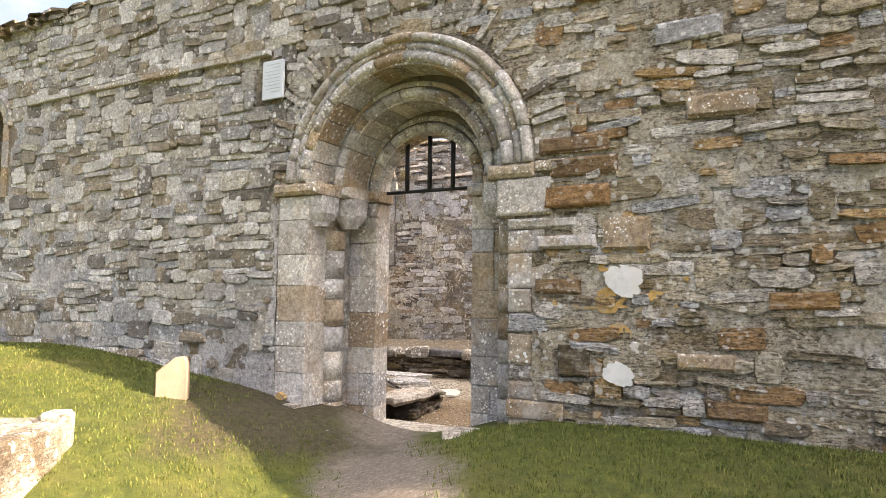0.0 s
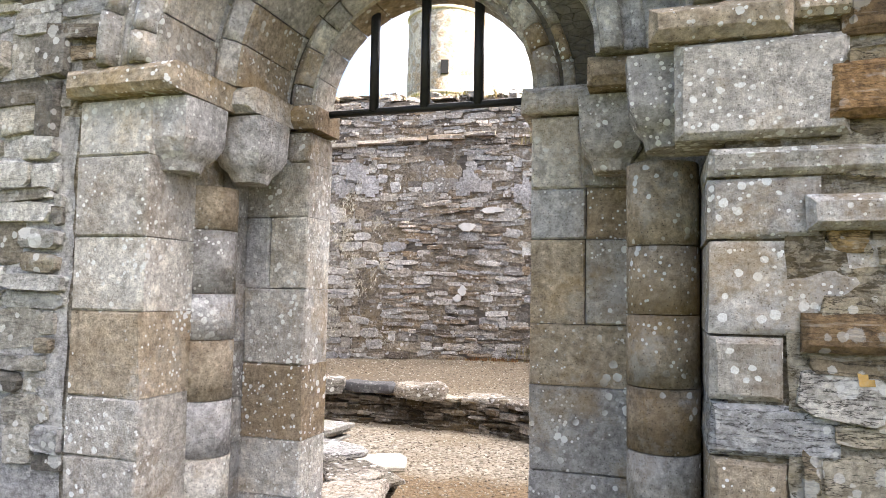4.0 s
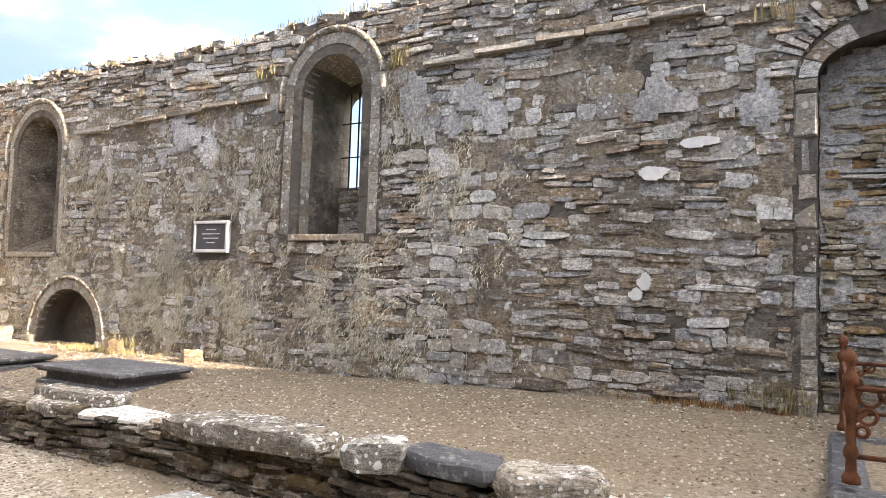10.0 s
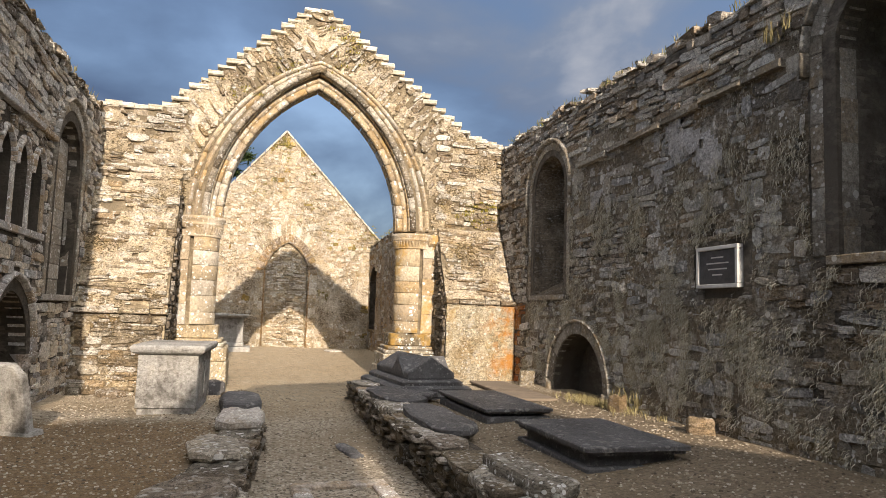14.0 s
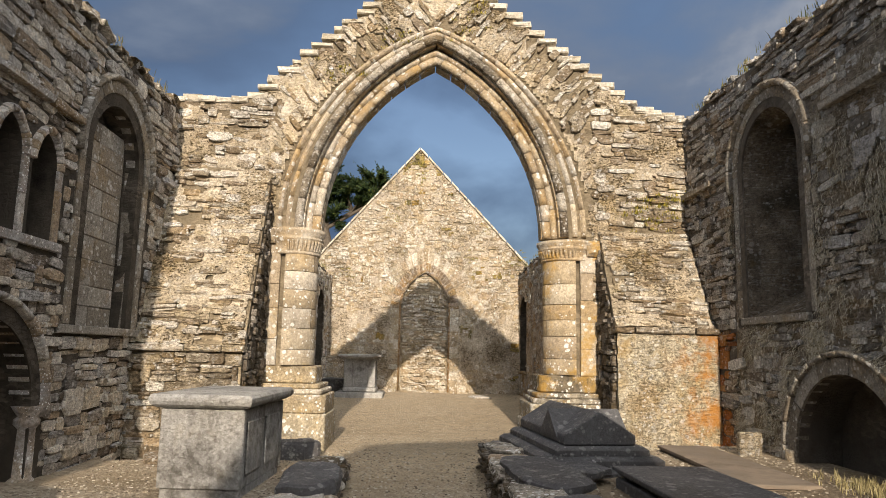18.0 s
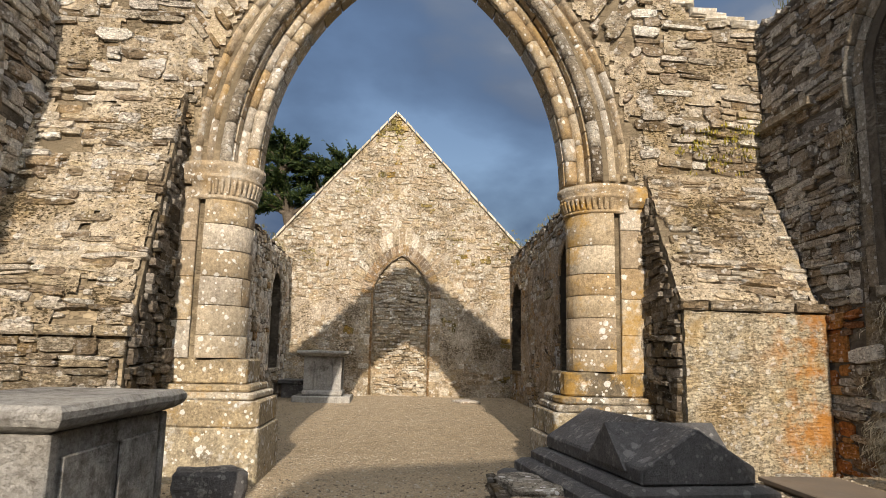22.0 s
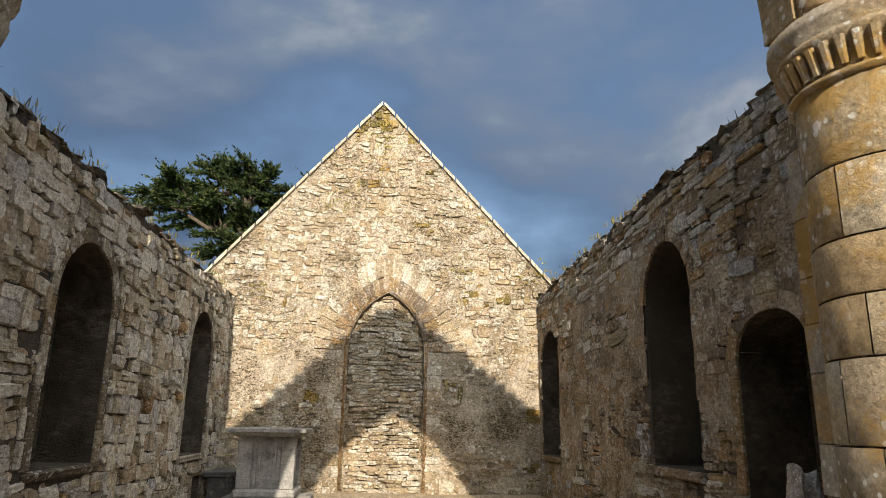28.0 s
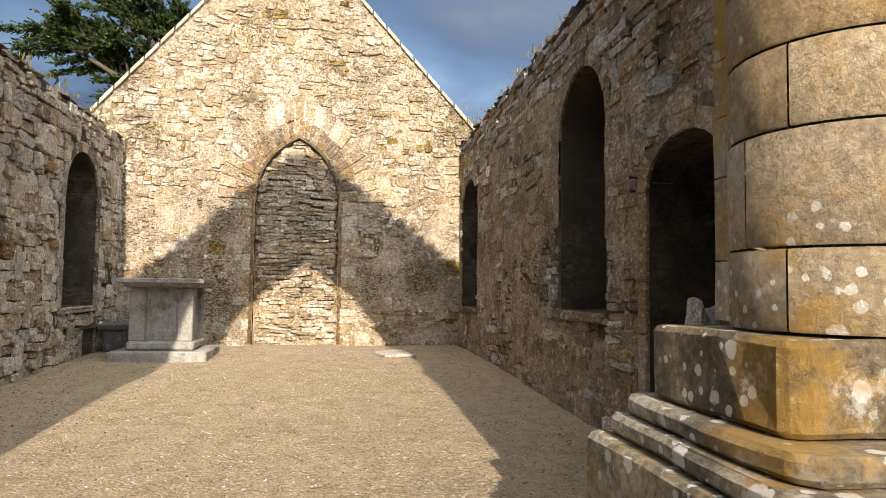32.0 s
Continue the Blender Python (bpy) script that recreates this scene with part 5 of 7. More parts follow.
# the arch: two moulded orders and a hood
ring_stones(FA, ay(ARCH_Y), 1.60, 1.81, A_SPRING, 2.61, 2.86, 24, -0.48, -0.26, RNG, chancel_arch, "gold")
ring_stones(FA, ay(ARCH_Y), 1.82, 2.12, A_SPRING, 2.88, 2.96, 26, -0.48, -0.055, RNG, chancel_arch, "gold")
moulding(FA, ay(ARCH_Y), 1.61, A_SPRING, 2.625, [(0.0, -0.24), (0.0, -0.17), (0.05, -0.135), (0.10, -0.17), (0.13, -0.21)], chancel_arch, "gold", "roll_mould", n=40)
moulding(FA, ay(ARCH_Y), 1.735, A_SPRING, 2.755, [(0.0, -0.22), (0.02, -0.16), (0.06, -0.15), (0.10, -0.20)], chancel_arch, "gold", "roll_mould", n=40)
moulding(FA, ay(ARCH_Y), 1.84, A_SPRING, 2.89, [(0.0, -0.05), (0.0, 0.02), (0.05, 0.055), (0.10, 0.02), (0.12, -0.01)], chancel_arch, "mixed", "roll_mould", n=40)
moulding(FA, ay(ARCH_Y), 2.00, A_SPRING, 2.97, [(0.0, -0.02), (0.02, 0.035), (0.06, 0.04), (0.09, -0.01)], chancel_arch, "gold", "roll_mould", n=40)
moulding(FA, ay(ARCH_Y), 2.12, A_SPRING, 3.03, [(0.0, -0.01), (0.015, 0.06), (0.06, 0.075), (0.09, -0.01)], chancel_arch, "gold", n=40)

M["cap", "o"] = stone_material("lichened_cap_stone", [(0.34, 0.32, 0.28), (0.44, 0.41, 0.36), (0.25, 0.225, 0.185), (0.39, 0.355, 0.30)], "object", lichen=1.0, ochre=0.06, dark=0.75, spots=0.9, grain=0.9, slaty=0.8)
M["sand", "o"] = stone_material("cream_sandstone_piece", GOLD, "object", lichen=0.45, dark=0.35, ochre=0.18, spots=0.7, grain=0.7)
M["sand", "n"] = stone_material("cream_sandstone", GOLD, "noise", lichen=0.45, dark=0.35, ochre=0.18, spots=0.7, grain=0.7)
M["weathered", "o"] = stone_material("weathered_plinth_stone", [(0.46, 0.40, 0.29), (0.52, 0.47, 0.38), (0.40, 0.33, 0.22)], "object", lichen=0.95, ochre=0.55, dark=0.75, spots=0.8, grain=0.9)
# ---- responds of the arch: pilaster, half-round column of drums, capital and stepped plinth ----
for side, cap_z, base_z in ((1, 3.10, 0.98), (-1, 3.02, 0.92)):
    yc = ARCH_Y + side * 1.97
    bell = 1.0 if side > 0 else 0.78        # axis of the half column
    key = "amber" if side < 0 else "sand"
    respond = tagged(new("respond"), "sandstone half column with carved capital and stepped plinth", "column", "responds of the chancel arch")
    respond.location = (0.45, yc, 0.1)

    def lodge(ob):
        ob.parent = respond
        ob.matrix_parent_inverse = Matrix.Translation((-0.45, -yc, -0.1))
        return ob

    z = base_z + 0.22
    while z < cap_z - 0.36 * bell:
        h = min(RNG.uniform(0.19, 0.33), cap_z - 0.34 * bell - z)
        if cap_z - 0.34 * bell - z - h < 0.1:
            h = cap_z - 0.34 * bell - z
        # drum in two pieces
        cut = RNG.uniform(-0.6, 0.6)
        mid = math.radians(-90 * side)
        for lo, hi in ((mid - 1.75, mid + cut), (mid + cut, mid + 1.75)):
            bm = bmesh.new()
            lathe(bm, [(0.34, z + 0.004), (0.345, z + 0.012), (0.345, z + h - 0.010), (0.34, z + h - 0.003)], (0.26, yc, 0), 10, lo + 0.008, hi - 0.008)
            lodge(part("drum", bm, M[key, "o"]))
        block(FA, *sorted((ay(yc - side * 0.05), ay(yc + side * 0.20))), z, z + h - 0.006, -0.91, -0.52, RNG, wall_a, key, "core_stone")
        z += h
    # flat pilaster beside the column, in courses of its own
    a, b = sorted((ay(yc + side * 0.13), ay(yc + side * 0.43)))
    jamb(FA, a, b, base_z + 0.22, cap_z - 0.24 * bell, -0.15, 0.05, RNG, wall_a, key, (0.28, 0.55), 0.0, "pilaster_stone")
    # capital
    bm = bmesh.new()
    t = cap_z
    lathe(bm, [(rr, t - dz * bell) for rr, dz in ((0.345, 0.37), (0.37, 0.355), (0.37, 0.335), (0.35, 0.32), (0.355, 0.24), (0.39, 0.17), (0.405, 0.155), (0.405, 0.125), (0.385, 0.115), (0.43, 0.06), (0.43, 0.0), (0.0, 0.0))], (0.26, yc, 0), 32)
    capital = lodge(part("capital", bm, M[key, "n"], None, "carved capital with a scalloped bell"))
    for i in range(22):
        a = math.radians(-90 * side) + (i - 10.5) * 0.155
        bm = bmesh.new()
        p = Vector((0.26 + 0.36 * math.cos(a), yc + 0.36 * math.sin(a), t - 0.31 * bell))
        q = Vector((0.26 + 0.39 * math.cos(a), yc + 0.39 * math.sin(a), t - 0.17 * bell))
        tube(bm, p, q, 0.014, 0.022, 6)
        part("flute", bm, M[key, "n"], capital)
    block(FA, *sorted((ay(yc + side * 0.22), ay(yc + side * 0.52))), t - 0.22, t, -0.15, 0.13, RNG, wall_a, key, "capital_block", 0.01, 0.05)
    # stepped plinth
    for z0, z1, r in ((0.0, base_z - 0.40, 0.62), (base_z - 0.395, base_z - 0.16, 0.60), (base_z - 0.155, base_z - 0.09, 0.55), (base_z - 0.085, base_z - 0.02, 0.50), (base_z - 0.015, base_z + 0.215, 0.43)):
        bm = bmesh.new()
        y_in = yc - side * r
        y_out = yc + side * 0.45
        y0, y1 = sorted((y_in, y_out))
        c = 0.05 if r > 0.5 else 0.04
        x0, x1 = 0.26 - (r * 0.92 - 0.04 if r > 0.45 else 0.30), 0.26 + r
        if side > 0:
            loop = [(x0, y1, z0), (x0, y0 + c, z0), (x0 + c, y0, z0), (x1 - c, y0, z0), (x1, y0 + c, z0), (x1, y1, z0)]
        else:
            loop = [(x0, y0, z0), (x0, y1 - c, z0), (x0 + c, y1, z0), (x1 - c, y1, z0), (x1, y1 - c, z0), (x1, y0, z0)]
        prism(bm, [Vector(p) + Vector((RNG.uniform(-0.012, 0.012), RNG.uniform(-0.012, 0.012), 0)) for p in loop], (0, 0, z1 - z0))
        bmesh.ops.bevel(bm, geom=bm.edges[:], offset=0.016, segments=1, affect='EDGES')
        # worn and chipped arrises
        bmesh.ops.subdivide_edges(bm, edges=[e for e in bm.edges if e.calc_length() > 0.25], cuts=4, use_grid_fill=True)
        for v in bm.verts:
            q = v.co * 6.0
            v.co += Vector((noise.noise(q), noise.noise(q + Vector((9, 0, 0))), noise.noise(q + Vector((0, 9, 0))) * 0.6)) * 0.014
        lodge(part("plinth_stone", bm, M["weathered", "o"], None))

# ---- sloping buttresses against the arch wall ----

def buttress(name, y0, y1, foot, step_z, top_z, label, orange):
    """A block below, a narrower sloping mass above that dies into the wall."""
    b = thing(name, label, "buttress", "buttresses of the chancel arch")
    key = "warm"
    lower = [(0.0, -0.3), (-foot, -0.3), (-foot + 0.03, step_z - 0.02), (0.0, step_z - 0.02)]
    upper = [(0.0, step_z), (-foot + 0.10, step_z), (-0.02, top_z), (0.0, top_z)]
    for prof, nm in ((lower, "lower_mass"), (upper, "upper_mass")):
        bm = bmesh.new()
        prism(bm, [Vector((x - 0.0, y0 + 0.02, z)) for x, z in prof], (0, y1 - y0 - 0.04, 0))
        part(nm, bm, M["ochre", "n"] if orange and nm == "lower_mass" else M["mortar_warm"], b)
    rise = top_z - step_z
    run = foot - 0.12
    slope = Face((-foot + 0.08, 8, step_z), (0, -1, 0), (-rise, 0, run))
    slope.z = Vector((run, 0, rise)).normalized()
    length = math.hypot(run, rise)
    sts = rubble(ay(y1), ay(y0), 0.02, length, lambda u, z: ay(y1) + 0.0 < u < ay(y0) - 0.0 and z < length - 0.05, RNG, (0.05, 0.13), (0.12, 0.42))
    sts = [s for s in sts if RNG.random() < 0.82]
    lay(slope, sts, RNG, b, key, (0.0, 0.05), near=(ay((y0 + y1) / 2), 1.0), most=120, lean=6.0, base=-0.03)
    coat(slope, ay(y1) + 0.02, ay(y0) - 0.02, 0.03, length - 0.06, lambda u, z: noise.noise((u * 1.5, z * 1.8, 29.0)) + 0.5 * noise.noise((u * 4.5, z * 5.0, 2.0)) > -0.25, b, M["crumbled_mortar"], 0.021, 0.045)
    low = Face((-foot, 8, 0), (0, -1, 0), (-1, 0, 0))
    sts = rubble(ay(y1), ay(y0), 0.0, step_z - 0.07, lambda u, z: ay(y1) < u < ay(y0) and z < step_z - 0.06, RNG, (0.06, 0.20) if orange else (0.06, 0.15), (0.12, 0.45) if orange else (0.12, 0.40))
    if orange:
        coat(low, ay(y1) + 0.01, ay(y0) - 0.01, 0.0, step_z - 0.06, lambda u, z: True, b, M["ochre", "n"], 0.016, 0.05)
        sts = [s for s in sts if noise.noise((s[0] * 3, s[1] * 3, 5.0)) > 0.25]
    lay(low, sts, RNG, b, "ochre" if orange else key, (0.0, 0.024) if orange else (0.0, 0.035), near=(ay((y0 + y1) / 2), 0.9), most=100, base=-0.03)
    for ys, out in ((y0, -1), (y1, 1)):
        sf = Face((0, ys, 0), (1 if out < 0 else -1, 0, 0), (0, out, 0))
        sg = -1 if out < 0 else 1

        def inside(u, z, sg=sg):
            x = u if sg < 0 else -u
            lim = -foot if z < step_z else -(foot - 0.1) * (top_z - z) / rise
            return lim + 0.02 < x < -0.02 and z < top_z
        u0, u1 = (-foot, 0.0) if sg < 0 else (0.0, foot)
        # flanks laid in near-black stone, their shade put into the colour
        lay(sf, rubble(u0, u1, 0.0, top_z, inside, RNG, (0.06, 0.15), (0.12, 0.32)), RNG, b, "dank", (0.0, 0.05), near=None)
    # drip stones at the step
    y = y0 - 0.02
    while y < y1:
        w = RNG.uniform(0.25, 0.5)
        block(low, ay(min(y + w, y1 + 0.02)), ay(y) - 0.01, step_z - 0.06, step_z + 0.02, -0.2, 0.05 + RNG.uniform(-0.02, 0.02), RNG, b, key, "drip_stone", 0.012, 0.015)
        y += w
    return b


buttress("buttress", 5.95, 7.33, 1.10, 1.43, 3.95, "sloping rubble buttress of pale sunlit stone", False)
buttress("buttress", 0.0, 1.33, 0.90, 1.77, 3.20, "sloping rubble buttress stained orange by lichen", True)

# ---- east gable ----
FG = Face((CH_E, 8, 0), (0, -1, 0), (-1, 0, 0))
g_out = [(ay(6.95), -0.6), (ay(0.72), -0.6), (ay(0.72), 3.80), (ay(3.93), 7.26), (ay(6.95), 3.76)]
BC = 3.70
G_BLIND = arch_loop(ay(BC), -0.4, 1.32, 2.62, 1.03, 12)
wall_g = structure("wall_east_gable", slab(FG, g_out, [G_BLIND], -0.14, -0.008), M["gable_render"], "sunlit rubble gable wall with a walled-up pointed window")
structure("wall_east_gable_core", slab(FG, g_out, [], -0.95, -0.143), M["warm", "render"], "rubble core of the gable")
keep_g = keep_off(g_out, [arch_loop(ay(BC), -0.4, 1.96, 2.62, 1.30, 12), arch_loop(ay(BC), 2.6, 2.46, 2.62, 1.72, 12)])
st = rubble(ay(6.95), ay(0.72), 0.2, 7.2, keep_g, RNG, (0.04, 0.17), (0.06, 0.26), 0.30)
# the lower part keeps much of its render
st = [s for s in st if noise.noise((s[0] * 0.9, s[1] * 1.1, 31.0)) + 0.6 * noise.noise((s[0] * 3.1, s[1] * 3.3, 8.0)) > -0.75 + 0.75 * smooth(4.2, 1.6, s[1])]
moss_at = lambda s: s[1] + 0.5 * noise.noise((s[0] * 4.0, s[1] * 4.0, 3.0)) > 6.75 or noise.noise((s[0] * 1.1, s[1] * 1.3, 61.0)) + 0.5 * noise.noise((s[0] * 4.0, s[1] * 4.0, 6.0)) > 0.50
st = [s for s in st if RNG.random() < 0.84]
lay(FG, [s for s in st if not moss_at(s)], RNG, wall_g, "gable", (-0.010, 0.030), near=(ay(3.8), 3.0), lean=13.0, base=-0.05)
lay(FG, [s for s in st if moss_at(s)], RNG, wall_g, "mossy", (0.0, 0.035), near=None, lean=13.0, base=-0.05)
FG_IN = Face((CH_E + 0.10, 8, 0), (0, -1, 0), (-1, 0, 0))
st = rubble(ay(4.4), ay(3.0), 0.2, 3.7, lambda u, z: in_loop(arch_loop(ay(BC), 0.0, 1.30, 2.62, 1.01, 12), u, z), RNG, (0.045, 0.11), (0.12, 0.38))
lay(FG_IN, st, RNG, wall_g, "gable", (0.0, 0.03), near=None)
window_g = thing("gable_window", "tall pointed gable window walled up with rubble", "window")
moulding(FG, ay(BC), 0.66, 2.62, 1.03, [(0.0, -0.12), (0.0, -0.02), (0.03, 0.03), (0.07, 0.0)], window_g, "umber", "roll_mould", drop=2.3, n=30)
ring_stones(FG, ay(BC), 0.74, 0.96, 2.62, 1.10, 1.32, 34, -0.08, 0.012, RNG, window_g, "umber", jitter=0.006, gap=0.004)
ring_stones(FG, ay(BC), 0.98, 1.24, 2.62, 1.34, 1.72, 23, -0.08, 0.016, RNG, window_g, "gable", jitter=0.018, gap=0.009)
for a, b in ((BC + 0.68, BC + 0.96), (BC - 0.96, BC - 0.68)):
    jamb(FG, ay(b), ay(a), 0.25, 2.62, -0.08, 0.008, RNG, window_g, "gable", (0.10, 0.24), 0.7)
for (y0, z0), (y1, z1) in (((0.70, 3.86), (3.93, 7.32)), ((6.97, 3.82), (3.93, 7.32))):
    n = 14
    for i in range(n):
        t0, t1 = i / n, (i + 1) / n
        p = [(y0 + (y1 - y0) * t, z0 + (z1 - z0) * t) for t in (t0 + 0.004, t1 - 0.004)]
        bm = bmesh.new()
        prism(bm, [FG(ay(p[0][0]), p[0][1] - 0.07, 0.05), FG(ay(p[1][0]), p[1][1] - 0.07, 0.05), FG(ay(p[1][0]), p[1][1] + RNG.uniform(-0.01, 0.01), 0.05), FG(ay(p[0][0]), p[0][1] + RNG.uniform(-0.01, 0.01), 0.05)], FG.n * -0.95)
        part("coping_stone", bm, M["pale", "o"], wall_g)

# ---- chancel side walls ----
FCS = Face((CH_E, CH_S, 0), (-1, 0, 0), (0, 1, 0))


def cx(x):
    return CH_E - x


cs_out = [(-0.2, -0.6), (9.0, -0.6)] + ragged_top(-0.2, 9.0, lambda u: 3.66 + 0.022 * u, 0.25, RNG, 0.05)
CS_DOOR = arch_loop(cx(2.47), -0.4, 0.94, 1.93, 0.32, 8)
CS_W1 = arch_loop(cx(4.21), 1.06, 1.06, 2.66, 0.54, 9)
CS_W2 = arch_loop(cx(8.95), 0.96, 1.10, 2.40, 0.53, 9)
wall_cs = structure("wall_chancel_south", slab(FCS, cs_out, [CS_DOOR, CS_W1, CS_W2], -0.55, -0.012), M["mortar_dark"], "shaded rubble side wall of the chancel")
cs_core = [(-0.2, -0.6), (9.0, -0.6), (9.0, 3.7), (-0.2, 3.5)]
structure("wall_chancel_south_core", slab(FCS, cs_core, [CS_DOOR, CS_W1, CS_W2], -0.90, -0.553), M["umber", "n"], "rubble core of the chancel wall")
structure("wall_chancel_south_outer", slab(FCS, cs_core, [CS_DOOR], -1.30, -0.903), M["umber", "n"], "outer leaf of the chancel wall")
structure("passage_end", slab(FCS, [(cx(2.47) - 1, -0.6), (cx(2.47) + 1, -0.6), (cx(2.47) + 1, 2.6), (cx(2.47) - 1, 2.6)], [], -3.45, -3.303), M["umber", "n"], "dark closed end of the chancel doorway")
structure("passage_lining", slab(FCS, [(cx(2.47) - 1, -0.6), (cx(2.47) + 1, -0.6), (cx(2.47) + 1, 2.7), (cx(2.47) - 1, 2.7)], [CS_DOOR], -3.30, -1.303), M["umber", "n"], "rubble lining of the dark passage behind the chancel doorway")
keep_cs = keep_off(cs_out, [arch_loop(cx(2.47), -0.4, 1.10, 1.93, 0.42, 8), arch_loop(cx(4.21), 0.98, 1.12, 2.66, 0.58), arch_loop(cx(8.95), 0.88, 1.14, 2.40, 0.56)])
st = rubble(0.0, 8.9, 0.1, 4.0, keep_cs, RNG, (0.06, 0.18), (0.14, 0.44))
flush = [s for s in st if s[1] <= 3.05]
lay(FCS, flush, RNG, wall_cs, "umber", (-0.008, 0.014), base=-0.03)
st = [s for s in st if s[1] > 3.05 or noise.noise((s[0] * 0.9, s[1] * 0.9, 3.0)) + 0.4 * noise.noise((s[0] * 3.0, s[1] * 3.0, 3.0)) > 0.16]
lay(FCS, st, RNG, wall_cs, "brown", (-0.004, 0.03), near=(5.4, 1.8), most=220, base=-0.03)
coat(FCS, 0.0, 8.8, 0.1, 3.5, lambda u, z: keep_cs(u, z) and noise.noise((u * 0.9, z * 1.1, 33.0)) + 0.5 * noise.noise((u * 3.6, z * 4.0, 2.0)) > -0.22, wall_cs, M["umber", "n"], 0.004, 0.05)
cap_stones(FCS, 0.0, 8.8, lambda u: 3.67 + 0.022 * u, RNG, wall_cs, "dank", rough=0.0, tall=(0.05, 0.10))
for c, sill, s, zs in ((cx(4.21), 1.06, 0.53, 2.66), (cx(8.95), 0.96, 0.55, 2.40)):
    block(FCS, c - s - 0.06, c + s + 0.06, sill - 0.09, sill - 0.004, -0.3, 0.05, RNG, wall_cs, "umber", "sill", 0.012, 0.02)
    # recess backs in near-black stone, the inner shade coloured in
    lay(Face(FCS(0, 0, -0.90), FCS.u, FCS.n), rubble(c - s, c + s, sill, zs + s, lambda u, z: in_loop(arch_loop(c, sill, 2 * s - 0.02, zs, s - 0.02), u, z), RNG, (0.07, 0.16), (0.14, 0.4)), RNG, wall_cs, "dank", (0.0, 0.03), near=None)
ring_stones(FCS, cx(2.47), 0.475, 0.62, 1.93, 0.325, 0.46, 5, -0.2, 0.015, RNG, wall_cs, "umber")
for a, b in ((cx(2.47) - 0.60, cx(2.47) - 0.475), (cx(2.47) + 0.475, cx(2.47) + 0.60)):
    jamb(FCS, a, b, 0.1, 1.93, -0.2, 0.015, RNG, wall_cs, "umber", (0.3, 0.5), 0.0)
ring_stones(FCS, cx(4.21), 0.54, 0.66, 2.66, 0.55, 0.67, 9, -0.1, 0.012, RNG, wall_cs, "umber", gap=0.01)

FCN = Face((0.0, CH_N, 0), (1, 0, 0), (0, -1, 0))
cn_out = [(0.6, -0.6), (9.9, -0.6)] + ragged_top(0.6, 9.9, lambda u: 3.58 - 0.01 * u, 0.25, RNG, 0.05)
CN_W1 = arch_loop(4.10, 1.01, 1.16, 2.36, 0.57, 9)
CN_W2 = arch_loop(8.08, 0.94, 1.16, 2.38, 0.57, 9)
wall_cn = structure("wall_chancel_north", slab(FCN, cn_out, [CN_W1, CN_W2], -0.50, 0.0), M["mortar_dark"], "rubble side wall of the chancel with pale stones")
cn_core = [(0.6, -0.6), (9.9, -0.6), (9.9, 3.4), (0.6, 3.5)]
# core lines the window recesses, near-black for the shade in them
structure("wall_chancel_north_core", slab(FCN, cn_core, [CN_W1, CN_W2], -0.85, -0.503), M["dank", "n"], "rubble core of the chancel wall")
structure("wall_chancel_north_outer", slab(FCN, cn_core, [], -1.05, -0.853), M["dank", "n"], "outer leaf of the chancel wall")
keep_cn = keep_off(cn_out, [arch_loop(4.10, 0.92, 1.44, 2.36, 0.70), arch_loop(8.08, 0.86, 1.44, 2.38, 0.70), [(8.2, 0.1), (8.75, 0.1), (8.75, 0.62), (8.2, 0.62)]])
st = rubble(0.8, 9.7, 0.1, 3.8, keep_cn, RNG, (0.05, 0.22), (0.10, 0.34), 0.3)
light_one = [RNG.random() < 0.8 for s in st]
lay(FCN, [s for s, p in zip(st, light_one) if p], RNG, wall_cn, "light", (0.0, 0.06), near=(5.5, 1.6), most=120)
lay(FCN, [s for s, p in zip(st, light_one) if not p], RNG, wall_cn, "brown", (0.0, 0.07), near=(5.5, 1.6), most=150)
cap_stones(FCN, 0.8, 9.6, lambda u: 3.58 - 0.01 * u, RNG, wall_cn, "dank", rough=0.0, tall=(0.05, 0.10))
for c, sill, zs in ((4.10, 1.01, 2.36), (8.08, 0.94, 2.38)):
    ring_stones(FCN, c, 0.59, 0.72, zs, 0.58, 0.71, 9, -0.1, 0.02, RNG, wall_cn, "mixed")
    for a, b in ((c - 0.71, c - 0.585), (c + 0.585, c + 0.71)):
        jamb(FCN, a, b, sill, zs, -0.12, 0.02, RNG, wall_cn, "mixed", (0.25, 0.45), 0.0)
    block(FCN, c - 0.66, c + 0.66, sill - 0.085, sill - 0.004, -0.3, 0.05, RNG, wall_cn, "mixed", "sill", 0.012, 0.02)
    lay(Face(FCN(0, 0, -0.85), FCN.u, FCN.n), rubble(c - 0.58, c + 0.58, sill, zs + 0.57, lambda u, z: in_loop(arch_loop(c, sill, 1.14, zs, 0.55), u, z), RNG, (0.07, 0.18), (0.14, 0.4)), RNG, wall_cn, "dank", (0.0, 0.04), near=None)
for a, b, z0, z1 in ((8.14, 8.24, 0.15, 0.62), (8.72, 8.82, 0.15, 0.62), (8.10, 8.86, 0.625, 0.74)):
    block(FCN, a, b, z0, z1, -0.2, 0.03, RNG, wall_cn, "mixed", "cupboard_stone")

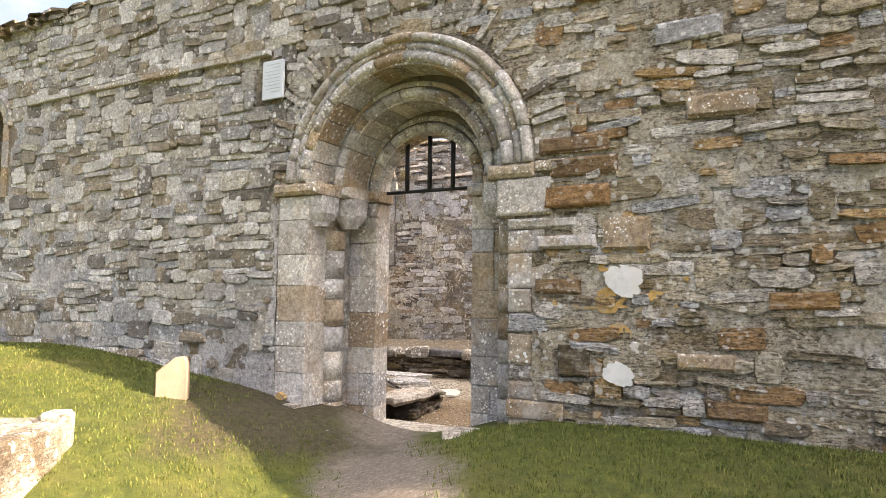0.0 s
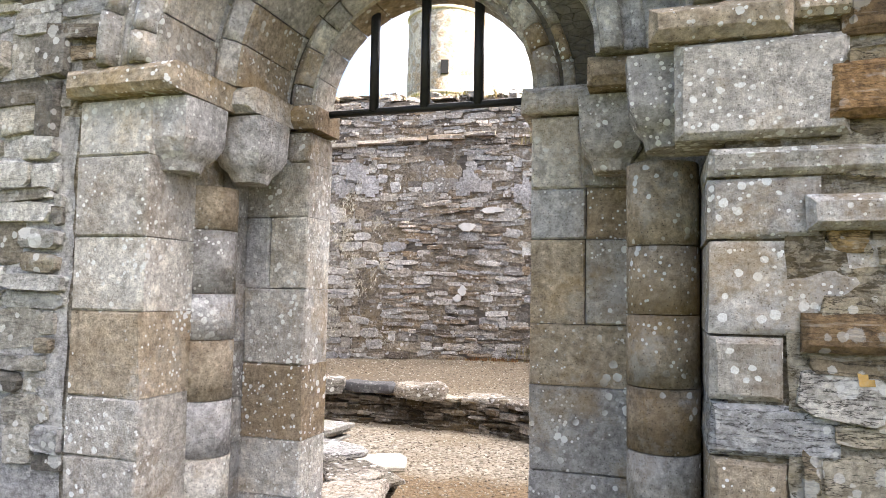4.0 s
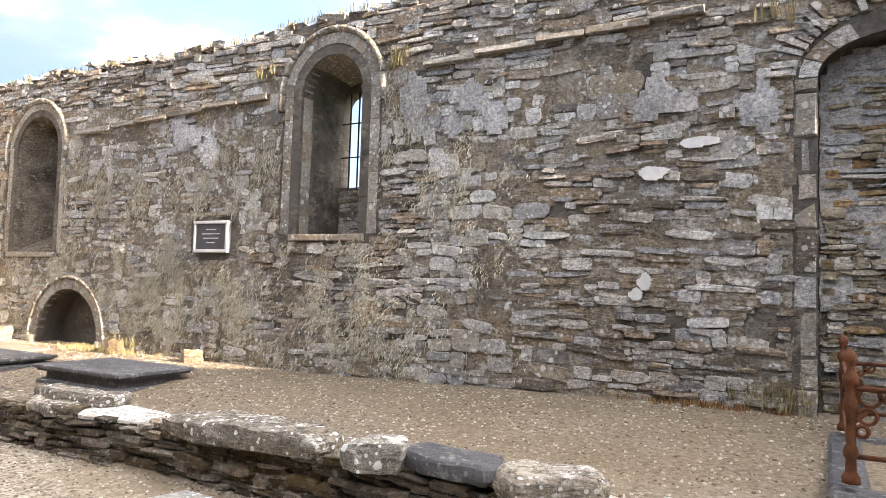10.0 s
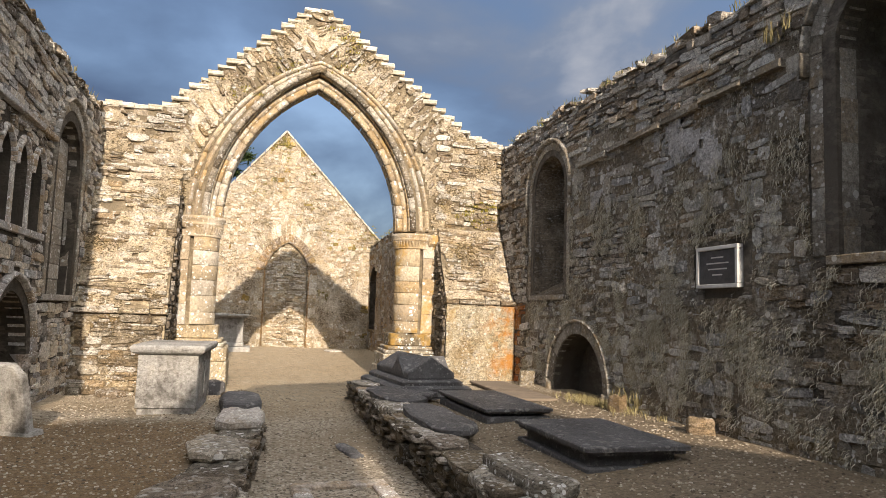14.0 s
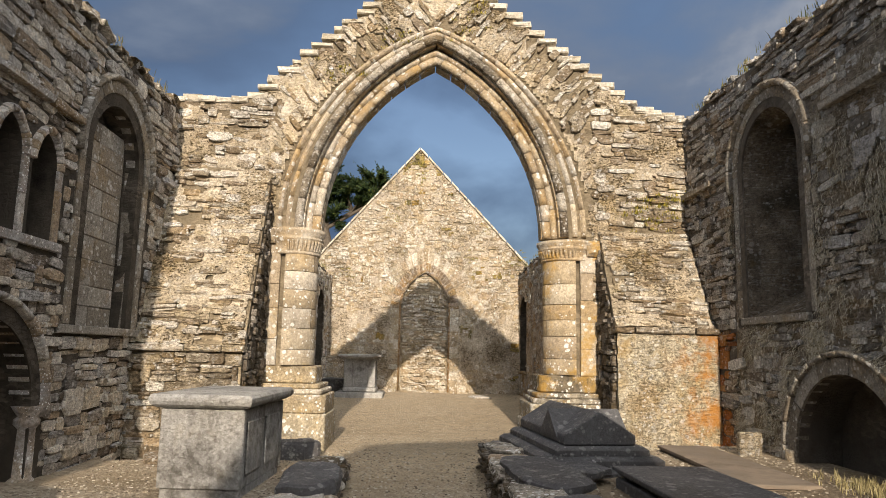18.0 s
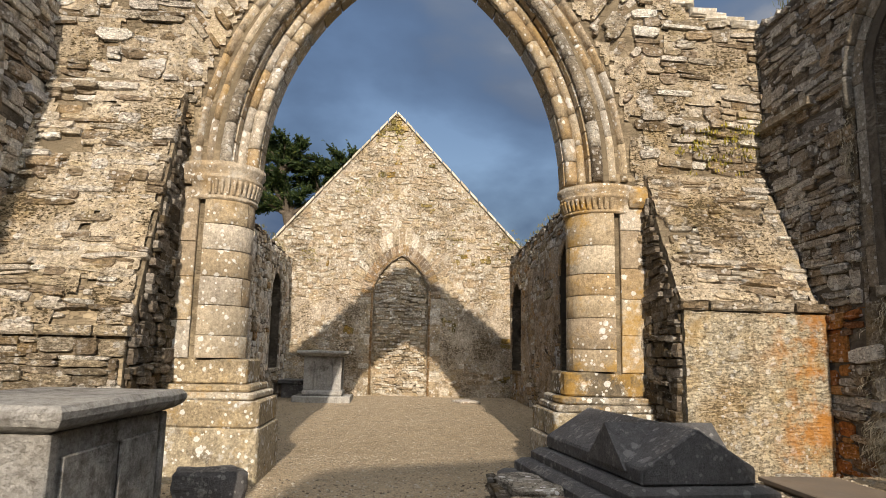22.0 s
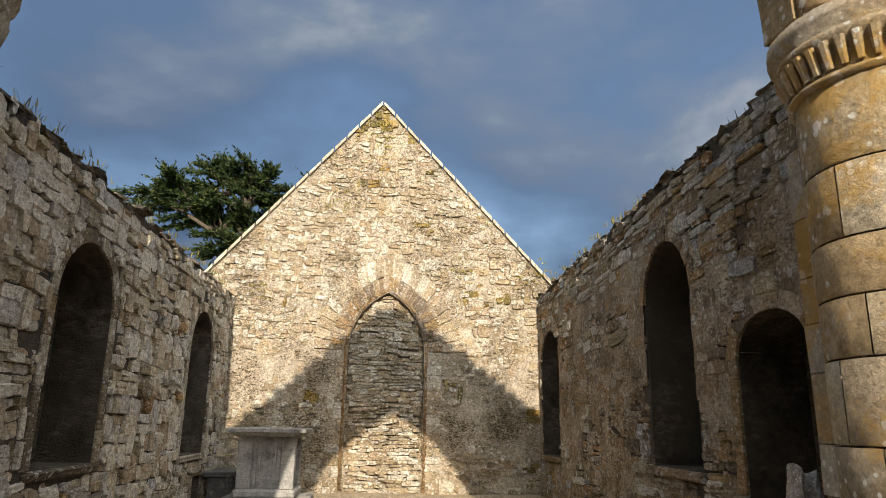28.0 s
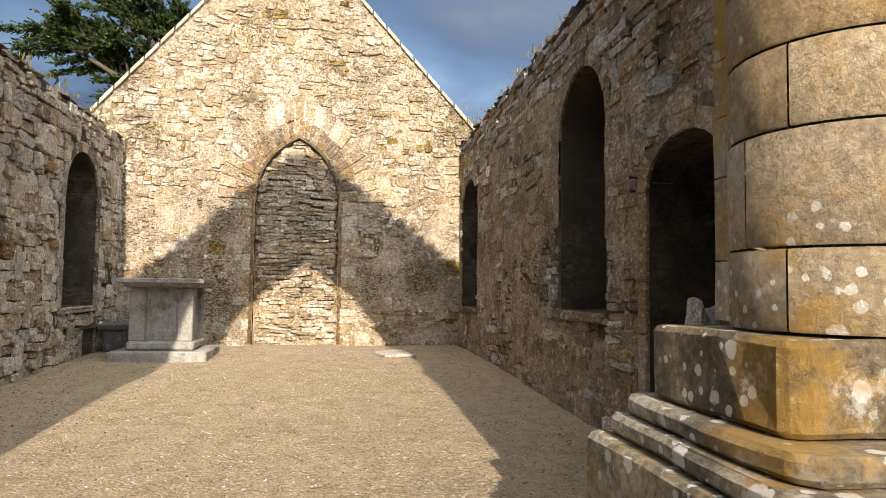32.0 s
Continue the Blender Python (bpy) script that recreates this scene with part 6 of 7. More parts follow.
# ---- west gable, behind the camera ----
FW = Face((WEST, 8, 0), (0, -1, 0), (1, 0, 0))
W_SLIT = [(ay(3.74), 5.85), (ay(3.54), 5.85), (ay(3.54), 7.35), (ay(3.74), 7.35)]
# unseen; outline fitted to the shade it casts, its northern tail only a caster
structure("wall_west", slab(FW, [(ay(13.0), -0.6), (ay(-1.0), -0.6), (ay(-1.0), 5.3), (ay(0.85), 6.45), (ay(1.5), 8.0), (ay(2.7), 9.72), (ay(4.3), 9.45), (ay(4.83), 9.3), (ay(5.3), 8.4), (ay(5.55), 7.95), (ay(5.8), 7.65), (ay(6.34), 7.55), (ay(6.77), 7.42), (ay(7.16), 7.08), (ay(7.8), 6.6), (ay(8.3), 5.9), (ay(9.26), 5.4), (ay(9.30), 4.15), (ay(9.5), 3.95), (ay(9.65), 3.5), (ay(10.1), 2.95), (ay(11.0), 2.3), (ay(13.0), 0.9)],
                            [W_SLIT], -1.0, 0.0), M["mortar_grey"], "plain rubble west gable, unseen, with an added northern tail to cast shade")

# ======== low walls of the nave ========

def rough_slab(w, d, h, rng, name, material, parent=None, rough=0.10, label="", taper=0.9):
    """A flat broken stone about its own centre, resting on z = 0."""
    bm = bmesh.new()
    n = 11
    ring = []
    for i in range(n):
        t = 2 * math.pi * i / n + rng.uniform(-0.12, 0.12)
        cxx, cyy = math.cos(t), math.sin(t)
        f = 1.0 / max(abs(cxx), abs(cyy)) ** 0.75
        f *= 1 + rng.uniform(-rough, rough)
        ring.append((0.5 * w * cxx * f, 0.5 * d * cyy * f))
    rows = []
    for z, k in ((0.0, 0.94), (h * 0.35, 1.0), (h * 0.8, 0.99), (h, taper)):
        rows.append([bm.verts.new((x * k + rng.uniform(-0.008, 0.008), y * k + rng.uniform(-0.008, 0.008), z + rng.uniform(-0.08, 0.08) * h)) for x, y in ring])
    for a, b in zip(rows, rows[1:]):
        for i in range(n):
            bm.faces.new((a[i], a[(i + 1) % n], b[(i + 1) % n], b[i]))
    bm.faces.new(rows[-1])
    bm.faces.new(rows[0][::-1])
    bmesh.ops.poke(bm, faces=[f for f in bm.faces if len(f.verts) > 4])
    bmesh.ops.subdivide_edges(bm, edges=bm.edges[:], cuts=2, use_grid_fill=True)
    seed = Vector((rng.uniform(0, 90), rng.uniform(0, 90), 0))
    lump = min(0.035, 0.28 * h)
    for v in bm.verts:
        q = v.co * 4.5 + seed
        r = v.co * 15.0 + seed
        v.co += Vector((noise.noise(q) * 0.6, noise.noise(q + Vector((0, 5, 9))) * 0.6, noise.noise(q + Vector((5, 0, 3))) * 0.7)) * lump + Vector((noise.noise(r), noise.noise(r + Vector((3, 0, 0))), noise.noise(r + Vector((0, 3, 0))))) * lump * 0.35
    bmesh.ops.recalc_face_normals(bm, faces=bm.faces[:])
    return part(name, bm, material, parent, label)


def low_wall(name, line, top, side, label, rng, wide=0.42):
    """A low dry wall along a line: courses of thin stones on the path side, flat stones on top."""
    w = thing(name, label, "low wall")
    for (x0, y0), (x1, y1) in zip(line, line[1:]):
        dx, dy = x1 - x0, y1 - y0
        length = math.hypot(dx, dy)
        ux, uy = dx / length, dy / length
        ox, oy = (-uy * side, ux * side)      # out of the bank, towards the path
        f = Face((x0, y0, 0), (ux, uy, 0), (ox, oy, 0))
        bm = bmesh.new()
        prism(bm, [f(-0.05, -0.3, 0.0), f(length + 0.05, -0.3, 0.0), f(length + 0.05, top - 0.06, -0.02), f(-0.05, top - 0.06, -0.02)], f.n * -wide)
        part("core", bm, M["mortar_dark"], w)
        st = rubble(0.0, length, -0.02, top - 0.03, lambda u, z: -0.1 < u < length + 0.1 and z < top - 0.02, rng, (0.035, 0.09), (0.12, 0.42))
        # dark mossy slates, with the shade they lie in added to the colour
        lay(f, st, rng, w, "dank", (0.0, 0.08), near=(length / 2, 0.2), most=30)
        u = 0.0
        while u < length:
            s = rng.uniform(0.35, 0.9)
            h = rng.uniform(0.045, 0.095)
            m = Matrix.Translation(f(u + s / 2, top - 0.075 + rng.uniform(-0.015, 0.015), -wide / 2 + rng.uniform(-0.02, 0.07))) @ Matrix.Rotation(math.atan2(uy, ux) + rng.uniform(-0.15, 0.15), 4, 'Z') @ Matrix.Rotation(rng.uniform(-0.05, 0.05), 4, 'X')
            ob = rough_slab(s * 1.02, wide * rng.uniform(0.85, 1.25), h, rng, "cap_stone", M[rng.choice(["cap", "cap", "mixed", "grey"]), "o"], w)
            ob.matrix_basis = m
            u += s
    return w


low_wall("terrace_wall", TERRACE, 0.40, -1, "low dry-stone wall of thin dark slates with flat lichened caps", random.Random(21))
low_wall("bed_wall", BED, 0.27, 1, "low broken dry-stone wall of mossy slates", random.Random(22), 0.40)


def rest(x, y):
    return floor_height(x, y)


def placed(ob, x, y, z, turn=0.0, tilt=0.0, roll=0.0):
    ob.matrix_world = Matrix.Translation((x, y, z)) @ Euler((radians(tilt), radians(roll), radians(turn))).to_matrix().to_4x4()
    return ob


def loose_slab(x, y, w, d, h, turn, label, key="grey", z=None, tilt=0.0, name="stone_slab", seed=0, rough=0.06):
    ob = rough_slab(w, d, h, random.Random(400 + seed), name, M[key, "o"] if (key, "o") in M else M[key], None, rough)
    tagged(ob, label, "stone")
    return placed(ob, x, y, (rest(x, y) if z is None else z) - 0.015, turn, tilt)


# slabs on and beside the walls
loose_slab(-10.35, 2.86, 1.55, 0.46, 0.15, 3, "long weathered kerb slab lying on the low wall", "cap", 0.36, seed=1, rough=0.02)
loose_slab(-11.45, 2.90, 0.42, 0.34, 0.17, 20, "rounded pale boulder on the low wall", "cap", 0.36, seed=2)
loose_slab(-11.95, 2.78, 0.72, 0.40, 0.10, -8, "cracked blue slate slab on the low wall", "slate", 0.39, seed=3)
loose_slab(-12.62, 2.88, 0.66, 0.44, 0.16, 6, "white lichened boulder on the low wall", "cap", 0.36, seed=4)
loose_slab(-8.10, 2.72, 1.05, 0.34, 0.12, 4, "pale squared stone on the low wall", "cap", 0.37, seed=5, rough=0.03)
loose_slab(-5.4, 2.66, 1.9, 0.52, 0.10, 2, "broad grey flagstone on the low wall", "slate", 0.36, seed=6)
loose_slab(-3.4, 2.72, 1.5, 0.60, 0.10, 4, "dark flagstone beside the coped tomb", "slate", 0.36, seed=7)
loose_slab(-9.35, 4.95, 0.80, 0.46, 0.08, 12, "grey flagstone lying on the northern bed", "mixed", 0.26, seed=8)
loose_slab(-8.0, 4.98, 1.0, 0.60, 0.10, -6, "split grey flagstone lying on the northern bed", "grey", 0.26, seed=9)
loose_slab(-6.2, 4.90, 0.9, 0.45, 0.08, 5, "broken grey flagstone on the northern bed", "mixed", 0.26, seed=10)
loose_slab(-3.4, 4.72, 1.05, 0.52, 0.15, 3, "thick grey block at the end of the northern bed", "slate", 0.24, seed=11, rough=0.03)
loose_slab(-4.65, 4.70, 1.0, 0.50, 0.12, -3, "pale flat block on the northern bed", "dressed", 0.25, seed=12, rough=0.03)
loose_slab(-12.6, 4.75, 0.85, 0.60, 0.05, 20, "sunken pale paving stone in the gravel", "pale", seed=13)
loose_slab(-12.0, 4.35, 0.55, 0.40, 0.06, -15, "sunken grey paving stone in the gravel", "dressed", seed=14)
loose_slab(-5.05, 3.55, 0.75, 0.16, 0.05, 10, "narrow slate sliver on the path", "slate", seed=15)
loose_slab(-0.72, 5.32, 0.28, 0.60, 0.24, 4, "dark block beside the foot of the column", "slate", seed=30, rough=0.03)
loose_slab(-1.05, 0.45, 0.42, 0.30, 0.22, 10, "small pale block at the foot of the wall", "warm", seed=16)
loose_slab(-2.15, 0.28, 0.24, 0.20, 0.24, 40, "small pale boulder beside the tomb recess", "warm", seed=17)
loose_slab(-5.0, 0.25, 0.22, 0.18, 0.20, 15, "small stone leaning on the wall foot", "umber", seed=18)
loose_slab(-6.6, 0.22, 0.26, 0.18, 0.16, 70, "small stone leaning on the wall foot", "umber", seed=19)
loose_slab(8.35, 2.25, 0.75, 0.50, 0.05, 10, "flat grave slab sunk in the chancel gravel", "dressed", seed=20)
loose_slab(-1.9, 6.55, 0.55, 0.35, 0.10, 25, "flat pale stone beside the chest tomb", "warm", seed=21)


def ledger(name, x0, x1, y0, y1, z0, z1, turn, tilt, material, label, plinth=0.0, lip=0.03):
    """A recumbent grave slab with a moulded edge, on a low plinth where it has one."""
    t = thing(name, label, "grave slab")
    cxm, cym = (x0 + x1) / 2, (y0 + y1) / 2
    a, b = (x1 - x0) / 2, (y1 - y0) / 2
    bm = bmesh.new()
    h = z1 - z0
    prof = [(0.0, 0.0), (0.0, h * 0.3), (lip, h * 0.45), (lip, h * 0.9), (lip - 0.012, h)]
    rows = []
    for o, z in prof:
        o2 = o - lip
        rows.append([bm.verts.new((sx * (a + o2), sy * (b + o2), z)) for sx, sy in ((-1, -1), (1, -1), (1, 1), (-1, 1))])
    for p, q in zip(rows, rows[1:]):
        for i in range(4):
            bm.faces.new((p[i], p[(i + 1) % 4], q[(i + 1) % 4], q[i]))
    bm.faces.new(rows[-1])
    bm.faces.new(rows[0][::-1])
    part("slab", bm, material, t)
    if plinth:
        part("plinth", boxed(-a + 0.10, a - 0.10, -b + 0.09, b - 0.09, -plinth, 0.0, 0.012), material, t)
        part("footing", boxed(-a + 0.02, a - 0.02, -b + 0.02, b - 0.02, -plinth - 0.12, -plinth * 0.62, 0.015), material, t)
    placed(t, cxm, cym, z0, turn, tilt)
    return t


ledger("ledger_stone", -7.55, -6.05, 1.02, 2.00, 0.42, 0.49, 1, 0, M["slate"], "dark slate ledger with a moulded edge on a low plinth", 0.15)
ledger("ledger_stone", -5.15, -3.30, 1.20, 2.05, 0.40, 0.46, 2, 0, M["slate"], "dark slate ledger lying close to the ground", 0.05)
ledger("ledger_stone", -3.9, -1.55, 0.50, 1.10, 0.36, 0.42, -2, 0, plain_material("brown_flag", (0.20, 0.16, 0.12), 0.8, vary=0.4, scale=4.0, second=(0.10, 0.09, 0.08)), "worn brown ledger flush with the gravel by the wall", 0.03)
ledger("ledger_stone", -12.05, -10.30, 3.52, 4.18, 0.07, 0.16, -6, 3, M["limespot"], "old grey ledger speckled with white lichen, tilted in the gravel", 0.06)

# square frame of a grave in the path
gf = thing("grave_kerb", "flat pale stone frame of a grave set in the path", "grave kerb")
for nm, a in (("kerb_stone", (-0.62, -0.46, -0.42, 0.42)), ("kerb_stone", (0.46, 0.62, -0.42, 0.42)), ("kerb_stone", (-0.455, 0.455, 0.27, 0.42)), ("kerb_stone", (-0.455, 0.455, -0.42, -0.27))):
    part(nm, boxed(*a, -0.05, 0.035, 0.012), M["dressed", "n"], gf)
placed(gf, -7.1, 3.80, rest(-7.1, 3.8), 3)

# ======== the chest tomb ========
ct = thing("chest_tomb", "grey limestone chest tomb with a heavy moulded lid", "tomb")
L, W, Hh = 1.28, 0.70, 0.70
part("base", boxed(-L / 2 + 0.02, L / 2 - 0.02, -W / 2 + 0.02, W / 2 - 0.02, -0.1, 0.06, 0.012), M["limestone"], ct)
for sx in (-1, 1):
    x0, x1 = sorted((sx * L / 2, sx * (L / 2 - 0.07)))
    part("end_panel", boxed(x0, x1, -W / 2, W / 2, 0.062, Hh, 0.008), M["limestone"], ct)
for sy in (-1, 1):
    y0, y1 = sorted((sy * (W / 2 - 0.015), sy * (W / 2 - 0.08)))
    panel = part("side_panel", boxed(-L / 2 + 0.075, L / 2 - 0.075, y0, y1, 0.062, Hh, 0.008), M["limestone"], ct)
    for k in range(2):
        y0b, y1b = sorted((sy * (W / 2 + 0.002), sy * (W / 2 - 0.015)))
        part("panel_rib", boxed(-L / 2 + 0.12 + k * 0.56, -L / 2 + 0.60 + k * 0.56, y0b, y1b, 0.16, Hh - 0.10, 0.01), M["limestone"], panel)
bm = bmesh.new()
rows = []
for o, z in ((-0.02, Hh + 0.003), (0.03, Hh + 0.02), (0.065, Hh + 0.04), (0.08, Hh + 0.07), (0.08, Hh + 0.10), (0.06, Hh + 0.125)):
    rows.append([bm.verts.new((sx * (L / 2 + o), sy * (W / 2 + o), z)) for sx, sy in ((-1, -1), (1, -1), (1, 1), (-1, 1))])
for p, q in zip(rows, rows[1:]):
    for i in range(4):
        bm.faces.new((p[i], p[(i + 1) % 4], q[(i + 1) % 4], q[i]))
bm.faces.new(rows[-1])
bm.faces.new(rows[0][::-1])
bmesh.ops.subdivide_edges(bm, edges=[e for e in bm.edges if e.calc_length() > 0.5], cuts=5)
for v in bm.verts:
    v.co += Vector((noise.noise(v.co * 5), noise.noise(v.co * 5 + Vector((7, 0, 0))), noise.noise(v.co * 4))) * 0.006
part("lid", bm, M["limestone"], ct, "thick grey lid with a rounded edge")
placed(ct, -3.02, 5.565, 0.21, -3)

# ======== the coped tomb ========
cp = thing("coped_tomb", "dark slate tomb with a hipped coped top on steps", "tomb")
for a, b, z0, z1 in ((1.10, 0.72, -0.25, 0.05), (1.0, 0.60, 0.054, 0.15), (0.92, 0.48, 0.153, 0.24)):
    bm = bmesh.new()
    rows = []
    for o, z in ((0.0, z0), (0.0, z1 - 0.035), (-0.05, z1)):
        rows.append([bm.verts.new((sx * (a + o), sy * (b + o), z)) for sx, sy in ((-1, -1), (1, -1), (1, 1), (-1, 1))])
    for p, q in zip(rows, rows[1:]):
        for i in range(4):
            bm.faces.new((p[i], p[(i + 1) % 4], q[(i + 1) % 4], q[i]))
    bm.faces.new(rows[-1])
    bm.faces.new(rows[0][::-1])
    part("step", bm, M["slate"], cp)
# the body is a long five-sided coped block, with a cross gablet near its western end
bm = bmesh.new()
prism(bm, [(-0.85, -0.37, 0.243), (-0.85, 0.37, 0.243), (-0.85, 0.37, 0.34), (-0.85, 0.0, 0.57), (-0.85, -0.37, 0.34)], (1.70, 0, 0))
bmesh.ops.bevel(bm, geom=bm.edges[:], offset=0.012, segments=1, affect='EDGES')
part("coped_top", bm, M["slate"], cp, "ridged slate top")
for sy in (-1, 1):
    bm = bmesh.new()
    prism(bm, [(-0.66, sy * 0.385, 0.30), (-0.06, sy * 0.385, 0.30), (-0.36, sy * 0.385, 0.56)], (0, -sy * 0.36, 0))
    part("gablet", bm, M["slate"], cp)
placed(cp, -1.80, 2.10, 0.30, 6)
flat = loose_slab(-2.9, 2.45, 0.9, 0.7, 0.09, 15, "broken dark flagstone before the coped tomb", "slate", 0.34, seed=31)

# ======== the altar tomb in the chancel ========
al = thing("altar_tomb", "tall grey limestone altar tomb with corner piers and moulded top", "tomb")
part("base", boxed(-0.55, 0.55, -0.60, 0.60, -0.1, 0.12, 0.015), M["limestone"], al)
part("core", boxed(-0.36, 0.36, -0.34, 0.34, 0.122, 0.93, 0.005), M["limestone"], al)
part("foot_mould", boxed(-0.44, 0.44, -0.42, 0.42, 0.123, 0.24, 0.03), M["limestone"], al)
for sx in (-1, 1):
    for sy in (-1, 1):
        x0, x1 = sorted((sx * 0.40, sx * 0.22))
        y0, y1 = sorted((sy * 0.39, sy * 0.20))
        pier = part("corner_pier", boxed(x0, x1, y0, y1, 0.243, 0.93, 0.01), M["limestone"], al)
        for k in range(3):
            yy = sy * (0.215 - k * 0.055) - 0.0
            part("flute", boxed(sx * 0.365 - 0.015, sx * 0.365 + 0.015, yy - 0.02, yy + 0.02, 0.30, 0.86, 0.006), M["limestone"], pier)
bm = bmesh.new()
rows = []
for o, z in ((0.0, 0.932), (0.06, 0.955), (0.08, 0.985), (0.135, 1.0), (0.135, 1.04), (0.11, 1.055)):
    rows.append([bm.verts.new((sx * (0.40 + o), sy * (0.40 + o), z)) for sx, sy in ((-1, -1), (1, -1), (1, 1), (-1, 1))])
for p, q in zip(rows, rows[1:]):
    for i in range(4):
        bm.faces.new((p[i], p[(i + 1) % 4], q[(i + 1) % 4], q[i]))
bm.faces.new(rows[-1])
bm.faces.new(rows[0][::-1])
part("top_slab", bm, M["limestone"], al)
placed(al, 8.25, 5.30, rest(8.2, 5.3) - 0.0, 0)
lt = thing("low_table_tomb", "low dark table tomb in the corner of the chancel", "tomb")
part("slab", boxed(-0.45, 0.45, -0.35, 0.35, 0.30, 0.38, 0.012), M["slate"], lt)
for sx in (-1, 1):
    part("support", boxed(sx * 0.36 - 0.06, sx * 0.36 + 0.06, -0.28, 0.28, -0.05, 0.297, 0.01), M["slate"], lt)
placed(lt, 9.2, 6.0, rest(9.2, 6.0), 0)

# stone post standing in the doorway of the chancel
sp = rough_slab(0.24, 0.20, 1.05, random.Random(55), "stone_post", M["dressed", "n"], None, 0.04, taper=0.8)
placed(tagged(sp, "worn upright stone post in the dark chancel doorway", "stone post"), 2.32, 0.98, rest(2.3, 1.1) - 0.02, 5)

# leaning gravestone by the northern recess
lg = thing("leaning_gravestone", "pale grey gravestone leaning against the wall recess", "gravestone")
bm = bmesh.new()
prism(bm, [(-0.30, 0, 0), (0.30, 0, 0), (0.30, 0, 0.62), (0.18, 0, 0.74), (-0.18, 0, 0.74), (-0.30, 0, 0.62)], (0, 0.10, 0))
bmesh.ops.bevel(bm, geom=bm.edges[:], offset=0.012, segments=1, affect='EDGES')
part("slab", bm, M["limestone"], lg)
part("foot", boxed(-0.36, 0.36, -0.06, 0.14, -0.06, 0.05, 0.02), M["limestone"], lg)
placed(lg, -4.75, 6.92, rest(-4.7, 6.9), 62, -14)

# ======== railed grave by the south wall ========
rg = thing("grave_kerb", "grey granite kerb of a railed grave filled with gravel", "grave kerb")
KX0, KX1, KY0, KY1 = -16.6, -13.98, 0.62, 2.48
for a in ((KX0, KX0 + 1.28, KY1 - 0.20, KY1), (KX0 + 1.285, KX1, KY1 - 0.20, KY1), (KX0, KX1, KY0, KY0 + 0.18), (KX0, KX0 + 0.18, KY0 + 0.182, KY1 - 0.202), (KX1 - 0.20, KX1, KY0 + 0.182, KY1 - 0.202)):
    part("kerb_stone", boxed(*a, 0.10, 0.52, 0.02), M["slate"], rg)
part("gravel_bed", boxed(KX0 + 0.17, KX1 - 0.19, KY0 + 0.17, KY1 - 0.19, 0.2, 0.50), M["gravel"], rg, "grey gravel filling")
ledger("white_grave_slab", -16.1, -15.2, 1.25, 1.95, 0.49, 0.56, 0, 0, M["lime"], "bright white marble slab lying inside the railed grave", 0.06)


def post(bm_parent, x, y, z):
    bm = bmesh.new()
    lathe(bm, [(0.0, 0.0), (0.055, 0.0), (0.055, 0.03), (0.035, 0.06), (0.030, 0.12), (0.044, 0.14), (0.044, 0.17), (0.028, 0.20), (0.030, 0.34), (0.042, 0.38), (0.045, 0.42), (0.030, 0.46), (0.036, 0.50), (0.05, 0.52), (0.05, 0.55), (0.03, 0.57), (0.02, 0.60), (0.04, 0.635), (0.035, 0.665), (0.0, 0.70)], (0, 0, 0), 12)
    ob = part("post", bm, M["rust"], bm_parent)
    ob.location = (x, y, z)
    ob.scale = (0.8, 0.8, 1.0)
    return ob


def bracket(parent, x, y, z, way):
    """Pierced foliage bracket beside a post: three scrolls and a leaf."""
    bm = bmesh.new()
    for cx0, cz0, r in ((0.085, 0.03, 0.050), (0.075, -0.07, 0.042), (0.16, 0.045, 0.034), (0.05, -0.15, 0.030)):
        prev = None
        for i in range(13):
            a = i / 12 * 2 * math.pi
            p = (cx0 + r * math.cos(a), 0.0, cz0 + r * math.sin(a))
            if prev:
                tube(bm, prev, p, 0.011, 0.011, 5, False)
            prev = p
    tube(bm, (0.02, 0, -0.10), (0.20, 0, 0.08), 0.012, 0.008, 5)
    ob = part("scroll_bracket", bm, M["rust"], parent)
    ob.matrix_basis = Matrix.Translation((x, y, z)) @ Matrix.Rotation(way, 4, 'Z')
    return ob


fr = thing("grave_railing", "rusted cast-iron grave railing with scrolled brackets and finials", "railing")
px = [-14.08, -15.02, -15.95]
for y in (2.38, 0.74):
    for i, x in enumerate(px):
        post(fr, x, y, 0.56)
        for s in (0, math.pi):
            if (i == 0 and s == 0):
                continue
            bracket(fr, x, y, 0.98, s)
    for z in (1.05, 0.70):
        bm = bmesh.new()
        tube(bm, (px[0], y, z), (-16.55, y, z), 0.014, 0.014, 8)
        part("rail", bm, M["rust"], fr)
for z in (1.05, 0.70):
    bm = bmesh.new()
    tube(bm, (px[0], 2.38, z), (px[0], 0.74, z), 0.014, 0.014, 8)
    part("rail", bm, M["rust"], fr)
bracket(fr, px[0], 2.38, 0.98, -math.pi / 2)
bracket(fr, px[0], 0.74, 0.98, math.pi / 2)

hs = thing("headstone", "tall grey slate headstone with rounded shoulders on a plinth", "gravestone")
bm = bmesh.new()
pts = [(-0.31, 0, 0.0), (0.31, 0, 0.0), (0.31, 0, 0.98)]
pts += [(0.31 - 0.11 * (1 - math.cos(t)), 0, 0.98 + 0.09 * math.sin(t)) for t in (0.5, 1.0, 1.5)]
pts += [(0.17 * math.cos(t), 0, 1.10 + 0.14 * math.sin(t)) for t in (0.0, 0.4, 0.8, 1.2, 1.57, 1.95, 2.35, 2.75, 3.14)]
pts += [(-x, y, z) for x, y, z in [(0.31 - 0.11 * (1 - math.cos(t)), 0, 0.98 + 0.09 * math.sin(t)) for t in (1.5, 1.0, 0.5)]]
pts += [(-0.31, 0, 0.98)]
prism(bm, pts, (0, 0.10, 0))
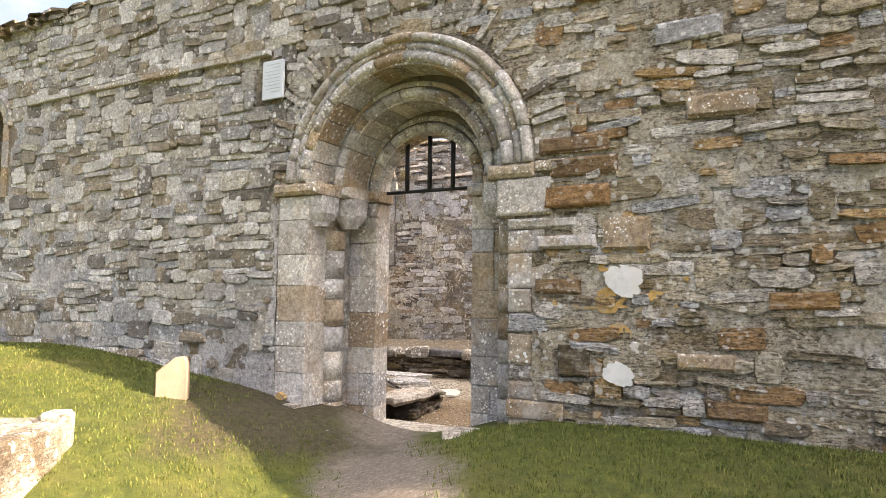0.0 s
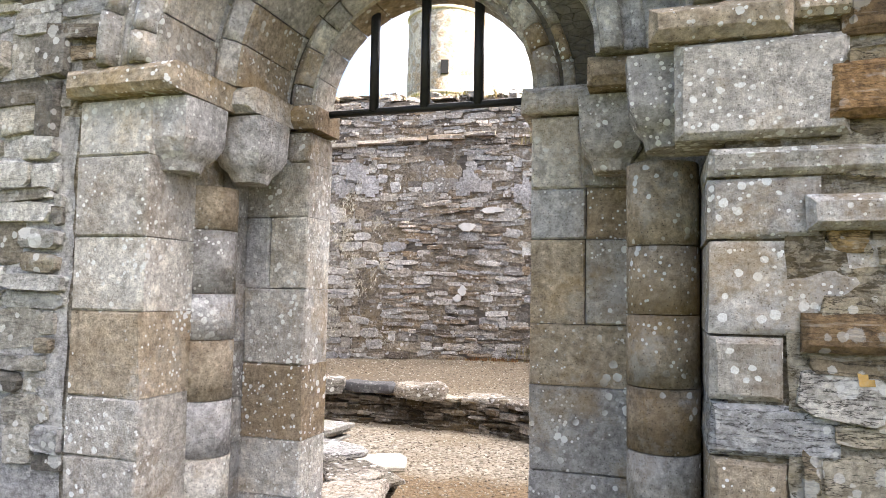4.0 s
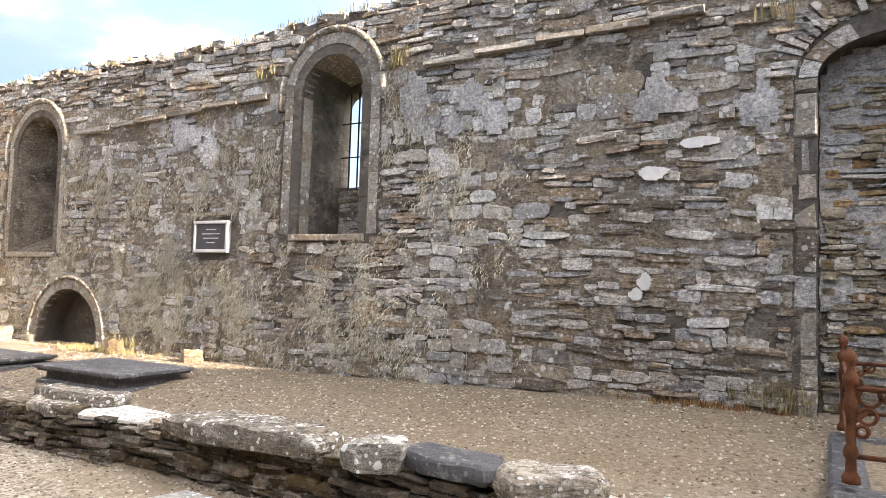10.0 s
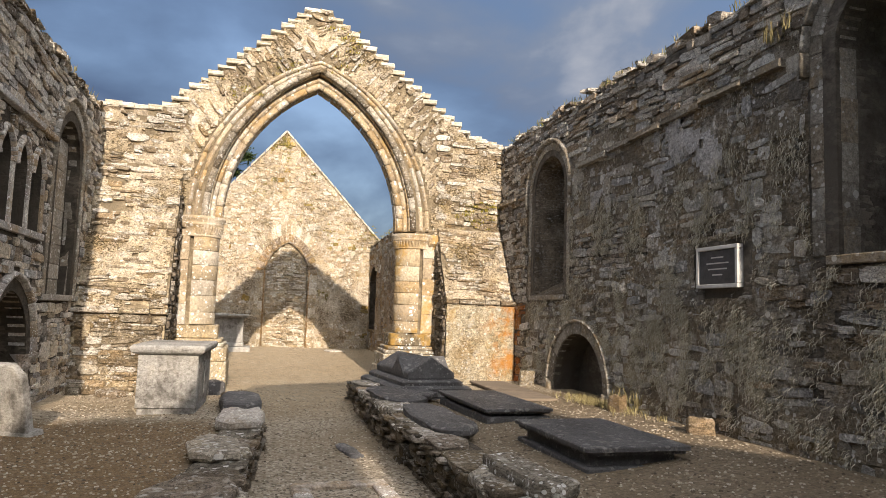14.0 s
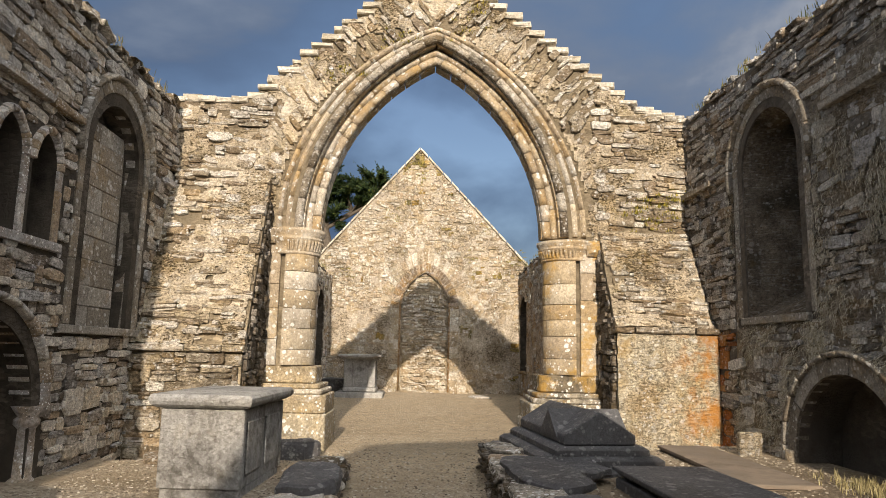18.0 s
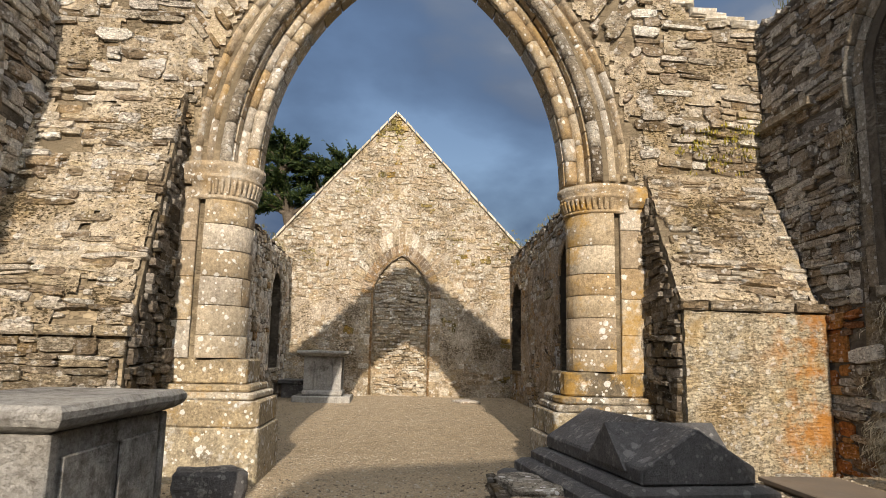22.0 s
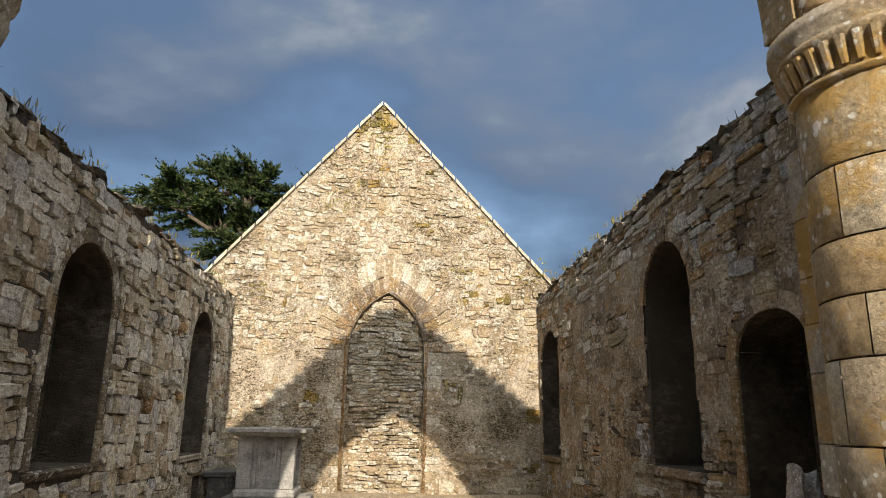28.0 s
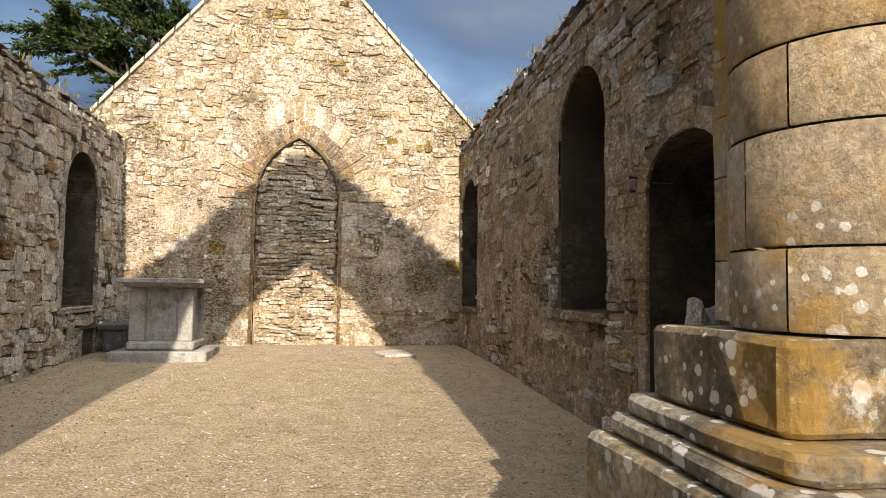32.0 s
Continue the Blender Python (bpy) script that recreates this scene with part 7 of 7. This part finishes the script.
part("stone", bm, M["grey_granite"], hs)
part("plinth", boxed(-0.40, 0.40, -0.07, 0.22, -0.40, -0.003, 0.015), M["limestone"], hs)
part("cornice", boxed(-0.36, 0.36, -0.04, 0.18, -0.0, 0.03, 0.01), M["limestone"], hs)
placed(hs, -15.80, 0.22, 0.86, 0)
hs.scale = (0.88, 1.0, 0.95)

# memorial plaque on the south wall
pq = thing("wall_plaque", "black polished memorial plaque in a pale stone frame", "plaque")
panel = part("panel", boxed(-0.33, 0.33, -0.02, 0.035, -0.19, 0.19, 0.004), M["granite"], pq, "black polished panel")
M["frame_stone"] = plain_material("pale_frame", (0.55, 0.54, 0.52), 0.7, vary=0.2)
for a in ((-0.375, 0.375, -0.02, 0.055, 0.192, 0.235), (-0.375, 0.375, -0.02, 0.055, -0.235, -0.192), (-0.375, -0.332, -0.02, 0.055, -0.19, 0.19), (0.332, 0.375, -0.02, 0.055, -0.19, 0.19)):
    part("frame", boxed(*a, 0.004), M["frame_stone"], pq)
for k, w in enumerate((0.22, 0.40, 0.34, 0.18)):
    part("text_bar", boxed(-w / 2, w / 2, 0.035, 0.037, 0.10 - k * 0.065, 0.115 - k * 0.065), M["frame_stone"], panel)
placed(pq, -6.64, 0.02, 2.10, 0)
pq.scale = (0.87, 1.0, 0.92)

# information plate beside the doorway
ip = thing("wall_sign", "pale grey enamel sign plate with small dark print", "sign")
M["plate"] = plain_material("pale_plate", (0.50, 0.53, 0.56), 0.4, vary=0.06, bump=0.05)
M["ink"] = plain_material("dark_print", (0.37, 0.39, 0.42), 0.5, vary=0.1)
plate = part("plate", boxed(-0.13, 0.13, -0.02, 0.012, -0.19, 0.19, 0.003), M["plate"], ip)
for k in range(9):
    w = (0.18, 0.10, 0.20, 0.19, 0.20, 0.17, 0.20, 0.18, 0.11)[k]
    part("text_bar", boxed(-0.10, -0.10 + w, 0.0125, 0.0135, 0.145 - k * 0.034, 0.153 - k * 0.034), M["ink"], plate)
ip.matrix_world = Matrix.Translation(FN(12.67, 3.49, 0.055)) @ Matrix.Rotation(math.atan2(-0.07, 1.0), 4, 'Z')

# ======== iron gate and grille in the doorway ========
gr = thing("fanlight_grille", "black iron grille in the round head of the doorway", "grille")
bm = bmesh.new()
tube(bm, FN(DOOR_U - 0.54, 2.44, -0.80), FN(DOOR_U + 0.54, 2.44, -0.80), 0.018, 0.018, 8)
part("cross_bar", bm, M["black_iron"], gr)
for d in (-0.26, 0.0, 0.26):
    bm = bmesh.new()
    a = FN(DOOR_U + d, 2.44, -0.80)
    b = FN(DOOR_U + d, 2.47 + math.sqrt(0.55 ** 2 - d * d), -0.80)
    tube(bm, a, b, 0.024, 0.024, 8)
    part("bar", bm, M["black_iron"], gr)
gt = thing("iron_gate", "tall black iron gate standing open against the jamb", "gate")
gx, gy = FN(DOOR_U + 0.525, 0, -0.93).x, FN(DOOR_U + 0.525, 0, -0.93).y
for a, nm in (((0, 0.045, -0.02, 0.02), "hanging_stile"), ((-0.02, 0.02, -0.85, -0.81), "closing_stile")):
    part(nm, boxed(*a, 0.12, 2.42, 0.004), M["black_iron"], gt)
for z in (0.2, 1.25, 2.36):
    part("rail", boxed(0.0, 0.02, -0.81, -0.02, z, z + 0.035, 0.003), M["black_iron"], gt)
for k in range(6):
    bm = bmesh.new()
    tube(bm, (0.008, -0.13 - 0.115 * k, 0.2), (0.008, -0.13 - 0.115 * k, 2.38), 0.008, 0.008, 6)
    part("bar", bm, M["black_iron"], gt)
for z in (0.45, 1.3, 2.1):
    part("hinge", boxed(0.0, 0.05, -0.01, 0.025, z, z + 0.05, 0.006), M["black_iron"], gt)
placed(gt, gx - 0.015, gy - 0.03, 0.02, -80)

# bars in the slit of the south window
wb = thing("window_bars", "black iron bars in the narrow slit window", "window bars")
for d in (-0.07, 0.07):
    bm = bmesh.new()
    tube(bm, FS(SLIT_U + d, 2.80, -0.86), FS(SLIT_U + d, 4.14, -0.86), 0.013, 0.013, 6)
    part("bar", bm, M["black_iron"], wb)
for z in (3.25, 3.72):
    bm = bmesh.new()
    tube(bm, FS(SLIT_U - 0.21, z, -0.86), FS(SLIT_U + 0.21, z, -0.86), 0.010, 0.010, 6)
    part("cross_bar", bm, M["black_iron"], wb)

# ======== outside: small headstone, old kerb ========
eh = thing("small_headstone", "small broken headstone of pale reddish stone in the grass", "gravestone")
M["pink"] = plain_material("pale_reddish_stone", (0.36, 0.26, 0.18), 0.85, vary=0.2, scale=5.0)
bm = bmesh.new()
prism(bm, [(-0.14, 0, -0.3), (0.14, 0, -0.3), (0.14, 0, 0.30), (0.11, 0, 0.38), (0.02, 0, 0.37), (-0.10, 0, 0.27), (-0.14, 0, 0.24)], (0, 0.07, 0))
bmesh.ops.bevel(bm, geom=bm.edges[:], offset=0.01, segments=1, affect='EDGES')
part("stone", bm, M["pink"], eh)
ex, ey = -12.25, 9.24
placed(eh, ex, ey, ground_height(ex, ey) - 0.02, 205, 0)
kx, ky = -12.42, 10.42
ek = thing("grave_kerb", "whitewashed rough kerb of an old grave in the grass", "grave kerb")
part("corner_stone", boxed(-0.09, 0.09, -0.10, 0.10, -0.2, 0.26, 0.03, 0.015, random.Random(5)), M["mixed", "n"], ek)
part("kerb_stone", boxed(0.10, 1.3, -0.10, 0.10, -0.2, 0.20, 0.03, 0.02, random.Random(6)), M["mixed", "n"], ek)
part("kerb_stone", boxed(-0.10, 0.10, 0.11, 1.0, -0.2, 0.22, 0.03, 0.02, random.Random(8)), M["mixed", "n"], ek)
placed(ek, kx, ky, ground_height(kx, ky), 30)

# ======== round tower beyond the wall ========
rt = thing("round_tower", "tall tapering round tower of pale grey stone", "tower")
TX, TY = -4.95, -28.6
bm = bmesh.new()
lathe(bm, [(2.60, -1.0), (2.55, 3.0), (2.46, 9.0), (2.36, 15.0), (2.28, 20.0), (2.2, 25.0), (0.0, 29.0)], (0, 0, 0), 48)
part("shaft", bm, M["grey", "n"], rt)
for z, r in ((7.2, 2.50), (13.0, 2.41), (18.0, 2.33)):
    bm = bmesh.new()
    lathe(bm, [(r - 0.05, z), (r + 0.07, z + 0.03), (r + 0.07, z + 0.16), (r - 0.05, z + 0.24)], (0, 0, 0), 48)
    part("string_course", bm, M["pale", "n"], rt)
# solid black block set where the opening's shade would be
part("window_opening", boxed(-0.22, 0.22, 2.2, 2.52, 14.1, 14.9, 0.01), M["black_iron"], rt, "narrow black block for the shade of an opening")
placed(rt, TX, TY, 0.0, 12)

# ======== wind-bent cypress behind the gable ========

def tree(x, y, base, seed):
    """A cypress shaped by the wind: a leaning forked trunk and bent limbs, each ending in a ragged plume of needles."""
    rng = random.Random(seed)
    t = thing("cypress_tree", "wind-bent dark green cypress with layered feathery branches", "tree")
    bm = bmesh.new()
    tube(bm, (0, -1.0, -0.3), (0.05, -0.4, 3.4), 0.42, 0.32, 10, False)
    tube(bm, (0.05, -0.4, 3.4), (0.0, 0.3, 6.2), 0.32, 0.24, 10, False)
    forks = []
    for oy, oz, ox in ((0.2, 6.2, 0.0), (1.5, 7.0, 0.3), (2.6, 7.5, -0.2), (-0.9, 7.0, 0.2), (0.5, 7.7, -0.4), (-1.9, 7.4, -0.1), (1.4, 8.2, 0.1)):
        tip = Vector((ox, oy, oz))
        tube(bm, (0.0, 0.3, 6.1), tip, 0.10, 0.06, 7, False)
        forks.append(tip)
    verts, faces = [], []

    def needles(o, d, size, count):
        s = d.cross(Vector((0.3, 0.1, 1.0))).normalized()
        up = s.cross(d)
        for k in range(count):
            f = rng.random()
            a = rng.uniform(0, 2 * math.pi)
            p = o + d * (size * f)
            e = p + (d + (s * math.cos(a) + up * math.sin(a)) * 0.65) * rng.uniform(0.10, 0.19) * (1.2 - 0.8 * f)
            h = (up * math.cos(a) - s * math.sin(a)) * rng.uniform(0.018, 0.032)
            at = len(verts)
            m = (p + e) / 2
            verts.extend((tuple(p), tuple(m + h), tuple(e), tuple(m - h)))
            faces.append((at, at + 1, at + 2, at + 3))

    for i in range(84):
        fork = forks[i % 7]
        # angle over the crown: 0 lies flat to the north, 180 flat to the south
        ang = radians(rng.uniform(-8, 172))
        reach = rng.uniform(0.55, 1.0)
        aim = Vector((rng.uniform(-1.1, 1.1), 1.9 * math.cos(ang) * reach, 0.1 + 1.45 * math.sin(ang) * reach))
        q, r = fork.copy(), 0.05
        n = 7
        for j in range(1, n + 1):
            f = j / n
            bend = Vector((0, 0.45 * f * f, 0.25 * math.sin(f * math.pi) - 0.12 * f))
            p = fork + aim * f + bend + Vector((rng.uniform(-0.07, 0.07), rng.uniform(-0.07, 0.07), rng.uniform(-0.05, 0.05)))
            tube(bm, q, p, r, r * 0.80, 6, False)
            d = (p - q).normalized()
            if f > 0.2:
                for _ in range(9):
                    way = (d * 0.9 + Vector((rng.uniform(-0.8, 0.8), rng.uniform(-0.5, 0.9), rng.uniform(-0.35, 0.6)))).normalized()
                    needles(q + (p - q) * rng.random(), way, rng.uniform(0.32, 0.62) * (1.25 - 0.55 * f), 15)
            q, r = p, r * 0.80
        needles(q, (d + Vector((0, 0.35, 0.15))).normalized(), rng.uniform(0.35, 0.75), 22)
    part("trunk", bm, M["bark"], t)
    me = bpy.data.meshes.new("crown")
    me.from_pydata(verts, [], faces)
    me.materials.append(M["needles"])
    cr = new("crown", me)
    cr.parent = t
    tagged(cr, "feathery dark green foliage")
    placed(t, x, y, base, 0)
    return t


k = Nodes("bark")
M["bark"] = k.finish(k.ramp(k.noise(14.0, 6.0, 0.7), [(0.3, (0.05, 0.04, 0.03)), (0.7, (0.16, 0.13, 0.10))]), 0.9, k.noise(30.0, 5.0), 0.8, 0.02)
k = Nodes("needles")
M["needles"] = k.finish(k.ramp(k.pos.outputs["Random Per Island"], [(0.0, (0.012, 0.024, 0.010)), (0.6, (0.028, 0.050, 0.014)), (0.88, (0.05, 0.072, 0.016)), (1.0, (0.11, 0.12, 0.026))]), 0.7)
tree(20.2, 7.9, outside(20.2, 8.3), 11)

# ======== grass, weeds and gravel ========

def tufts(name, spots, rng, material, label, tall=(0.05, 0.14), wide=0.006, blades=7, spread=0.04):
    verts, faces = [], []
    for p in spots:
        for _ in range(blades):
            a = rng.uniform(0, 2 * math.pi)
            o = Vector(p) + Vector((rng.uniform(-spread, spread), rng.uniform(-spread, spread), -0.01))
            h = rng.uniform(*tall)
            lean = Vector((math.cos(a), math.sin(a), 0)) * h * rng.uniform(0.2, 0.8)
            s = Vector((-math.sin(a), math.cos(a), 0)) * wide * rng.uniform(0.7, 1.3)
            at = len(verts)
            verts += [tuple(o - s), tuple(o + s), tuple(o + lean * 0.4 + Vector((0, 0, h * 0.65)) + s * 0.7), tuple(o + lean * 0.4 + Vector((0, 0, h * 0.65)) - s * 0.7), tuple(o + lean + Vector((0, 0, h)))]
            faces += [(at, at + 1, at + 2, at + 3), (at + 3, at + 2, at + 4)]
    me = bpy.data.meshes.new(name)
    me.from_pydata(verts, [], faces)
    me.materials.append(material)
    return tagged(new(name, me), label, "grass", kind="stuff")


def blade_material(name, stops):
    q = Nodes(name)
    return q.finish(q.ramp(q.pos.outputs["Random Per Island"], stops), 0.75)


M["blade"] = blade_material("grass_blades", [(0.0, (0.045, 0.068, 0.012)), (0.6, (0.095, 0.118, 0.019)), (1.0, (0.20, 0.19, 0.05))])
M["straw"] = blade_material("dry_straw", [(0.0, (0.16, 0.13, 0.06)), (0.6, (0.28, 0.235, 0.11)), (1.0, (0.40, 0.35, 0.19))])
M["weed"] = blade_material("wall_weeds", [(0.0, (0.06, 0.075, 0.02)), (0.5, (0.14, 0.13, 0.045)), (1.0, (0.26, 0.21, 0.08))])
rng = random.Random(77)
spots = []
while len(spots) < 15000:
    x, y = rng.uniform(-19.5, -8.8), 0.0
    d = rng.random() ** 1.5 * 5.5 + 0.06
    y = wall_y(x) + d
    bare = math.exp(-((x + 0.62 * y + 8.6) / 0.55) ** 2)
    bare = max(bare, 0.9 * math.exp(-((x + 12.95) / 1.0) ** 2 - (d / 0.95) ** 2))
    if rng.random() < bare * 1.2:
        continue
    spots.append((x, y, ground_height(x, y)))
tufts("grass", spots, rng, M["blade"], "short green and yellowed turf grass", (0.012, 0.04), 0.003, 9, 0.05)
spots = []
for _ in range(1000):
    u = rng.uniform(0.2, 20.0)
    spots.append(tuple(FS(u, 4.86 + 0.05 * math.sin(u * 0.8) + rng.uniform(-0.02, 0.03), rng.uniform(-0.6, 0.0))))
for _ in range(260):
    spots.append(tuple(FNI(rng.uniform(0.2, 10.0), 4.82, rng.uniform(-0.4, 0.0))))
for _ in range(260):
    if rng.random() < 0.5:
        spots.append(tuple(FCS(rng.uniform(0.2, 8.6), 3.84, rng.uniform(-0.6, 0.0))))
        spots.append(tuple(FCN(rng.uniform(1.0, 9.5), 3.64, rng.uniform(-0.6, 0.0))))
tufts("wall_weeds", spots, rng, M["weed"], "dry weeds and grasses rooted on the wall heads", (0.03, 0.11), 0.005, 8, 0.07)
spots = []
for _ in range(70):
    u, z = rng.choice([(12.9, 4.75), (9.6, 4.1), (13.6, 3.9), (15.6, 4.1), (7.5, 4.2), (4.6, 0.42), (5.0, 0.42), (13.4, 0.55), (13.7, 0.55)])
    spots.append(tuple(FS(u + rng.uniform(-0.16, 0.16), z + rng.uniform(-0.05, 0.1), 0.03 + rng.random() * 0.04)))
tufts("dry_weeds", spots, rng, M["straw"], "dry straw-coloured weeds growing from the joints", (0.08, 0.24), 0.005, 8, 0.04)
M["redweed"] = blade_material("red_weeds", [(0.0, (0.14, 0.055, 0.025)), (0.6, (0.25, 0.12, 0.045)), (1.0, (0.30, 0.22, 0.08))])
spots = []
for _ in range(90):
    u = rng.gauss(13.05, 0.35)
    spots.append(tuple(FS(u, floor_height(-u, 0.1), rng.uniform(0.03, 0.22))))
for _ in range(45):
    x, y = rng.uniform(-16.5, -13.9), 2.50 + abs(rng.gauss(0, 0.10))
    spots.append((x, y, floor_height(x, y)))
tufts("red_weeds", spots, rng, M["redweed"], "small rusty red weeds along the wall foot and kerb", (0.025, 0.08), 0.004, 7, 0.04)
M["beard"] = blade_material("beard_lichen", [(0.0, (0.28, 0.25, 0.17)), (0.5, (0.50, 0.465, 0.36)), (1.0, (0.72, 0.69, 0.58))])
verts, faces = [], []
made = 0
while made < 3600:
    u, z = rng.uniform(1.3, 11.4), rng.uniform(0.5, 4.3)
    dense = (0.08 + 0.92 * smooth(-0.1, 0.35, noise.noise((u * 3.1, z * 1.3, 21.0)) + 0.4 * noise.noise((u * 0.8, z * 0.8, 3.0)))) * smooth(11.6, 8.6, u) * (1.0 - 0.8 * smooth(2.9, 3.5, z)) * smooth(0.3, 0.9, z)
    if rng.random() > dense or not keep_s(u, z):
        continue
    made += 1
    for _ in range(rng.randint(4, 9)):
        long = rng.uniform(0.03, 0.11)
        du, out = rng.uniform(-0.5, 0.5) * long, rng.uniform(0.012, 0.045)
        w = rng.uniform(0.002, 0.005)
        o = (u + rng.gauss(0, 0.030), z + rng.gauss(0, 0.04))
        at = len(verts)
        verts += [tuple(FS(o[0] - w, o[1], 0.0)), tuple(FS(o[0] + w, o[1], 0.0)), tuple(FS(o[0] + du * 0.5 + w, o[1] - long * 0.4, 0.02 + out)),
                  tuple(FS(o[0] + du * 0.5 - w, o[1] - long * 0.4, 0.02 + out)), tuple(FS(o[0] + du, o[1] - long, 0.02 + out * 0.8))]
        faces += [(at, at + 1, at + 2, at + 3), (at + 3, at + 2, at + 4)]
me = bpy.data.meshes.new("beard_lichen")
me.from_pydata(verts, [], faces)
me.materials.append(M["beard"])
tagged(new("beard_lichen", me), "pale tufts of beard lichen hanging on the shaded wall", "lichen", kind="stuff")
spots = [(rng.gauss(-4.6, 0.5), 0.12 + abs(rng.gauss(0, 0.14)), 0.42) for _ in range(170)]
tufts("dry_grass", spots, rng, M["straw"], "tufts of sunlit dry grass along the wall foot", (0.03, 0.10), 0.003, 8, 0.04)

spots = []
for _ in range(90):
    y, z = rng.choice([(1.05, 4.15), (1.2, 4.0), (2.35, 3.9), (5.9, 3.6), (4.6, 5.3), (2.0, 4.9), (3.93, 6.85), (3.93, 6.6), (3.85, 6.4)])
    spots.append(tuple(FG(ay(y + rng.gauss(0, 0.10)), z + rng.gauss(0, 0.12), 0.03)))
for _ in range(130):
    y, z = rng.choice([(0.45, 3.55), (0.25, 3.7), (0.7, 3.45), (3.3, 6.1), (4.2, 6.0), (5.0, 5.4), (3.45, 6.85), (3.25, 6.7), (3.1, 6.55), (0.4, 3.4), (0.6, 3.5)])
    spots.append(tuple(FA(ay(y + rng.gauss(0, 0.16)), z + rng.gauss(0, 0.10), 0.05)))
M["moss"] = blade_material("yellow_moss", [(0.0, (0.12, 0.11, 0.02)), (0.6, (0.26, 0.22, 0.03)), (1.0, (0.42, 0.34, 0.05))])
tufts("yellow_moss", spots, rng, M["moss"], "yellow-green moss and small plants in the sunlit joints", (0.015, 0.055), 0.007, 9, 0.05)

# loose pebbles over the gravel where the camera walks
verts, faces = [], []
base = [(-1, -1, -0.5), (1, -1, -0.5), (1, 1, -0.5), (-1, 1, -0.5), (-0.7, -0.6, 0.6), (0.6, -0.7, 0.55), (0.7, 0.6, 0.6), (-0.6, 0.7, 0.5)]
fcs = [(4, 5, 6, 7), (0, 1, 5, 4), (1, 2, 6, 5), (2, 3, 7, 6), (3, 0, 4, 7)]
for _ in range(42000):
    if rng.random() < 0.74:
        x, y = rng.uniform(-15.0, 1.5), rng.uniform(0.1, 7.0)
    else:
        x, y = rng.uniform(0.5, 9.5), rng.uniform(1.2, 6.3)
    s = rng.uniform(0.005, 0.012)
    if x > 0.0:
        s *= 0.7
    z = floor_height(x, y) + s * 0.3
    a = rng.uniform(0, 6.28)
    c, sn = math.cos(a), math.sin(a)
    at = len(verts)
    sx, sy = s * rng.uniform(0.8, 1.5), s * rng.uniform(0.6, 1.0)
    verts += [(x + (px0 * sx * c - py0 * sy * sn), y + (px0 * sx * sn + py0 * sy * c), z + pz0 * s * 0.8) for px0, py0, pz0 in base]
    faces += [tuple(at + i for i in f) for f in fcs]
me = bpy.data.meshes.new("pebbles")
me.from_pydata(verts, [], faces)
k = Nodes("pebbles")
me.materials.append(k.finish(k.ramp(k.pos.outputs["Random Per Island"], [(0.0, (0.07, 0.055, 0.04)), (0.4, (0.25, 0.205, 0.145)), (0.75, (0.34, 0.30, 0.23)), (1.0, (0.46, 0.42, 0.35))]), 0.9))
tagged(new("pebbles", me), "loose tan and grey pebbles over the gravel", "gravel", kind="stuff")
